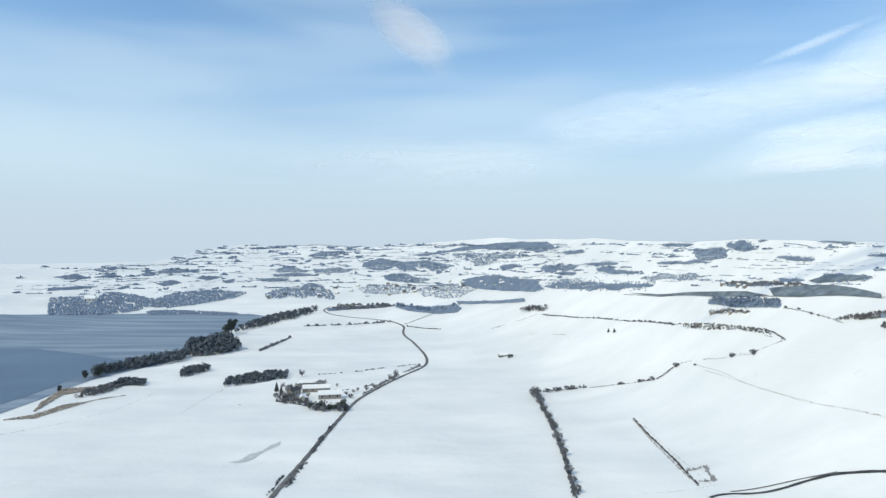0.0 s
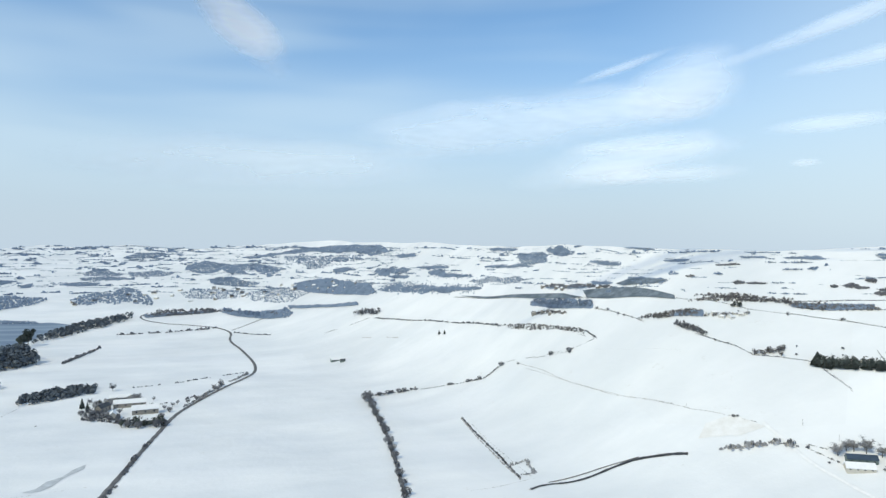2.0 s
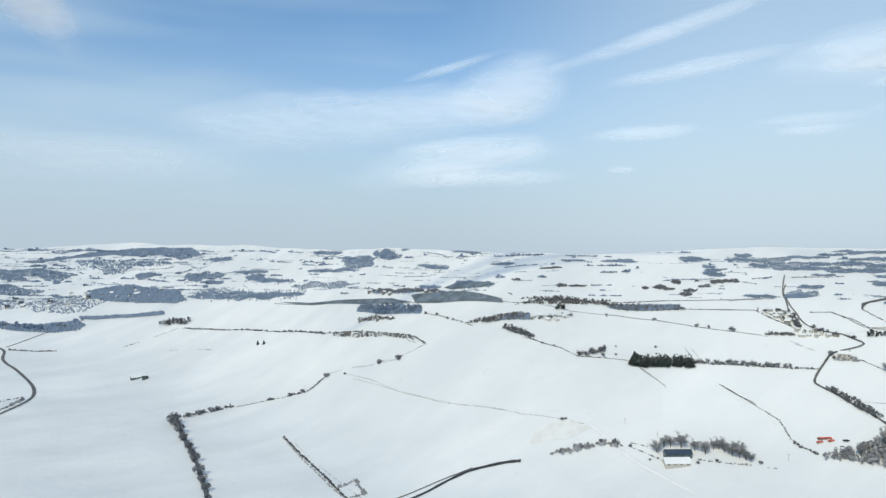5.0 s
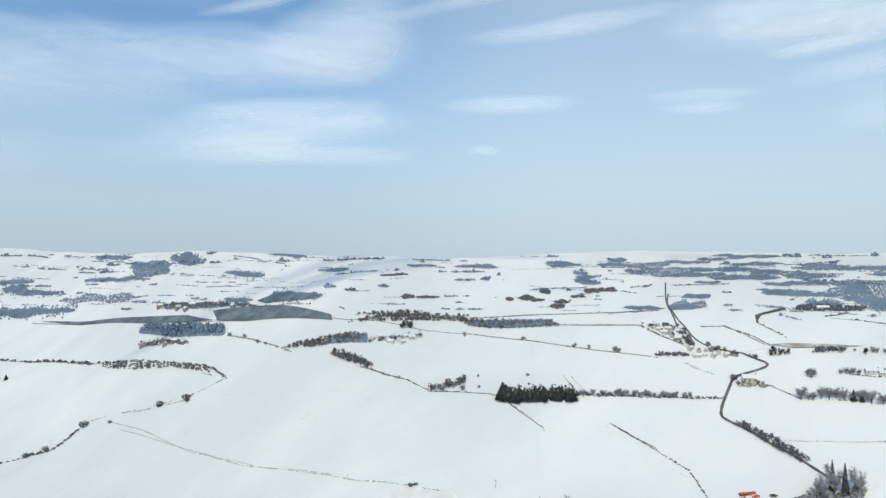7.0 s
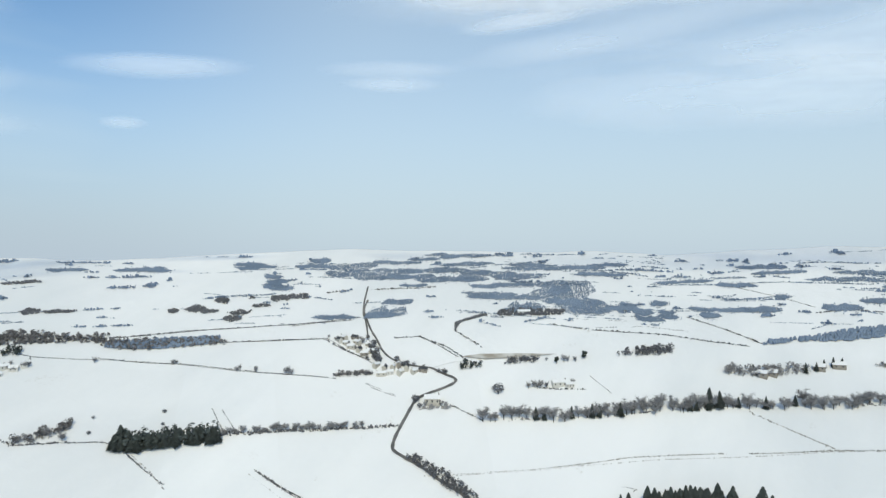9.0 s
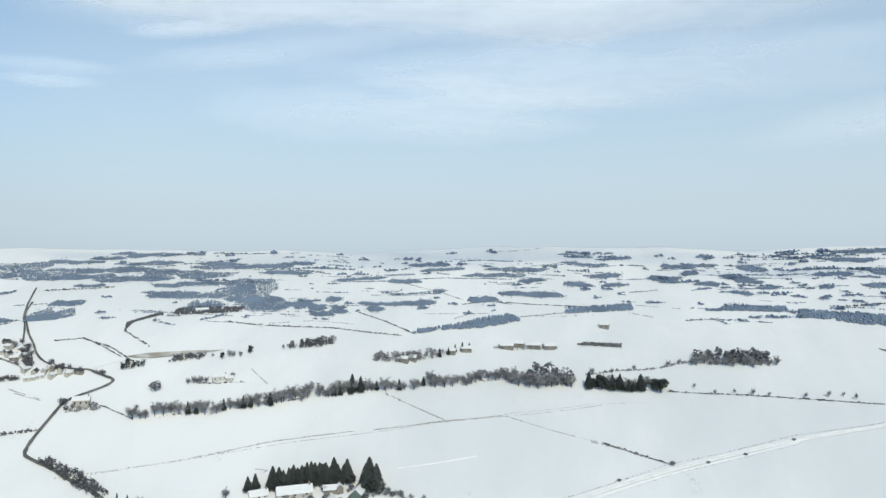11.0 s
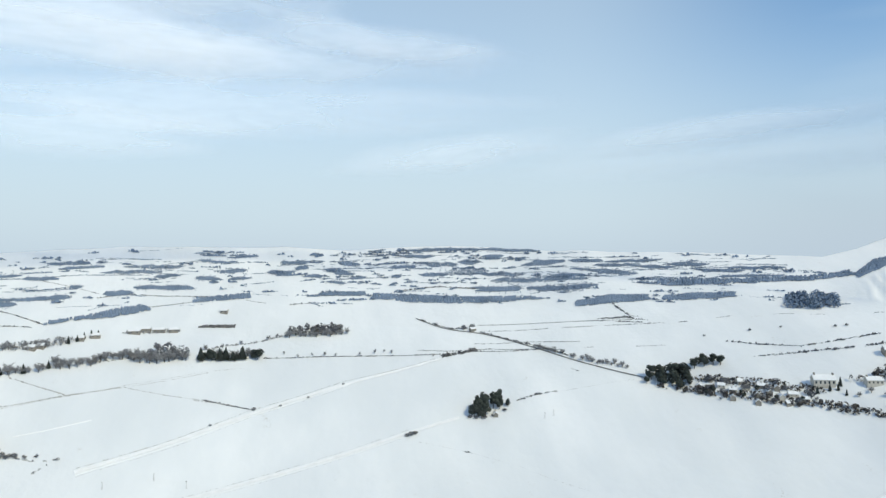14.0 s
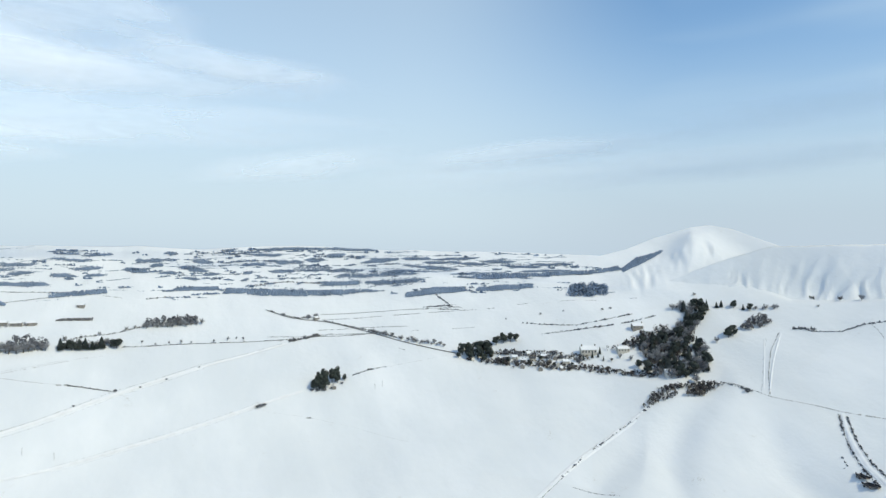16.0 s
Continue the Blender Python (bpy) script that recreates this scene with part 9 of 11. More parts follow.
hedge([(233.4, 214.5), (240.7, 213.8)], 0.58, "bare dark hedgerow between snowy fields", HEDGE, None, 0.8, 307, "hedge", "hedge", "")
hedge([(209.2, 231.9), (227.6, 216.2), (247.6, 196.6), (258.2, 187)], 0.27, "bare dark hedgerow between snowy fields", HEDGE, None, 0.8, 308, "hedge", "hedge", "")
hedge([(255.9, 173.5), (260.1, 168.2), (260.5, 159.3), (258.5, 151.2)], 0.42, "bare dark hedgerow between snowy fields", HEDGE, None, 0.8, 309, "hedge", "hedge", "")
road([(251.6, 179.6), (256.8, 184), (260.7, 188.6), (271.5, 194.5)], 0.47, "far road climbing the hill", ROAD, "road")
woodland([(257.8, 186), (262.6, 179.7), (265.6, 177.8), (263.1, 183.8), (260, 186.5)], 0.67, HAZEBLUE, "dark wood beside the road", 1.0, 310)
house(284, 146.4, -50, 3.77, 1.03, 0.69, "long pale farm shed with snowy roof", WHITEWALL, ROOFSNOW, 0, 3, "house", "house", "")
woodland([(279.2, 153), (288, 136.4), (290.6, 135.7), (285.3, 147.8), (281.5, 153.2)], 0.86, HEDGE, "dark trees round a far farm", 0.7, 311)
woodland([(295.6, 147), (299.6, 145.9), (299.5, 144.4), (300.1, 141.2), (301.4, 139.2), (302.2, 137.7), (303.7, 135.8), (305.7, 134.8), (306.3, 133.2), (303.6, 130.4), (302.9, 130.5), (301.4, 131.9), (297.6, 132.1), (297.9, 133.3), (296.7, 136.1), (296.4, 137.6), (294.7, 139.6), (292.7, 142), (294.6, 143.8), (295.4, 146.6)], 0.51, HAZEBLUE, "distant dark woodland on snowy hillside", 1.2, 312)
woodland([(290.5, 137.8), (293.7, 137), (295.1, 134.3), (295.7, 132.8), (295.9, 131), (299.4, 129.5), (297.9, 127.3), (298.8, 125.8), (296.9, 123.4), (296.3, 123.4), (294.6, 124.8), (293, 126.1), (293.2, 126.9), (291.6, 129.7), (290.9, 130.7), (289.4, 132.6), (289.7, 135.7), (289.7, 137.9)], 0.49, HAZEBLUE, "distant dark woodland on snowy hillside", 1.2, 313)
woodland([(286, 158.8), (287.6, 157.6), (289.2, 155.2), (289.4, 153.8), (290.6, 151.2), (292.3, 149.7), (292.3, 147.8), (293.4, 145.5), (293.9, 143.5), (293.5, 143.8), (291.8, 144.7), (290.3, 147.2), (290.2, 148.6), (288.9, 150.4), (287.3, 153.4), (287.1, 154.6), (285.8, 156.9), (285.9, 158.6)], 0.49, HAZEBLUE, "distant dark woodland on snowy hillside", 1.2, 314)
woodland([(283.2, 165.2), (283.8, 164.4), (285.2, 162.7), (286.7, 160.1), (287.4, 158.9), (288.4, 156.5), (289.4, 155.2), (289.3, 153.3), (289.2, 153.3), (287.8, 154.3), (287.6, 155.6), (286, 157.9), (285.2, 158.9), (283.8, 162), (282.8, 163.8), (282.9, 165.3)], 0.49, HAZEBLUE, "distant dark woodland on snowy hillside", 1.2, 315)
woodland([(282.2, 153.2), (283.5, 152.2), (284.6, 150.1), (285.6, 148.3), (286.7, 147.8), (287, 145.7), (288, 144.3), (288.5, 142.3), (288.4, 142.1), (286.6, 144.1), (285.7, 144.7), (284.8, 146.7), (284.4, 147.5), (282.8, 148.9), (282.4, 151.4), (282.1, 152.9)], 0.48, HAZEBLUE, "distant dark woodland on snowy hillside", 1.2, 316)
woodland([(294.4, 135), (297.3, 135.1), (297.4, 132.9), (298.9, 132.2), (298.9, 129.7), (299.4, 128.4), (299, 126.4), (298.9, 126.1), (297.3, 127.4), (296.2, 128.4), (295.8, 130.7), (294.8, 132), (294.3, 133.6), (294.1, 135)], 0.5, HAZEBLUE, "distant dark woodland on snowy hillside", 1.2, 317)
woodland([(265.2, 220.2), (267.1, 218.8), (267.7, 217.9), (270.1, 216.7), (270.4, 215.3), (272.2, 214), (272.4, 212.8), (272.7, 210.8), (272.7, 210.3), (270.7, 212), (270.5, 212.4), (268.9, 214.3), (268.1, 215.4), (266.3, 217), (265.7, 217.5), (265.2, 219.8)], 0.51, HAZEBLUE, "distant dark woodland on snowy hillside", 1.2, 318)
woodland([(269.1, 210.1), (271.1, 209.2), (272, 206.8), (273.9, 205.3), (275.6, 204.9), (277.1, 203.2), (277.2, 201.6), (277.3, 198.4), (277.1, 198.1), (274.7, 200.4), (273.9, 201), (272.9, 202.9), (271.5, 203.5), (269.9, 204.9), (268.5, 207.6), (268.6, 210)], 0.51, HAZEBLUE, "distant dark woodland on snowy hillside", 1.2, 319)
woodland([(273.2, 201.6), (274.2, 200.2), (276.9, 199.1), (278.4, 198), (279.3, 194.3), (280, 193.1), (282.6, 191.8), (282.7, 189.1), (284, 186.9), (284.3, 184.1), (284, 183.8), (281.9, 186), (280, 187.7), (279.4, 189.5), (277.9, 191.8), (276.7, 192.5), (275.5, 196.1), (274, 197.2), (273, 199.7), (272.9, 201.4)], 0.51, HAZEBLUE, "distant dark woodland on snowy hillside", 1.2, 320)
woodland([(282.5, 183.9), (284.3, 182.6), (286.1, 180.5), (287.3, 178.7), (289.6, 175.6), (290.4, 172.9), (292.4, 172.5), (292.5, 169.6), (294, 167.8), (295.2, 166), (295.3, 163.2), (295, 163.1), (293.3, 165.3), (292.1, 166.3), (289.9, 168.5), (289.2, 170.9), (287.7, 172.1), (287.2, 173.9), (284.9, 176.9), (283.7, 178.9), (282.9, 181.4), (282.1, 184.1)], 0.51, HAZEBLUE, "distant dark woodland on snowy hillside", 1.2, 321)
woodland([(283.5, 192.7), (285.5, 190.7), (287.2, 189.4), (288.1, 187.1), (289.7, 184.1), (291.7, 182.3), (293, 180.5), (293.8, 179.5), (294.6, 177.5), (294.7, 174.7), (294.7, 174.2), (292.9, 176.6), (291, 178), (290.3, 178.7), (289, 180.3), (287.9, 183.3), (286.1, 186), (284.6, 187.5), (284, 189.7), (283.6, 192.1)], 0.52, HAZEBLUE, "distant dark woodland on snowy hillside", 1.2, 322)
woodland([(294.1, 181.1), (295.8, 180.3), (296.7, 178.3), (298.3, 175.6), (299.2, 175), (300.6, 173), (301.5, 170.2), (302.4, 168.9), (303.1, 165.8), (303.1, 165.3), (301.3, 168.1), (299.7, 169.4), (298.3, 172.4), (297.5, 173.7), (296.9, 175.3), (295.2, 177.4), (294.7, 179.3), (293.8, 181.4)], 0.53, HAZEBLUE, "distant dark woodland on snowy hillside", 1.2, 323)
woodland([(293.1, 173.7), (293.8, 171.3), (296, 169.3), (296.3, 168.1), (299, 166.2), (299.2, 164.2), (300.1, 161.1), (302.2, 159.5), (302, 156.5), (301.8, 154), (301.5, 154), (300.1, 155.8), (299.1, 158), (297.2, 160.1), (296.6, 162.5), (296.2, 164.6), (293.8, 167.3), (293.6, 168.7), (292.2, 171.1), (293, 173.1)], 0.52, HAZEBLUE, "distant dark woodland on snowy hillside", 1.2, 324)
woodland([(283.7, 201.4), (285.4, 199.9), (287.3, 197.9), (287.8, 196.5), (289.2, 193.8), (290, 193), (291.4, 191.6), (292.5, 188.8), (292.5, 188.4), (290.5, 190.6), (289, 192.5), (288.1, 193.6), (286.5, 195.4), (285.9, 196.9), (283.7, 199.5), (283.3, 201.5)], 0.52, HAZEBLUE, "distant dark woodland on snowy hillside", 1.2, 325)
woodland([(302.2, 162.2), (304, 159.9), (305.1, 158), (305.9, 157.3), (305.9, 155.1), (307.4, 153.8), (309.1, 151.9), (309.1, 148.5), (310.3, 147.6), (310.9, 144.8), (310.6, 145.1), (309.3, 147), (307.7, 147.7), (306.7, 151.3), (305.6, 152.7), (304.5, 155), (304, 156.4), (303.3, 157.5), (302.8, 159.5), (301.9, 162.3)], 0.53, HAZEBLUE, "distant dark woodland on snowy hillside", 1.2, 326)
woodland([(292, 192.6), (293.8, 191.5), (294.3, 189.4), (295.1, 188.4), (296.8, 186.6), (297.3, 185.8), (297.5, 184), (297.6, 183.4), (295.8, 185.3), (295.2, 186.2), (293.9, 188.1), (293.7, 188.7), (292.3, 190.9), (291.9, 192.5)], 0.53, HAZEBLUE, "distant dark woodland on snowy hillside", 1.2, 327)
woodland([(307.9, 149.5), (309.7, 148.4), (310.6, 145.6), (312.7, 143), (313.3, 142), (314.2, 139.4), (315.7, 137.4), (316.1, 134.6), (316.8, 133), (316.8, 131.6), (316.7, 131.2), (315.6, 132.1), (314.2, 134.1), (313.7, 136.2), (312.5, 139.4), (311.3, 141.1), (311, 142.2), (309, 144.9), (308.5, 147), (307.9, 149.1)], 0.54, HAZEBLUE, "distant dark woodland on snowy hillside", 1.2, 328)
woodland([(298.3, 184), (300.2, 183.1), (300.4, 181.1), (301.5, 180.2), (302.3, 179.3), (302.2, 177.9), (302, 178), (300.9, 178.5), (299.7, 179.6), (299.5, 180.3), (298.7, 181.9), (298, 184.2)], 0.54, HAZEBLUE, "distant dark woodland on snowy hillside", 1.2, 329)
woodland([(310.4, 138.7), (311, 138.2), (312.1, 135), (312.6, 133.3), (313.7, 131.7), (313.8, 129.4), (314.5, 127.4), (315.5, 125.8), (315.2, 123.8), (315.1, 123.6), (314.5, 125), (313.4, 127), (312.4, 129.5), (311.9, 131.5), (311.7, 132.4), (310.7, 134.6), (310, 137.5), (310.3, 138.7)], 0.53, HAZEBLUE, "distant dark woodland on snowy hillside", 1.2, 330)
woodland([(293.2, 161.7), (294.3, 160), (295.2, 158.5), (296, 156.3), (296.8, 154.8), (297.9, 154), (298.1, 151.5), (298.6, 150.3), (299.2, 148), (298.9, 148.2), (297.3, 149.4), (296.8, 150.5), (296, 153.3), (295, 153.9), (294.4, 156.1), (293.3, 157.5), (293.5, 159.5), (293, 161.4)], 0.51, HAZEBLUE, "distant dark woodland on snowy hillside", 1.2, 331)
woodland([(253, 233.9), (254, 233), (255, 232.1), (256.2, 231.3), (257.3, 229.9), (258.2, 229.3), (258.8, 227.6), (258.7, 227.5), (256.7, 228), (255.8, 229.1), (254.7, 230.2), (253.8, 230.9), (253.1, 231.6), (253.1, 233.6)], 0.51, HAZEBLUE, "distant dark woodland on snowy hillside", 1.2, 332)
woodland([(231.1, 254.8), (232.6, 253.7), (234.4, 252.9), (234.9, 251.9), (235.8, 250.7), (237.2, 249.3), (237.8, 248.4), (239, 246.9), (238.5, 247.1), (236.7, 247.3), (236.4, 248.1), (234.5, 249.4), (233.3, 250.7), (233.2, 251.2), (231.3, 252.8), (231.2, 254.5)], 0.51, HAZEBLUE, "distant dark woodland on snowy hillside", 1.2, 333)
woodland([(255.5, 223.7), (256.8, 223.7), (257.4, 222.2), (257.6, 221.4), (258.5, 220.1), (258.9, 218.8), (258.6, 218.9), (257.2, 219.1), (256.8, 220.1), (256.1, 220.9), (255.2, 222.6), (255.4, 223.6)], 0.5, HAZEBLUE, "distant dark woodland on snowy hillside", 1.2, 334)
woodland([(254.1, 221.3), (255.1, 220.5), (255.8, 219.7), (257.2, 219.1), (257.8, 217.4), (258.3, 216.6), (258.5, 215.1), (258.1, 215.3), (256.8, 215.9), (256.3, 216.3), (255.3, 217.2), (254.1, 218.7), (253.8, 219.8), (253.8, 221.4)], 0.49, HAZEBLUE, "distant dark woodland on snowy hillside", 1.2, 335)
woodland([(305.3, 104), (306.3, 103.1), (306.8, 101.7), (307.1, 99.3), (307.4, 97.8), (308.2, 96.8), (308.3, 94.3), (308.5, 93.4), (308.5, 93.1), (307.5, 94.1), (307.1, 96.3), (306.1, 97.5), (305.9, 98.6), (305.3, 101), (305.2, 102.7), (305.3, 103.6)], 0.56, HAZEBLUE, "distant dark woodland on snowy hillside", 1.0, 336)
woodland([(307.2, 95.8), (308.2, 94.2), (309.6, 92.6), (309.9, 91.4), (310.5, 88.9), (311, 86.9), (312.3, 85.1), (312.8, 83.8), (312.8, 81.8), (313.1, 79.9), (313, 79.8), (311.3, 81.6), (310.7, 83.1), (310.1, 84.3), (310, 86.3), (309.1, 88.9), (308.4, 91.3), (307.8, 92.4), (307.3, 94.2), (306.9, 95.7)], 0.55, HAZEBLUE, "distant dark woodland on snowy hillside", 1.0, 337)
woodland([(304.4, 113.6), (305.6, 113.4), (305.8, 112), (305.9, 111.5), (306, 110.6), (306.2, 109.7), (306, 109.5), (304.3, 110), (304.4, 111), (303.6, 111.6), (303.5, 113.3), (304.4, 113.1)], 0.57, HAZEBLUE, "distant dark woodland on snowy hillside", 1.0, 338)
woodland([(300.7, 111), (301.8, 110.4), (301.7, 109.4), (301.8, 108.3), (302.8, 107.8), (302, 106.7), (301.8, 107), (300.8, 107.2), (300.2, 108.2), (300.3, 108.9), (300.1, 109.7), (300.3, 111.4)], 0.56, HAZEBLUE, "distant dark woodland on snowy hillside", 1.0, 339)
woodland([(303.8, 100.3), (305.2, 99.6), (305.1, 98.6), (305.2, 97.1), (305.7, 96), (305.2, 95), (305.1, 94.7), (304.1, 95.6), (303.6, 96.5), (303.1, 98), (302.9, 99.3), (303.6, 100.4)], 0.56, HAZEBLUE, "distant dark woodland on snowy hillside", 1.0, 340)
woodland([(298.2, 118), (299.7, 117.2), (299.5, 116.4), (300, 115), (300.9, 113.7), (299.7, 112.4), (299.6, 112), (298.2, 113.1), (297.3, 114.1), (297.3, 115.9), (297, 116.7), (297.9, 118.1)], 0.56, HAZEBLUE, "distant dark woodland on snowy hillside", 1.0, 341)
woodland([(299.1, 121.9), (300.9, 121.6), (300.7, 120.5), (301.2, 119.2), (301.2, 118.7), (301.1, 117.5), (300.9, 117.7), (299.7, 118.1), (298.9, 118.9), (298.6, 120.2), (298.1, 121.1), (298.9, 121.8)], 0.57, HAZEBLUE, "distant dark woodland on snowy hillside", 1.0, 342)
woodland([(316.7, 69.8), (318, 69.5), (318.4, 67.4), (318, 66.1), (319.6, 64.4), (319.2, 62.8), (319.4, 61.8), (318.6, 59.9), (318.4, 59.7), (317.2, 61.7), (316.6, 62.7), (316.8, 64.2), (316, 65.6), (315.9, 67.2), (316, 69.5), (316.4, 69.9)], 0.55, HAZEBLUE, "distant dark woodland on snowy hillside", 1.0, 343)
woodland([(322, 60.6), (322.2, 59.5), (322.9, 58.1), (323.6, 56.4), (323.3, 55.1), (323.8, 53.4), (323.6, 52), (323.3, 49.9), (323.1, 50), (322.1, 52.1), (322, 53.5), (322, 54.6), (321.1, 56.3), (321.2, 57.5), (321, 59.5), (321.8, 60.7)], 0.56, HAZEBLUE, "distant dark woodland on snowy hillside", 1.0, 344)
woodland([(323.1, 51.3), (323.6, 50.6), (324.2, 49.1), (324, 47.6), (324.5, 46.1), (324.6, 45), (324.4, 43.2), (324.2, 42), (324.1, 41.8), (323.3, 43), (322.5, 44.6), (322.7, 45.6), (322.4, 47.2), (322.5, 49), (321.9, 50.6), (322.8, 51.7)], 0.55, HAZEBLUE, "distant dark woodland on snowy hillside", 1.0, 345)
woodland([(317.8, 81.4), (318.8, 80.3), (318.8, 79.8), (319.1, 79.1), (318.6, 78.1), (318.4, 78.3), (317.7, 79.2), (317.7, 79.4), (317.7, 79.8), (317.6, 81.8)], 0.56, HAZEBLUE, "distant dark woodland on snowy hillside", 1.0, 346)
woodland([(329.5, 39.6), (330.7, 38.1), (330.7, 36.6), (330.9, 35.6), (331.2, 34.2), (331.5, 33.7), (330.7, 32.4), (330.5, 32.7), (329.9, 33.2), (329.9, 33.7), (329.4, 35.4), (329.4, 36.8), (329.2, 37.8), (329.4, 39.5)], 0.56, HAZEBLUE, "distant dark woodland on snowy hillside", 1.0, 347)
woodland([(317.9, 36.2), (318.5, 35.6), (318.1, 34.6), (318.7, 33.1), (318.3, 32.3), (317.9, 30.8), (317.7, 30.5), (316.9, 32.6), (316.9, 33.3), (316.8, 34.6), (316.8, 35.8), (317.7, 36.5)], 0.54, HAZEBLUE, "distant dark woodland on snowy hillside", 1.0, 348)
woodland([(249.8, 198), (252.2, 196.6), (252.4, 195.9), (253.6, 194), (254.9, 193), (256.3, 190.9), (256.8, 189.1), (257.8, 187.6), (257.4, 187.9), (255.8, 188.7), (254.9, 190.1), (253.2, 192.3), (252, 193.1), (250.8, 195), (250.5, 195.9), (249.4, 198.2)], 0.53, HAZEBLUE, "distant dark woodland on snowy hillside", 1.0, 349)
hedge([(313.3, 116.4), (319.7, 98.8), (325.8, 79.7), (330.1, 57.2)], 0.43, "bare dark hedgerow between snowy fields", HAZEBLUE, None, 0.85, 350, "hedge", "hedge", "")
hedge([(320.4, 96.2), (318.5, 82.9), (316.4, 71.7)], 0.22, "bare dark hedgerow between snowy fields", HEDGE, None, 0.7, 351, "hedge", "hedge", "")
hedge([(301.5, 103.5), (300, 93.8), (296.9, 83.2)], 0.41, "bare dark hedgerow between snowy fields", HEDGE, None, 0.9, 352, "hedge", "hedge", "")
hedge([(284.4, 135.1), (287.3, 124.5), (293, 113.5), (295.3, 103.3), (296.8, 96)], 0.21, "bare dark hedgerow between snowy fields", HEDGE, None, 0.4, 353, "hedge", "hedge", "")
hedge([(313.9, 71.2), (317.5, 62.8), (318.2, 46.7), (319, 31.2)], 0.41, "bare dark hedgerow between snowy fields", HEDGE, None, 0.8, 354, "hedge", "hedge", "")
hedge([(278.5, 155.4), (287.9, 132.9), (296, 111.2), (296.9, 102.2)], 0.22, "bare dark hedgerow between snowy fields", HEDGE, None, 0.4, 355, "hedge", "hedge", "")
hedge([(207.4, 233.6), (223.4, 220.3), (239.1, 204.9), (255.5, 188.4)], 0.39, "bare hedge with small trees", HEDGE, None, 0.8, 356, "hedge", "hedge", "")
hedge([(202.7, 227.9), (214.4, 211.3), (224.8, 193), (233.4, 178.6)], 0.24, "bare dark hedgerow between snowy fields", HEDGE, None, 0.85, 357, "hedge", "hedge", "")
woodland([(205.2, 230.9), (209.8, 224.1), (218.5, 215.4), (226.3, 208.3), (225.6, 212.4), (216, 222.7), (206.6, 232.6)], 1.27, SCRUB, "dark shelter belt between fields", 1.1, 358)
for x, y, h in [(213.7, 212.1, 1.53), (222.2, 198.4, 1.52), (224.4, 194.9, 1.36), (228.7, 187.7, 2.11), (245.3, 188.4, 1.12)]:
    tree("bare", x, y, h, "bare tree on a field edge", "field edge trees", 1.1)
hedge([(224.5, 211.5), (234.2, 200.9), (243.9, 189.6)], 0.38, "bare dark hedgerow between snowy fields", HEDGE, None, 0.7, 359, "hedge", "hedge", "")
hedge([(244.8, 188.4), (244.2, 180.8), (244.3, 172.1)], 0.24, "bare dark hedgerow between snowy fields", HEDGE, None, 0.8, 360, "hedge", "hedge", "")
hedge([(241.8, 203.2), (243.3, 199.5), (247.8, 196.2)], 0.52, "bare dark hedgerow between snowy fields", TWIG, None, 0.8, 361, "hedge", "hedge", "")
woodland([(224.7, 230.7), (225.5, 230.6), (225.9, 229.8), (226.1, 229.6), (226.5, 228.8), (226.5, 228.6), (225.5, 228.7), (225.4, 228.6), (224.9, 229.5), (224.4, 230.8)], 0.8, HEDGE, "bare copse on a hillside", 0.8, 362)
woodland([(229.1, 226.6), (230.2, 226.6), (231.1, 226.4), (231.5, 226.3), (230.9, 224.6), (230.9, 224.2), (229.9, 224.5), (229.6, 224.6), (229.4, 225.3), (228.9, 226.5)], 0.8, HEDGE, "bare copse on a hillside", 0.8, 363)
woodland([(230.5, 224.6), (231.7, 224.4), (232, 223.7), (232.7, 223), (232.4, 222), (232.1, 222.1), (231.7, 222), (230.8, 222.7), (230.7, 223.3), (230.7, 224.2)], 0.8, HEDGE, "bare copse on a hillside", 0.8, 364)
woodland([(236.8, 225.2), (237.8, 224.7), (238.4, 224.4), (238.8, 223.5), (239.7, 222.5), (239.7, 221.5), (239.4, 221.5), (238, 221), (237.3, 222.6), (237.1, 223), (236.9, 223.3), (236.7, 224.9)], 0.81, HEDGE, "bare copse on a hillside", 0.8, 365)
woodland([(244.8, 218.7), (245.1, 218.6), (245.5, 218.4), (245.7, 217.9), (245.4, 217.4), (245.6, 217.1), (244.8, 217.5), (244.4, 217.9), (244, 218.3), (244.7, 218.7)], 0.82, HEDGE, "bare copse on a hillside", 0.8, 366)
woodland([(248.3, 214.2), (249.4, 213.4), (250.2, 212.9), (251.4, 212.1), (252.7, 211.1), (252.3, 209.3), (252.3, 209), (250.8, 209.1), (249.6, 211.1), (248.3, 211.2), (247.8, 212.7), (248.4, 213.7)], 0.82, HEDGE, "bare copse on a hillside", 0.8, 367)
woodland([(252.1, 209.9), (254.1, 209.4), (254.5, 207.9), (255.8, 207), (256.4, 206.6), (256.3, 204.5), (256.1, 204.4), (254.7, 205.4), (254.3, 205.9), (253.4, 207.4), (252.4, 208.3), (252.1, 209.6)], 0.82, HEDGE, "bare copse on a hillside", 0.8, 368)
woodland([(233, 216.8), (234.3, 216.8), (235.2, 216.1), (235.6, 215.3), (236.2, 214.8), (236.3, 213.2), (236.3, 212.9), (234.7, 213.5), (234.1, 214.1), (233.9, 214.4), (232.9, 216), (233, 216.6)], 0.79, HEDGE, "bare copse on a hillside", 0.8, 369)
hedge([(237.2, 167.7), (238.3, 161)], 0.18, "bare dark hedgerow between snowy fields", HEDGE, None, 0.6, 370, "hedge", "hedge", "")
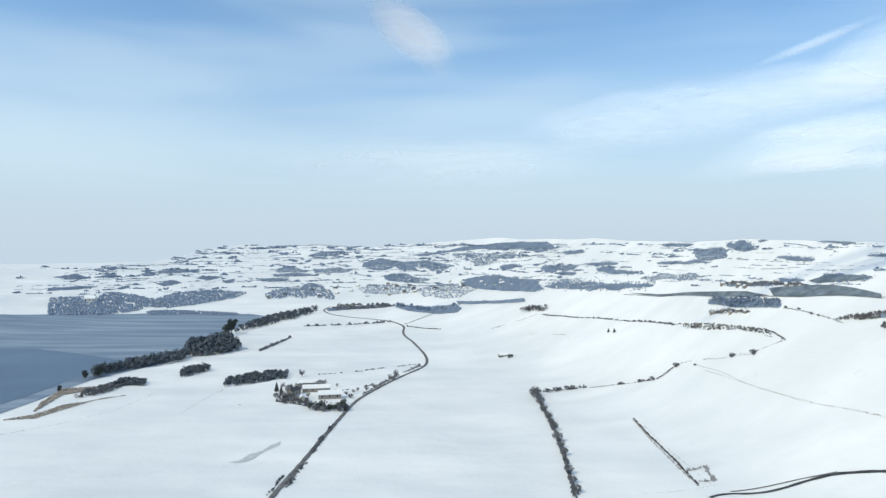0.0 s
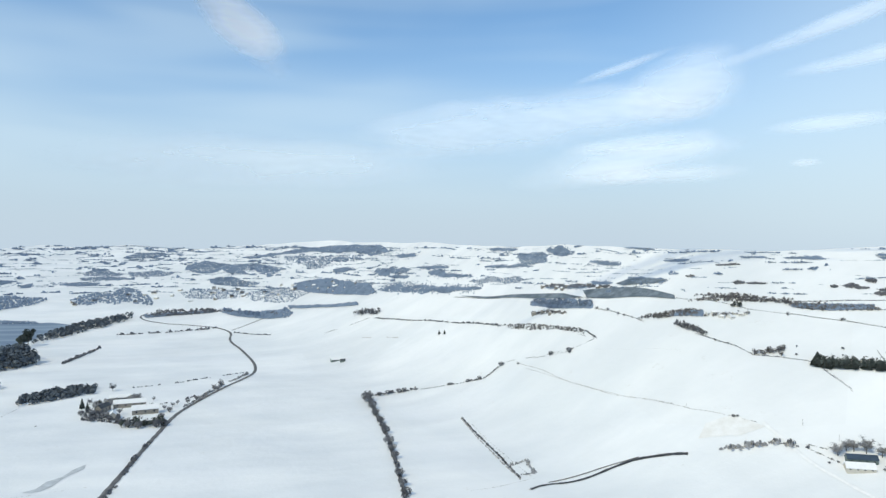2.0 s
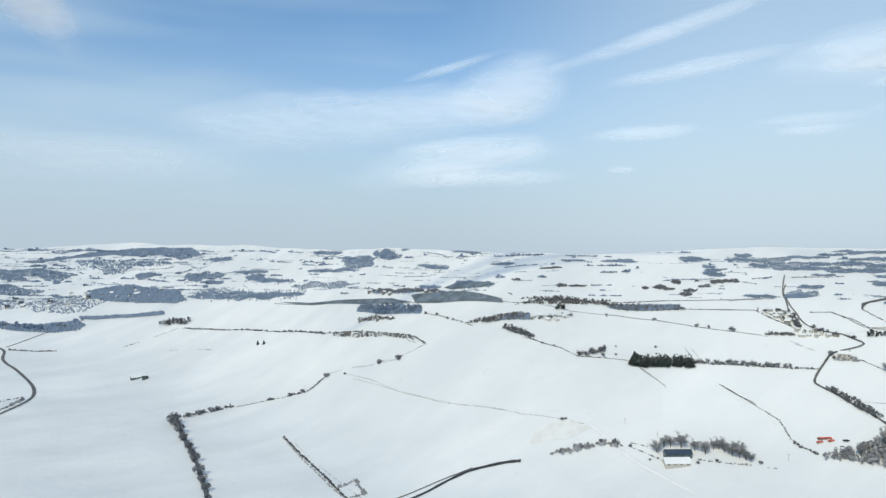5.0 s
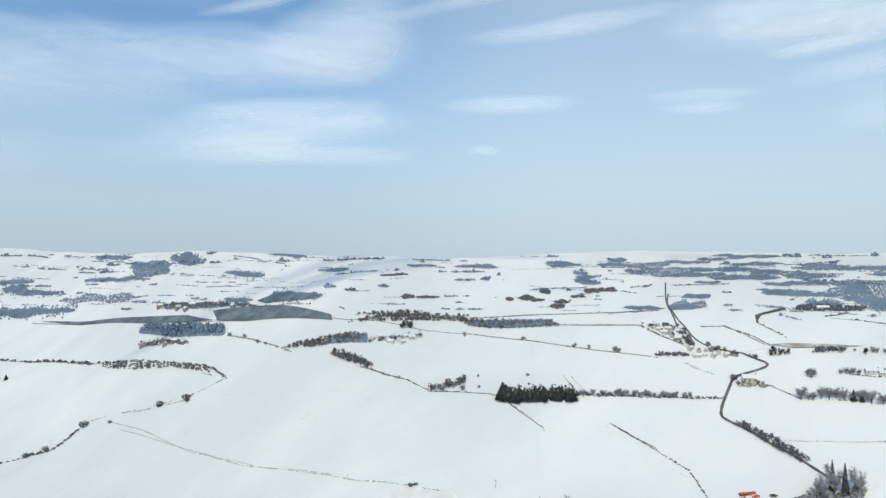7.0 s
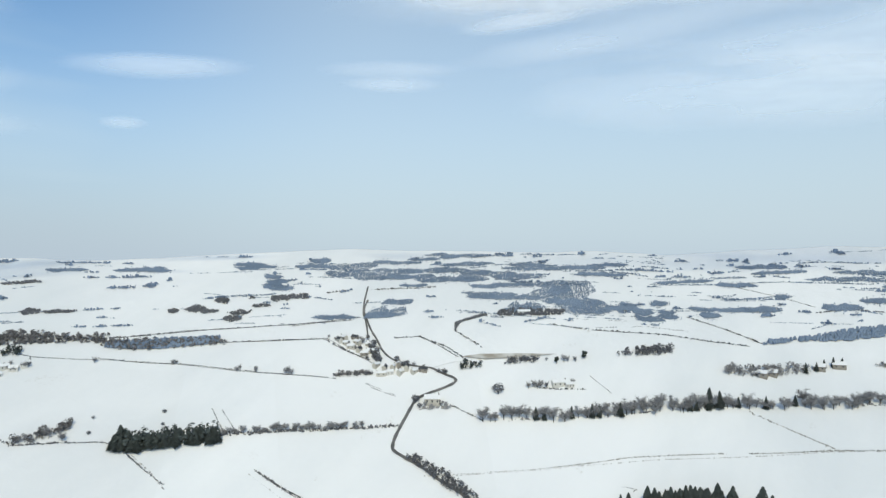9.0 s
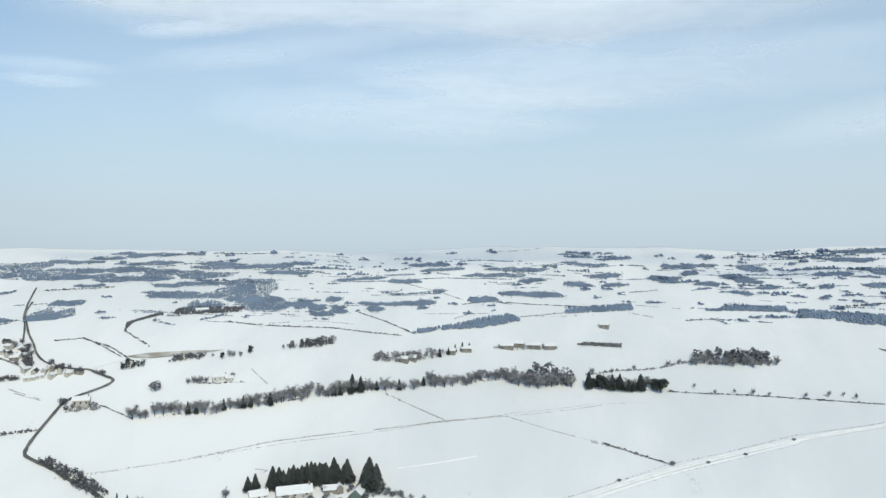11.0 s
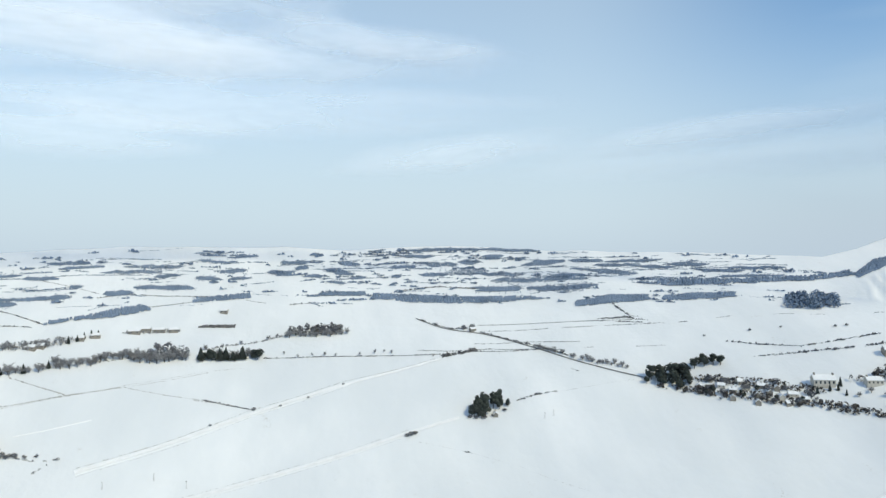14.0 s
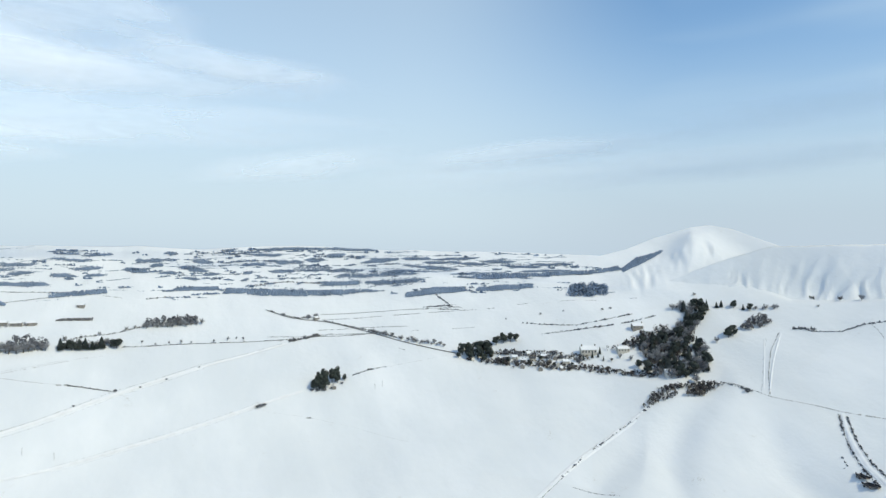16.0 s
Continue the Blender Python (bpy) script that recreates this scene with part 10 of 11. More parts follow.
hedge([(267.8, 120.9), (264.5, 114.6)], 0.19, "bare dark hedgerow between snowy fields", HEDGE, None, 0.7, 371, "hedge", "hedge", "")
field_wall([(223.3, 143.2), (231.6, 131.2), (239.9, 118.5), (249.9, 100.2), (259.2, 81.4), (265.9, 67.2), (272.5, 48.6), (278.9, 28)], 0.26, "low drystone field wall with drifted snow", 372, 0.56, STONE, "field_wall")
field_wall([(271.7, 84), (269.4, 76), (266.7, 66.7)], 0.36, "low drystone field wall with drifted snow", 373, 0.64, STONE, "field_wall")
hedge([(203.8, 174), (203.9, 168), (204.7, 161.2)], 0.37, "bare dark hedgerow between snowy fields", HEDGE, None, 0.9, 374, "hedge", "hedge", "")
woodland([(293.7, 141.2), (294.5, 139.6), (294.7, 137.9), (296.1, 137.6), (297.5, 135.8), (296.3, 134.3), (295.8, 132), (295.4, 132), (293.4, 133), (293.5, 134.6), (292.9, 136), (292.4, 137.2), (291.8, 138.7), (293.1, 141.7)], 0.51, HAZEBLUE, "distant dark woodland on snowy hillside", 1.2, 375)
woodland([(292.4, 135.4), (293, 134.5), (294.4, 132.8), (295.1, 130.9), (297.6, 129.7), (296, 127.2), (297.2, 125.3), (296.3, 123.3), (295.7, 123.4), (294.3, 124.6), (292.7, 126.5), (292.5, 127.9), (291.9, 129.4), (290.9, 131.7), (290.4, 133.5), (292, 135.7)], 0.5, HAZEBLUE, "distant dark woodland on snowy hillside", 1.2, 376)
woodland([(298, 143.9), (300.6, 143.1), (301, 141.5), (302.1, 140), (302.5, 139.5), (301, 137.4), (300.6, 137.4), (298.9, 138.6), (298.5, 138.7), (297, 140.2), (296.1, 141.8), (297.6, 143.9)], 0.52, HAZEBLUE, "distant dark woodland on snowy hillside", 1.2, 377)
woodland([(296.5, 125.6), (298, 124.3), (298.4, 123), (299.6, 121.1), (300, 119.7), (300.1, 118), (300.1, 116.7), (300, 116.3), (298.5, 117.3), (298, 118.7), (297.4, 120.3), (296.5, 122.2), (296.4, 124), (296.4, 125.4)], 0.5, HAZEBLUE, "distant dark woodland on snowy hillside", 1.2, 378)
woodland([(307.6, 95.2), (309.4, 93.6), (309.6, 91.8), (310.8, 90.2), (311.3, 87.2), (311.2, 85), (312.6, 83.6), (312, 81.8), (312.4, 79.6), (312.2, 79.4), (310.6, 81.7), (310.4, 82.8), (309.4, 84.7), (309.3, 86.9), (308.8, 89.1), (308, 91.7), (307.9, 92.8), (307.4, 95.4)], 0.49, HAZEBLUE, "distant dark woodland on snowy hillside", 1.2, 379)
woodland([(321.7, 60.9), (322.7, 58.4), (323.3, 57.3), (324.1, 54.4), (323.3, 51.3), (323.9, 50.1), (324.2, 47.5), (324.4, 44.6), (324, 42.9), (323.7, 43), (323.2, 44.4), (322.2, 47), (321.8, 49.5), (321.9, 50.6), (321.6, 54.2), (321.6, 57), (321.2, 58.5), (321.4, 61.4)], 0.49, HAZEBLUE, "distant dark woodland on snowy hillside", 1.2, 380)
woodland([(316.3, 69.4), (317.7, 69), (317.4, 66.6), (318, 65.1), (319.3, 64.2), (318.8, 62.9), (318.6, 61.3), (318.4, 61.3), (317.1, 63), (317, 64.2), (316.5, 64.4), (316.2, 65.9), (315.6, 68.3), (316.2, 69.2)], 0.49, HAZEBLUE, "distant dark woodland on snowy hillside", 1.2, 381)
woodland([(322.7, 50.3), (323.9, 48.7), (324.4, 46.9), (323.9, 44.9), (324.3, 42.2), (324.8, 41), (323, 39), (322.7, 39.6), (322.4, 40.2), (322.3, 41.8), (322.1, 44.8), (321.4, 46.5), (321.6, 48), (322.3, 50.2)], 0.49, HAZEBLUE, "distant dark woodland on snowy hillside", 1.2, 382)
woodland([(303, 114), (304.3, 113.7), (304.5, 112.7), (304.9, 112), (305, 111.2), (304.9, 110.3), (304.8, 110.2), (303.9, 110.6), (303.5, 111.6), (303.5, 112.2), (302.7, 113.2), (303, 113.7)], 0.51, HAZEBLUE, "distant dark woodland on snowy hillside", 1.2, 383)
woodland([(318, 82), (319, 81.5), (318.7, 80.5), (319.2, 79.5), (318.8, 78.5), (318.7, 78.8), (317.6, 79.1), (317.5, 80.6), (317.4, 80.7), (317.9, 81.5)], 0.5, HAZEBLUE, "distant dark woodland on snowy hillside", 1.2, 384)
woodland([(303.4, 99.8), (304.8, 99), (305.2, 98.5), (305.3, 97.7), (305.6, 96.9), (304.8, 95.9), (304.6, 95.9), (303.8, 96.3), (303.5, 96.7), (303.5, 97.6), (303.2, 99.1), (303.4, 99.3)], 0.49, HAZEBLUE, "distant dark woodland on snowy hillside", 1.2, 385)
woodland([(296, 117), (297.1, 116), (296.7, 114.1), (297.5, 112.9), (297.6, 112.3), (298.5, 110.7), (297.6, 108.8), (297.5, 108.5), (296.4, 110.3), (295.8, 111.9), (295.5, 111.9), (295.2, 113.7), (294.8, 115.4), (296, 116.5)], 0.49, HAZEBLUE, "distant dark woodland on snowy hillside", 1.2, 386)
woodland([(298.7, 111), (299.8, 110.2), (299.8, 109.2), (300, 108.1), (300.8, 106.7), (300.5, 105.4), (300.4, 105.3), (299.3, 106.1), (298.6, 107.8), (298.4, 108.8), (298.4, 109.4), (298.6, 110.8)], 0.49, HAZEBLUE, "distant dark woodland on snowy hillside", 1.2, 387)
woodland([(329.1, 39.4), (329.8, 38.4), (330.1, 36.2), (330.2, 34.9), (330.1, 33.4), (331, 31.7), (330, 29.5), (329.9, 29), (329.4, 31.5), (328.9, 33.5), (328.8, 34.2), (328.8, 36.3), (328.6, 38), (329, 39.6)], 0.5, HAZEBLUE, "distant dark woodland on snowy hillside", 1.2, 388)
woodland([(330.3, 27.3), (331.7, 25.7), (332.4, 23.8), (332, 22.7), (332.7, 21.6), (332.2, 20.2), (332.3, 18.1), (332.1, 18.4), (330.9, 20.6), (330.9, 21.5), (330.8, 22.1), (330.6, 23.2), (330, 25.1), (330.2, 27)], 0.49, HAZEBLUE, "distant dark woodland on snowy hillside", 1.2, 389)
woodland([(335.4, 33), (336.3, 30.2), (336.7, 28.8), (337.7, 26.2), (338, 24.3), (337.9, 22), (337.5, 20.3), (337.2, 20.6), (336.1, 21.5), (335.6, 24.1), (334.8, 25.7), (334.8, 28.8), (334.5, 30.1), (335.2, 33.2)], 0.51, HAZEBLUE, "distant dark woodland on snowy hillside", 1.2, 390)
woodland([(335.6, 12.5), (336.7, 10.8), (337.2, 9.3), (336.8, 7), (336.5, 4.7), (336.4, 3.2), (336.1, 0.9), (335.9, 0.6), (334.2, 3.2), (334, 4.2), (333.9, 7.1), (334.1, 8.7), (334.5, 10.5), (335.4, 12)], 0.5, HAZEBLUE, "distant dark woodland on snowy hillside", 1.2, 391)
woodland([(337.8, 1), (339.1, -0), (339.5, -1.5), (338.9, -2.5), (339.8, -3.2), (338.1, -4.6), (337.9, -4.7), (337, -3.4), (337.4, -2.2), (337.2, -1.7), (336.6, -0), (337.6, 0.9)], 0.5, HAZEBLUE, "distant dark woodland on snowy hillside", 1.2, 392)
woodland([(332.1, -2.3), (333.2, -4.7), (333.4, -6.1), (333.9, -7.9), (333.4, -9.4), (332.7, -10.4), (332.6, -10.3), (331.4, -9.6), (331.7, -7.9), (331.7, -6.5), (331.8, -4.4), (332, -2.1)], 0.49, HAZEBLUE, "distant dark woodland on snowy hillside", 1.2, 393)
woodland([(337.2, -10.8), (337.9, -12.9), (337.8, -14.8), (337.6, -16.4), (337.8, -17.7), (336.6, -19.4), (335.6, -22), (335.3, -22.4), (334.8, -19.8), (335.2, -17.9), (335.4, -16.3), (335.2, -15.1), (335.7, -12.5), (336.9, -10.7)], 0.5, HAZEBLUE, "distant dark woodland on snowy hillside", 1.2, 394)
woodland([(335.1, -14.7), (335.5, -16.4), (335.3, -18.6), (334.9, -19.3), (334.8, -20.9), (334.3, -23.2), (333.9, -24.1), (333.8, -23.6), (333.1, -23.2), (333.1, -20.9), (333.6, -19.3), (333.7, -18), (333.9, -15.8), (334.9, -15.2)], 0.5, HAZEBLUE, "distant dark woodland on snowy hillside", 1.2, 395)
woodland([(342.7, 7.5), (344.2, 5.9), (343, 3.1), (343.1, 1.2), (343.2, -0.9), (342.8, -3.1), (342.6, -5.9), (342.3, -5.2), (340.6, -3.5), (340.4, -1), (341.3, 1.5), (340.9, 3), (341.5, 5.7), (342.4, 7.2)], 0.51, HAZEBLUE, "distant dark woodland on snowy hillside", 1.2, 396)
woodland([(341.7, -17.3), (343, -18.9), (342.4, -20.9), (342.1, -22.8), (341.2, -24.4), (341, -25.6), (339.8, -27), (339.7, -26.8), (339.4, -24.9), (338.9, -24.3), (339.3, -22.5), (339.7, -20.8), (340.5, -18.3), (341.5, -16.8)], 0.51, HAZEBLUE, "distant dark woodland on snowy hillside", 1.2, 397)
woodland([(328.8, -11.5), (329.5, -13.8), (329.1, -15.3), (329, -16.8), (328.9, -17.7), (328, -19.7), (327.8, -19.6), (327.2, -18.1), (327.4, -17.1), (327.9, -15.2), (328.2, -13.6), (328.7, -11.8)], 0.49, HAZEBLUE, "distant dark woodland on snowy hillside", 1.2, 398)
woodland([(331.2, -20.9), (331.5, -23.1), (331.5, -24.2), (331.5, -26.3), (331.4, -27.4), (331, -29), (330.9, -28.4), (330.4, -26.7), (330, -25.9), (330.4, -23.6), (330.2, -22.6), (331.1, -20.8)], 0.49, HAZEBLUE, "distant dark woodland on snowy hillside", 1.2, 399)
woodland([(329.8, -38.5), (330.1, -39.2), (330.3, -40.4), (329.7, -41.4), (329.6, -42), (329.4, -43.2), (329.3, -43.2), (328.3, -42), (328.5, -40.9), (329.1, -39.7), (328.6, -38.8), (329.6, -39)], 0.49, HAZEBLUE, "distant dark woodland on snowy hillside", 1.2, 400)
woodland([(335.6, -38.2), (335.7, -40.6), (335.4, -42.7), (335.9, -43.6), (335.3, -46.7), (335.3, -49), (334.1, -50.3), (334, -50), (333.3, -48.5), (334, -46.3), (334.2, -42.9), (334.2, -42.8), (334.4, -40.7), (335.5, -38)], 0.5, HAZEBLUE, "distant dark woodland on snowy hillside", 1.2, 401)
woodland([(335.8, -54.9), (336.5, -56.9), (336.6, -59.3), (335.8, -60.4), (335, -62), (335.5, -64.3), (334.3, -66.8), (333.3, -68.6), (333.1, -68.4), (331.9, -66.5), (333.1, -63.2), (333.3, -61.5), (333.2, -59.8), (333.1, -58.1), (333.6, -55.9), (335.6, -54.6)], 0.51, HAZEBLUE, "distant dark woodland on snowy hillside", 1.2, 402)
woodland([(328.9, -50.7), (329.5, -53.4), (329.7, -55.5), (328.9, -57.7), (329.1, -59.1), (328.9, -60.9), (327.8, -62.5), (327.6, -61.9), (326.2, -60.4), (327.1, -58.6), (326.8, -57.5), (326.9, -55.2), (327.3, -52.6), (328.7, -50.4)], 0.5, HAZEBLUE, "distant dark woodland on snowy hillside", 1.2, 403)
woodland([(330, -61.2), (329.3, -63.7), (332.2, -67.4), (331.1, -68.8), (330.2, -71.5), (329, -73.2), (328.5, -75.8), (327.3, -78.3), (326.1, -80.4), (325.7, -80.2), (324.7, -77.2), (325.6, -74.7), (324.3, -72.2), (325.6, -70.1), (325.8, -67.9), (326.4, -66.4), (327.1, -63.2), (329.3, -61.5)], 0.5, HAZEBLUE, "distant dark woodland on snowy hillside", 1.2, 404)
woodland([(334.9, -69), (335.2, -70.2), (335.5, -72.9), (334.5, -74.3), (334, -75.7), (334.8, -77), (332.8, -78.6), (332.7, -78.2), (332.3, -75.9), (331.9, -75.1), (331.9, -73.4), (332.3, -72.1), (333.2, -70), (334.7, -68.4)], 0.51, HAZEBLUE, "distant dark woodland on snowy hillside", 1.2, 405)
woodland([(324.8, -76.6), (325.1, -78), (324.6, -80.4), (324.5, -84.2), (324.6, -85.5), (322.9, -87.9), (321.7, -89.7), (321.6, -91.9), (319.8, -95.1), (319.4, -95.5), (319.7, -91.8), (319.4, -89.4), (320.6, -86.8), (321.8, -84.1), (321.9, -83.3), (322.5, -79.5), (323.4, -77.9), (324.6, -76.2)], 0.5, HAZEBLUE, "distant dark woodland on snowy hillside", 1.2, 406)
woodland([(325.9, -95), (326.2, -96.7), (326.4, -99.2), (325.6, -101.4), (325.1, -104), (324.5, -105), (323.6, -107.3), (322, -109.1), (322, -108.6), (322.2, -107), (322.1, -103.8), (323, -103.4), (323.7, -100), (324.4, -98.2), (324.9, -95.9), (325.9, -94.5)], 0.51, HAZEBLUE, "distant dark woodland on snowy hillside", 1.2, 407)
woodland([(348.3, -43.4), (348.2, -47.2), (347.4, -48.4), (347.3, -52.1), (346.8, -53.5), (346.2, -55.2), (345.9, -58.8), (345.6, -60.7), (344.8, -62.2), (344.7, -62.3), (344.5, -60.2), (344.6, -58.9), (345, -54.6), (345.3, -52.9), (345.8, -51.6), (346.3, -48), (347.2, -46.7), (348.1, -43.6)], 0.53, HAZEBLUE, "distant dark woodland on snowy hillside", 1.2, 408)
woodland([(346.1, -61.5), (346.2, -63.8), (346, -66.2), (345.5, -68.5), (344.6, -72.1), (344, -74.7), (343.9, -76.7), (342.9, -78.5), (342.3, -82.1), (342.1, -82.4), (341.8, -78.8), (342.4, -76.3), (342.5, -74.7), (343.5, -71.2), (343.6, -68.2), (343.7, -65.8), (344.8, -63.3), (345.9, -62)], 0.53, HAZEBLUE, "distant dark woodland on snowy hillside", 1.2, 409)
woodland([(342.6, -81.7), (342.5, -83.6), (342.7, -86.9), (341.8, -89.8), (340.6, -93.9), (339.8, -94.9), (338.5, -98.4), (338.5, -100.9), (336, -104.1), (335.4, -105.3), (335.4, -104.8), (334.8, -103.7), (336, -100.3), (337.2, -97.6), (337.6, -94), (338.5, -92.7), (339.5, -89.4), (340.7, -85.9), (341, -82.9), (342.4, -81.3)], 0.53, HAZEBLUE, "distant dark woodland on snowy hillside", 1.2, 410)
woodland([(319.6, -81.4), (320.2, -82.5), (319.7, -85.5), (318.4, -87.8), (318, -89.9), (317.6, -91.5), (316.2, -93.3), (315.8, -96.4), (315.6, -98.3), (313.4, -100.5), (313.3, -100.1), (313.9, -98.1), (314.3, -95.5), (314.4, -93.1), (315.7, -90.2), (315.5, -89.4), (316.5, -87.3), (317.9, -84.7), (318.7, -82.4), (319.3, -81.3)], 0.49, HAZEBLUE, "distant dark woodland on snowy hillside", 1.2, 411)
woodland([(313.9, -100.7), (314.4, -101.7), (313.9, -104.6), (312.6, -106.6), (312.3, -108.7), (311.6, -111.6), (309.6, -114.1), (309.3, -115.5), (308.1, -117), (307.1, -118.7), (307.1, -118.2), (307.1, -116.2), (307.7, -114.4), (308, -113.2), (309.7, -110.2), (310.1, -108.1), (311.1, -105.6), (311.6, -104), (313.5, -100.9), (313.9, -100.4)], 0.5, HAZEBLUE, "distant dark woodland on snowy hillside", 1.2, 412)
woodland([(315.3, -104.6), (314.8, -105.7), (314.6, -108.3), (313.8, -110), (313, -112), (312, -113.8), (310.9, -116), (310.2, -117.2), (310, -117.4), (309.8, -115.9), (310.9, -113.4), (311.5, -110.9), (312.3, -109.2), (313, -108.1), (313.8, -105.3), (315.2, -104.3)], 0.5, HAZEBLUE, "distant dark woodland on snowy hillside", 1.2, 413)
woodland([(322.2, -115.2), (322.7, -117.2), (322, -118.8), (321.1, -120.8), (320.4, -123), (319.5, -124.3), (319, -127.4), (317.2, -128.7), (316.9, -128.8), (317.3, -126.2), (317.7, -124), (318.2, -122), (319.1, -119.7), (319.9, -118), (320.6, -116.8), (322.2, -114.8)], 0.52, HAZEBLUE, "distant dark woodland on snowy hillside", 1.2, 414)
woodland([(312, -120.4), (311.8, -123.1), (310.7, -124.5), (310.1, -126.5), (309.1, -129), (308.6, -131.6), (308.2, -132.3), (307.1, -134.1), (304.9, -136.4), (303.5, -138), (303.5, -137.5), (303.5, -136), (304.6, -132.6), (305.4, -130.5), (306.3, -130.2), (306.7, -128.3), (308.6, -125.3), (308.6, -123.1), (309.9, -122.8), (311.9, -120)], 0.5, HAZEBLUE, "distant dark woodland on snowy hillside", 1.2, 415)
woodland([(315.3, -123.4), (315.9, -125.6), (315.3, -127.9), (314.3, -130), (313.6, -132.3), (311.7, -135), (311.9, -136.3), (310.1, -139.3), (308.7, -141.5), (308.4, -141.6), (308.6, -138.7), (310.2, -135.7), (310.4, -134.7), (311.5, -131.1), (312.3, -129.5), (313, -126.7), (314.3, -125.1), (315.2, -123.2)], 0.51, HAZEBLUE, "distant dark woodland on snowy hillside", 1.2, 416)
woodland([(336.3, -79.5), (336.7, -82), (336.5, -83.4), (336.3, -85.1), (336.2, -86.4), (336, -88.7), (335, -89.7), (334.9, -89.4), (333.9, -87.5), (334.2, -85.3), (335.1, -84.5), (334.4, -82.8), (335, -81.5), (336.1, -79.8)], 0.52, HAZEBLUE, "distant dark woodland on snowy hillside", 1.2, 417)
woodland([(330.9, 94.1), (332.1, 92.4), (332.4, 89.8), (333.9, 87.2), (333.6, 85.4), (334.4, 83.5), (334.8, 80.6), (334.1, 79.5), (333.9, 79.3), (332.7, 80.5), (332.1, 82.7), (331.5, 84.5), (331.6, 86.7), (330.6, 89.9), (330.4, 92.3), (330.6, 94.2)], 0.53, HAZEBLUE, "distant dark woodland on snowy hillside", 1.2, 418)
woodland([(328, 88.9), (329.5, 86.9), (330, 84.7), (330.5, 82.8), (331, 80.9), (331.6, 79.8), (332.6, 77), (333.1, 75.5), (332.9, 73.9), (332.7, 74), (332, 74.7), (331.2, 77.1), (330.2, 79.5), (329.7, 81), (329.1, 82.7), (328.9, 84), (328.1, 86.1), (327.8, 89.2)], 0.52, HAZEBLUE, "distant dark woodland on snowy hillside", 1.2, 419)
woodland([(314.6, 115.6), (315.5, 114.4), (316.7, 112.3), (318.1, 110.1), (318.2, 108.8), (319.7, 106.3), (320, 104.6), (321.1, 102.2), (321.3, 100.9), (321.6, 99.1), (321.4, 98.9), (320.6, 100.4), (319.7, 101.8), (318.8, 104.5), (318.3, 105.7), (317.1, 108.8), (316.5, 109.5), (315.8, 111.8), (314.6, 114.2), (314.5, 115.5)], 0.53, HAZEBLUE, "distant dark woodland on snowy hillside", 1.2, 420)
woodland([(328.4, 74.5), (329.6, 71.2), (331.1, 69.5), (330.6, 66.4), (331.2, 65.3), (332.2, 62.4), (333.2, 59.5), (333.1, 56.6), (333.5, 53.4), (333, 52.3), (332.8, 52.5), (332.2, 53), (331, 56.3), (331.1, 59.2), (330.2, 62), (329.3, 65.2), (329.2, 65.9), (328.7, 69.2), (328.3, 70.7), (328.1, 74.9)], 0.51, HAZEBLUE, "distant dark woodland on snowy hillside", 1.2, 421)
woodland([(333.3, 67.3), (335.1, 64.6), (335.4, 61.7), (336.6, 59.6), (336.7, 57.5), (336.6, 55), (337.8, 53), (337.3, 49.4), (338.1, 46.6), (337.3, 44.9), (337, 45.4), (336.7, 45.9), (335.5, 49), (335, 52.1), (334.9, 54.9), (334.1, 56.5), (334.2, 58.9), (334.1, 61.1), (333.5, 64.4), (333.1, 67.3)], 0.52, HAZEBLUE, "distant dark woodland on snowy hillside", 1.2, 422)
woodland([(329.4, 54.6), (330.3, 53.8), (330.6, 52), (331.4, 50.7), (331.3, 49.5), (331.6, 46.9), (331, 45.8), (330.9, 45.5), (330.2, 46.9), (329.6, 49.7), (329.2, 50), (328.5, 52.1), (328.8, 54), (329.1, 55.2)], 0.5, HAZEBLUE, "distant dark woodland on snowy hillside", 1.2, 423)
woodland([(319.5, 98.2), (321.1, 97.2), (321.2, 94.3), (321.2, 93.2), (322.3, 91.1), (322.2, 89.7), (322.1, 87.2), (322, 86.7), (321.1, 89.3), (320.6, 90.7), (319.8, 92.9), (319.9, 94), (319.3, 96.5), (319.3, 98.3)], 0.51, HAZEBLUE, "distant dark woodland on snowy hillside", 1.2, 424)
woodland([(341.8, 40.9), (342.5, 39), (343, 36.9), (342.6, 34.2), (342.7, 31.2), (342.7, 28.4), (343.2, 26.7), (342.9, 25), (342.8, 24.6), (342, 26.5), (341.7, 28.3), (341.6, 31.6), (341.2, 34.7), (341.3, 36.1), (341.4, 39.1), (341.7, 40.8)], 0.52, HAZEBLUE, "distant dark woodland on snowy hillside", 1.2, 425)
woodland([(345.5, 29.3), (346.1, 26.3), (346.7, 24.8), (347.1, 22.8), (347.1, 21.3), (347.4, 18.9), (346.9, 16.5), (346.8, 16.2), (345.9, 19.3), (345.7, 20.8), (345.5, 23), (345.3, 24.5), (345.1, 25.9), (345.4, 29.1)], 0.52, HAZEBLUE, "distant dark woodland on snowy hillside", 1.2, 426)
woodland([(319.8, -79.7), (319.8, -81.6), (320.2, -86.8), (319.7, -89.5), (317.9, -91.8), (316.5, -96.4), (316.7, -98.5), (314.9, -103.4), (314.1, -106.1), (313.2, -109.4), (310.4, -111.6), (310.3, -111.2), (310.7, -108.9), (311, -104.9), (311.5, -101.8), (313.1, -97), (313.3, -95), (314.9, -90.5), (316.4, -88.4), (316.3, -86.1), (317.8, -81), (319.5, -79)], 0.57, HAZEBLUE, "distant dark woodland on snowy hillside", 1.0, 427)
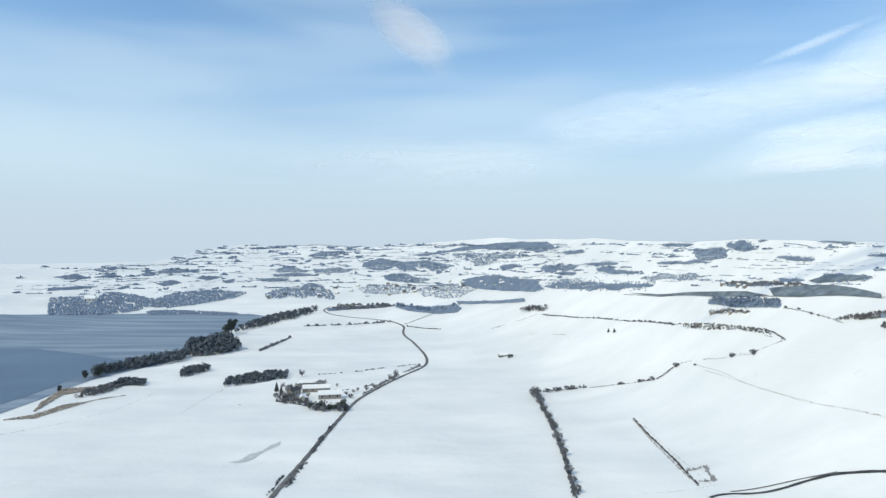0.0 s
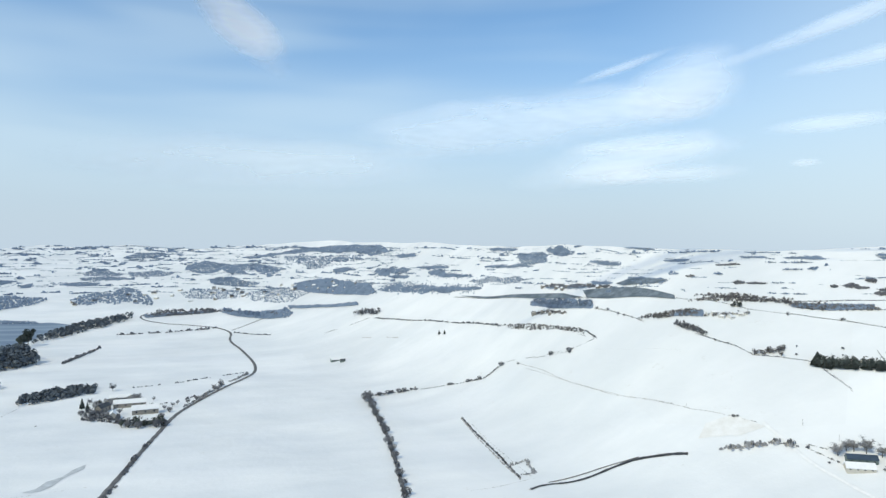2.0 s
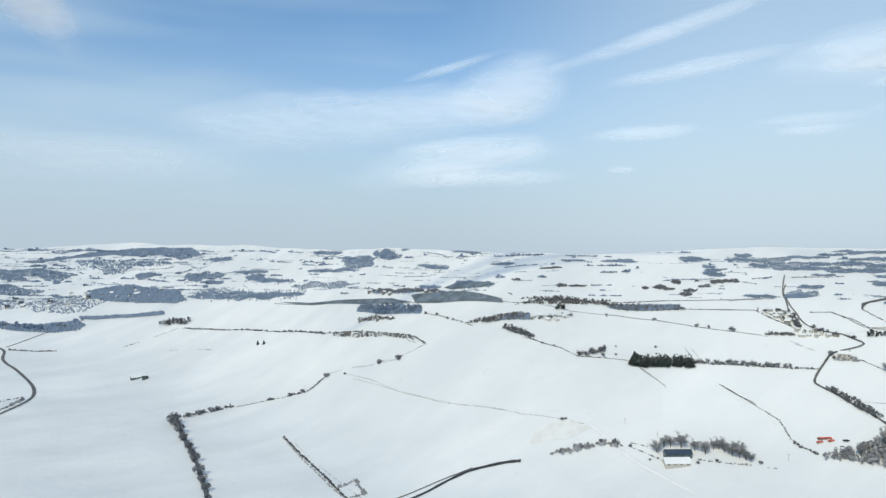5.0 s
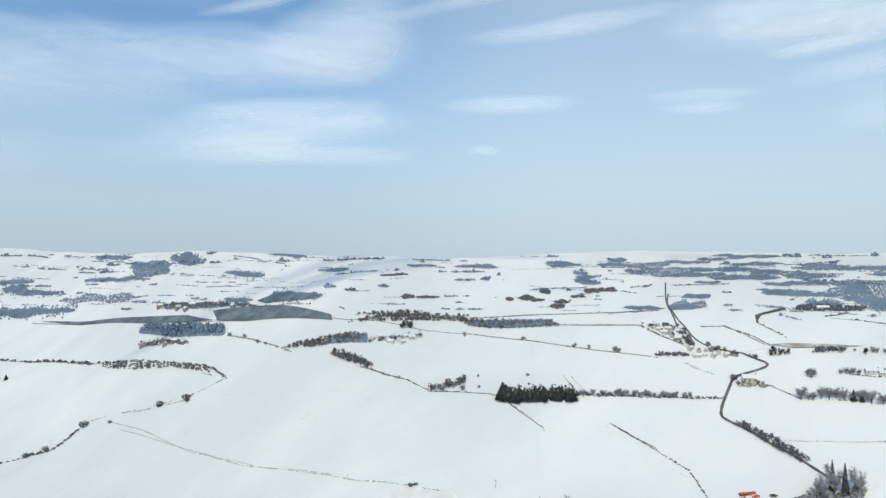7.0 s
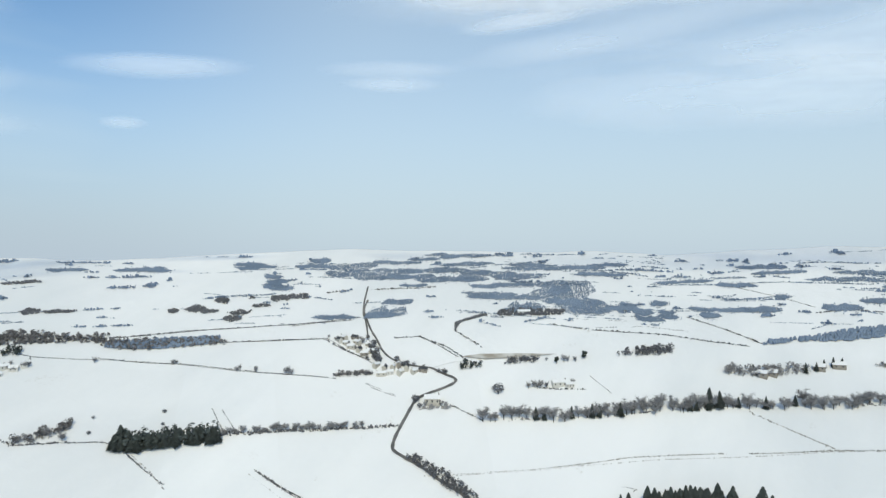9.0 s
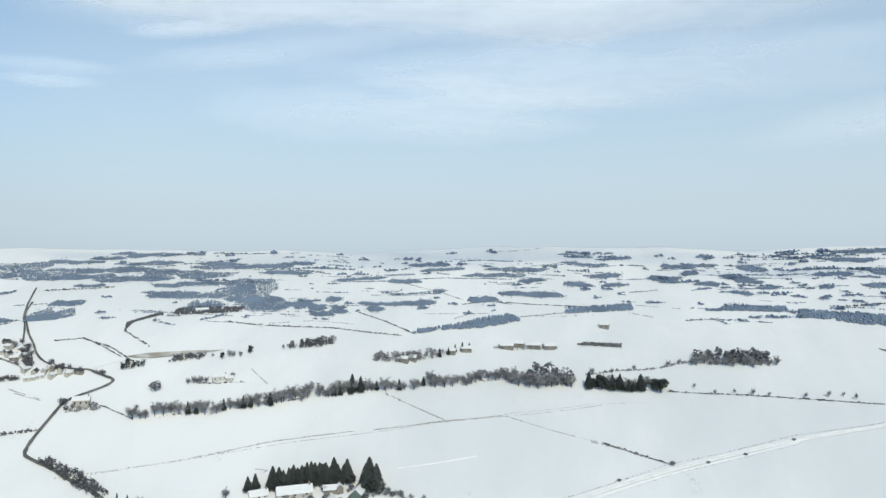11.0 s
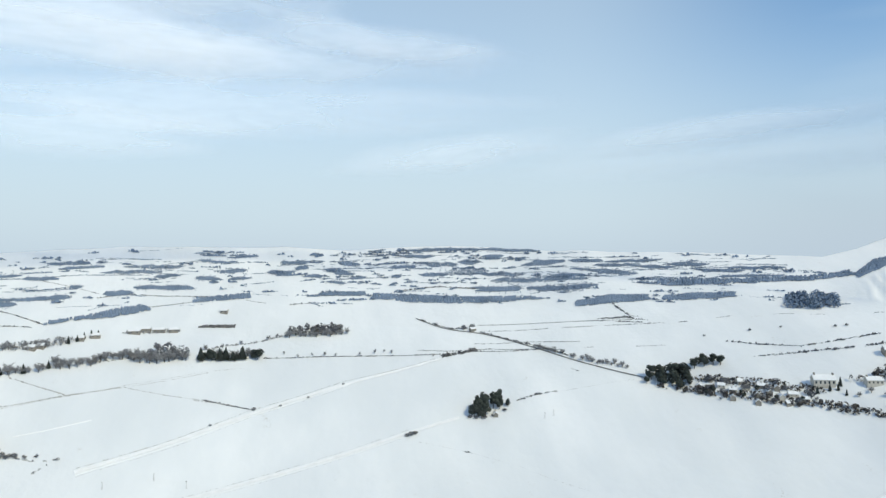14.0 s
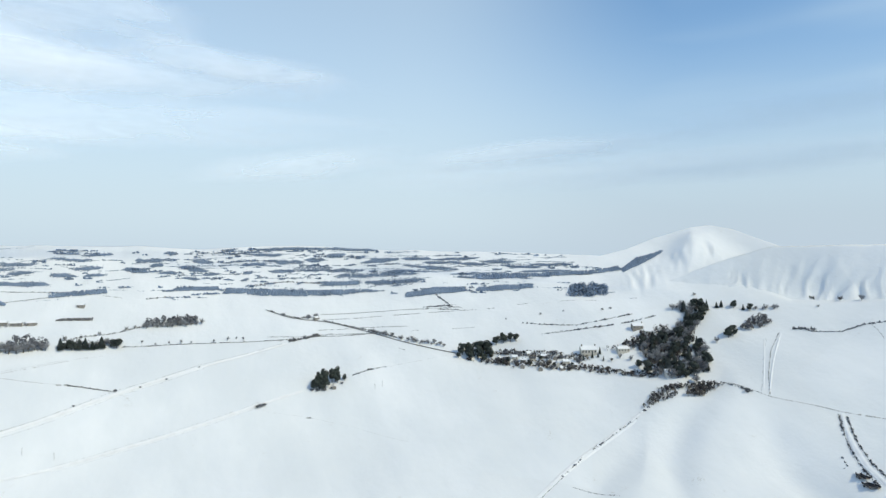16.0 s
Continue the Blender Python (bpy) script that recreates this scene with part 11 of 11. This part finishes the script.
woodland([(316.3, -113.3), (315.8, -116), (314.5, -119.1), (312.4, -122.3), (312.2, -124.1), (311.1, -127.3), (309.7, -129.5), (309, -131.3), (306.4, -134.4), (306.1, -134.6), (307.4, -130.3), (308, -128.2), (308.7, -126.4), (310.4, -123.6), (310.9, -121.5), (313, -118.3), (314.4, -115.8), (316.2, -113.1)], 0.58, HAZEBLUE, "distant dark woodland on snowy hillside", 1.0, 428)
woodland([(309.5, -137), (308.3, -140.2), (306.7, -142.5), (306.4, -144.2), (305.4, -146.3), (303.9, -148.5), (302.4, -150.6), (300.7, -152.9), (300.4, -153.1), (301.4, -150), (302.7, -147.1), (303.3, -145.9), (304.3, -143.7), (305.3, -142.5), (306.9, -140.2), (309.3, -137.1)], 0.59, HAZEBLUE, "distant dark woodland on snowy hillside", 1.0, 429)
woodland([(327.2, -100.1), (327.6, -103.2), (326, -105), (325.9, -108.4), (325.1, -109.4), (323.8, -112.9), (322.5, -113.7), (322.3, -113.5), (321.9, -112.3), (322.5, -109.1), (323, -107.4), (323.7, -103.9), (324.7, -101.4), (326.8, -100.3)], 0.6, HAZEBLUE, "distant dark woodland on snowy hillside", 1.0, 430)
woodland([(315.9, -130.1), (315.1, -133), (314.5, -135.7), (313.2, -139.1), (311.6, -141.3), (310.6, -144.1), (309.7, -146.5), (308.6, -149.2), (307.6, -151.3), (307.5, -150.9), (307.9, -148.4), (308.3, -146.1), (309.2, -143.7), (310.6, -140.5), (311.8, -138.8), (313.3, -134.8), (314, -132.5), (316, -129.4)], 0.6, HAZEBLUE, "distant dark woodland on snowy hillside", 1.0, 431)
woodland([(304.4, -150.3), (303.7, -153), (303.4, -154.2), (302.9, -157.4), (301.6, -160.6), (300.2, -161.6), (299.5, -163.7), (297.3, -166.5), (297.3, -166), (297.9, -162.2), (298.2, -160.7), (298.8, -159.6), (300.6, -155.4), (301.1, -153.6), (302.3, -152.8), (304.3, -149.7)], 0.59, HAZEBLUE, "distant dark woodland on snowy hillside", 1.0, 432)
woodland([(297.3, -158.2), (296.1, -161.3), (295.2, -162.9), (293.8, -164.9), (291.7, -168.3), (291, -168.9), (288.8, -172), (288, -173.5), (286.2, -175.1), (286.1, -174.7), (286.9, -172.4), (287, -171), (289.5, -168), (290.1, -167.6), (292.7, -163.8), (293.4, -161.4), (294.9, -161.2), (297.2, -158)], 0.58, HAZEBLUE, "distant dark woodland on snowy hillside", 1.0, 433)
woodland([(291.4, -170.9), (289.9, -174.6), (289.1, -176.1), (287.5, -178), (286.1, -180.1), (285, -183.1), (283.8, -185.3), (281.9, -187.1), (280.6, -189.1), (280.5, -188.9), (281, -186.3), (282, -184.3), (283.8, -182.1), (284.9, -179.4), (286, -177.4), (287.8, -174.6), (288.6, -173.8), (291.5, -170.3)], 0.58, HAZEBLUE, "distant dark woodland on snowy hillside", 1.0, 434)
woodland([(347.2, -54.1), (348, -55.9), (346.9, -59.6), (346.5, -64.6), (345.3, -67.6), (344.9, -69.7), (344, -73.4), (342.7, -79.1), (342.2, -80.9), (340.5, -85.2), (340.3, -85.3), (341.2, -79.9), (341.1, -77.9), (342.5, -73.2), (342.6, -68.8), (343.5, -66.5), (344.1, -64.1), (344.6, -59.5), (346.4, -54.9), (346.9, -53.8)], 0.61, HAZEBLUE, "distant dark woodland on snowy hillside", 1.0, 435)
woodland([(341.5, -86), (341.8, -87.2), (340.8, -91), (340, -94.1), (339.9, -95.4), (337.9, -99.3), (337.7, -102), (335.9, -102.9), (334.6, -106.2), (334.2, -106.6), (334.5, -103), (335.6, -101), (336.6, -98.3), (337.8, -94.8), (338.8, -93.2), (339.4, -90.7), (340.5, -87.4), (341.4, -85.7)], 0.62, HAZEBLUE, "distant dark woodland on snowy hillside", 1.0, 436)
woodland([(343.1, -44.8), (343.6, -46.4), (342.9, -49.9), (342.8, -52.1), (341.7, -55.1), (341.9, -57.7), (340.8, -59.4), (340.6, -59.7), (340.2, -57.2), (339.7, -54.9), (340.9, -51.4), (341.3, -50.2), (341.9, -46.4), (343, -44.1)], 0.6, HAZEBLUE, "distant dark woodland on snowy hillside", 1.0, 437)
woodland([(301.4, -132.2), (300.3, -135.5), (299.5, -137.6), (298.9, -141.1), (297.7, -144), (294.9, -148.2), (294.6, -149.7), (293, -152.6), (291.3, -156.9), (289.2, -158.7), (288.1, -162.4), (286.5, -163.9), (284.3, -167.3), (284.2, -167.1), (285.6, -163.2), (286.1, -161.5), (287.9, -157.6), (289.2, -156.1), (291.5, -151.1), (292.5, -148.5), (293.6, -146.9), (295.2, -143.2), (296.9, -140), (298.2, -137.4), (299.3, -135.7), (301.4, -131.7)], 0.57, HAZEBLUE, "distant dark woodland on snowy hillside", 1.0, 438)
woodland([(288.5, -162.9), (287.6, -166.3), (285.9, -168.9), (284.8, -171.2), (283.4, -174.1), (282.8, -175.3), (281.3, -177.5), (279.1, -180.4), (277.3, -183.6), (276.8, -184.9), (276.4, -185.2), (276.2, -183.6), (278.3, -179.7), (279.9, -177.1), (281.3, -174.9), (281.8, -173.7), (283.8, -170.1), (284.6, -168.3), (286.5, -166), (288.2, -163.2)], 0.57, HAZEBLUE, "distant dark woodland on snowy hillside", 1.0, 439)
woodland([(311.1, -92.3), (311, -93.7), (310.1, -96.3), (309.5, -98.2), (309.4, -99.8), (309.1, -101), (307.9, -102.8), (307.6, -103.4), (307.5, -101), (307.9, -99.8), (308.1, -98.1), (308.6, -96), (309.7, -93.1), (311, -92)], 0.75, HAZEBLUE, "distant dark woodland on snowy hillside", 1.0, 440)
woodland([(305.7, -108.8), (305.4, -110.6), (304.8, -112.8), (304.3, -114.3), (303.4, -116.6), (302.4, -118.2), (301.4, -120), (301.6, -119.3), (301.9, -117.5), (302.2, -115.9), (303.5, -113.5), (303.7, -112.1), (304.5, -109.9), (305.5, -109.1)], 0.76, HAZEBLUE, "distant dark woodland on snowy hillside", 1.0, 441)
woodland([(316.9, -69.7), (316.7, -72.4), (316.4, -75.1), (315, -78), (314.2, -80.4), (313.3, -82.2), (312.9, -84.4), (311.9, -88.3), (310.8, -90.2), (310.8, -89.5), (310.9, -88.3), (311.9, -83.9), (312.1, -81.7), (313.1, -80.1), (313.7, -77.2), (314.5, -75), (315.6, -72.3), (316.9, -69.2)], 0.75, HAZEBLUE, "distant dark woodland on snowy hillside", 1.0, 442)
hedge([(282.9, 137.8), (284.8, 128.2), (291.7, 107.3), (295, 86.3)], 0.48, "bare dark hedgerow between snowy fields", HEDGE, None, 0.8, 443, "hedge", "hedge", "")
hedge([(307.4, 64.4), (312.8, 48.8), (315.7, 37.9)], 0.3, "bare dark hedgerow between snowy fields", HEDGE, None, 0.7, 444, "hedge", "hedge", "")
hedge([(318.7, 22.9), (314.3, 3.5), (315.5, -11.9)], 0.24, "bare dark hedgerow between snowy fields", HEDGE, None, 0.5, 445, "hedge", "hedge", "")
hedge([(314.6, 2.5), (314.9, -2.3), (315.3, -7.1)], 0.62, "bare dark hedgerow between snowy fields", TWIG, None, 0.9, 446, "hedge", "hedge", "")
hedge([(319.8, -41.6), (319.5, -59.1), (315.9, -71.7)], 0.64, "bare dark hedgerow between snowy fields", SCRUB, None, 0.8, 447, "hedge", "hedge", "")
hedge([(293.2, -67), (290.3, -80.1), (285.6, -99.1), (277.2, -123.8)], 0.29, "bare dark hedgerow between snowy fields", HEDGE, None, 0.7, 448, "hedge", "hedge", "")
hedge([(281.2, -111), (280.9, -117.6), (279, -124.7)], 0.6, "bare dark hedgerow between snowy fields", HEDGE, None, 0.7, 449, "hedge", "hedge", "")
hedge([(274.6, -126.4), (265.8, -154.8), (258.4, -172.1), (242, -196.3)], 0.2, "bare dark hedgerow between snowy fields", HEDGE, None, 0.4, 450, "hedge", "hedge", "")
hedge([(283.2, -62.7), (279.5, -81.2), (273.7, -99.3)], 0.31, "bare dark hedgerow between snowy fields", HEDGE, None, 0.5, 451, "hedge", "hedge", "")

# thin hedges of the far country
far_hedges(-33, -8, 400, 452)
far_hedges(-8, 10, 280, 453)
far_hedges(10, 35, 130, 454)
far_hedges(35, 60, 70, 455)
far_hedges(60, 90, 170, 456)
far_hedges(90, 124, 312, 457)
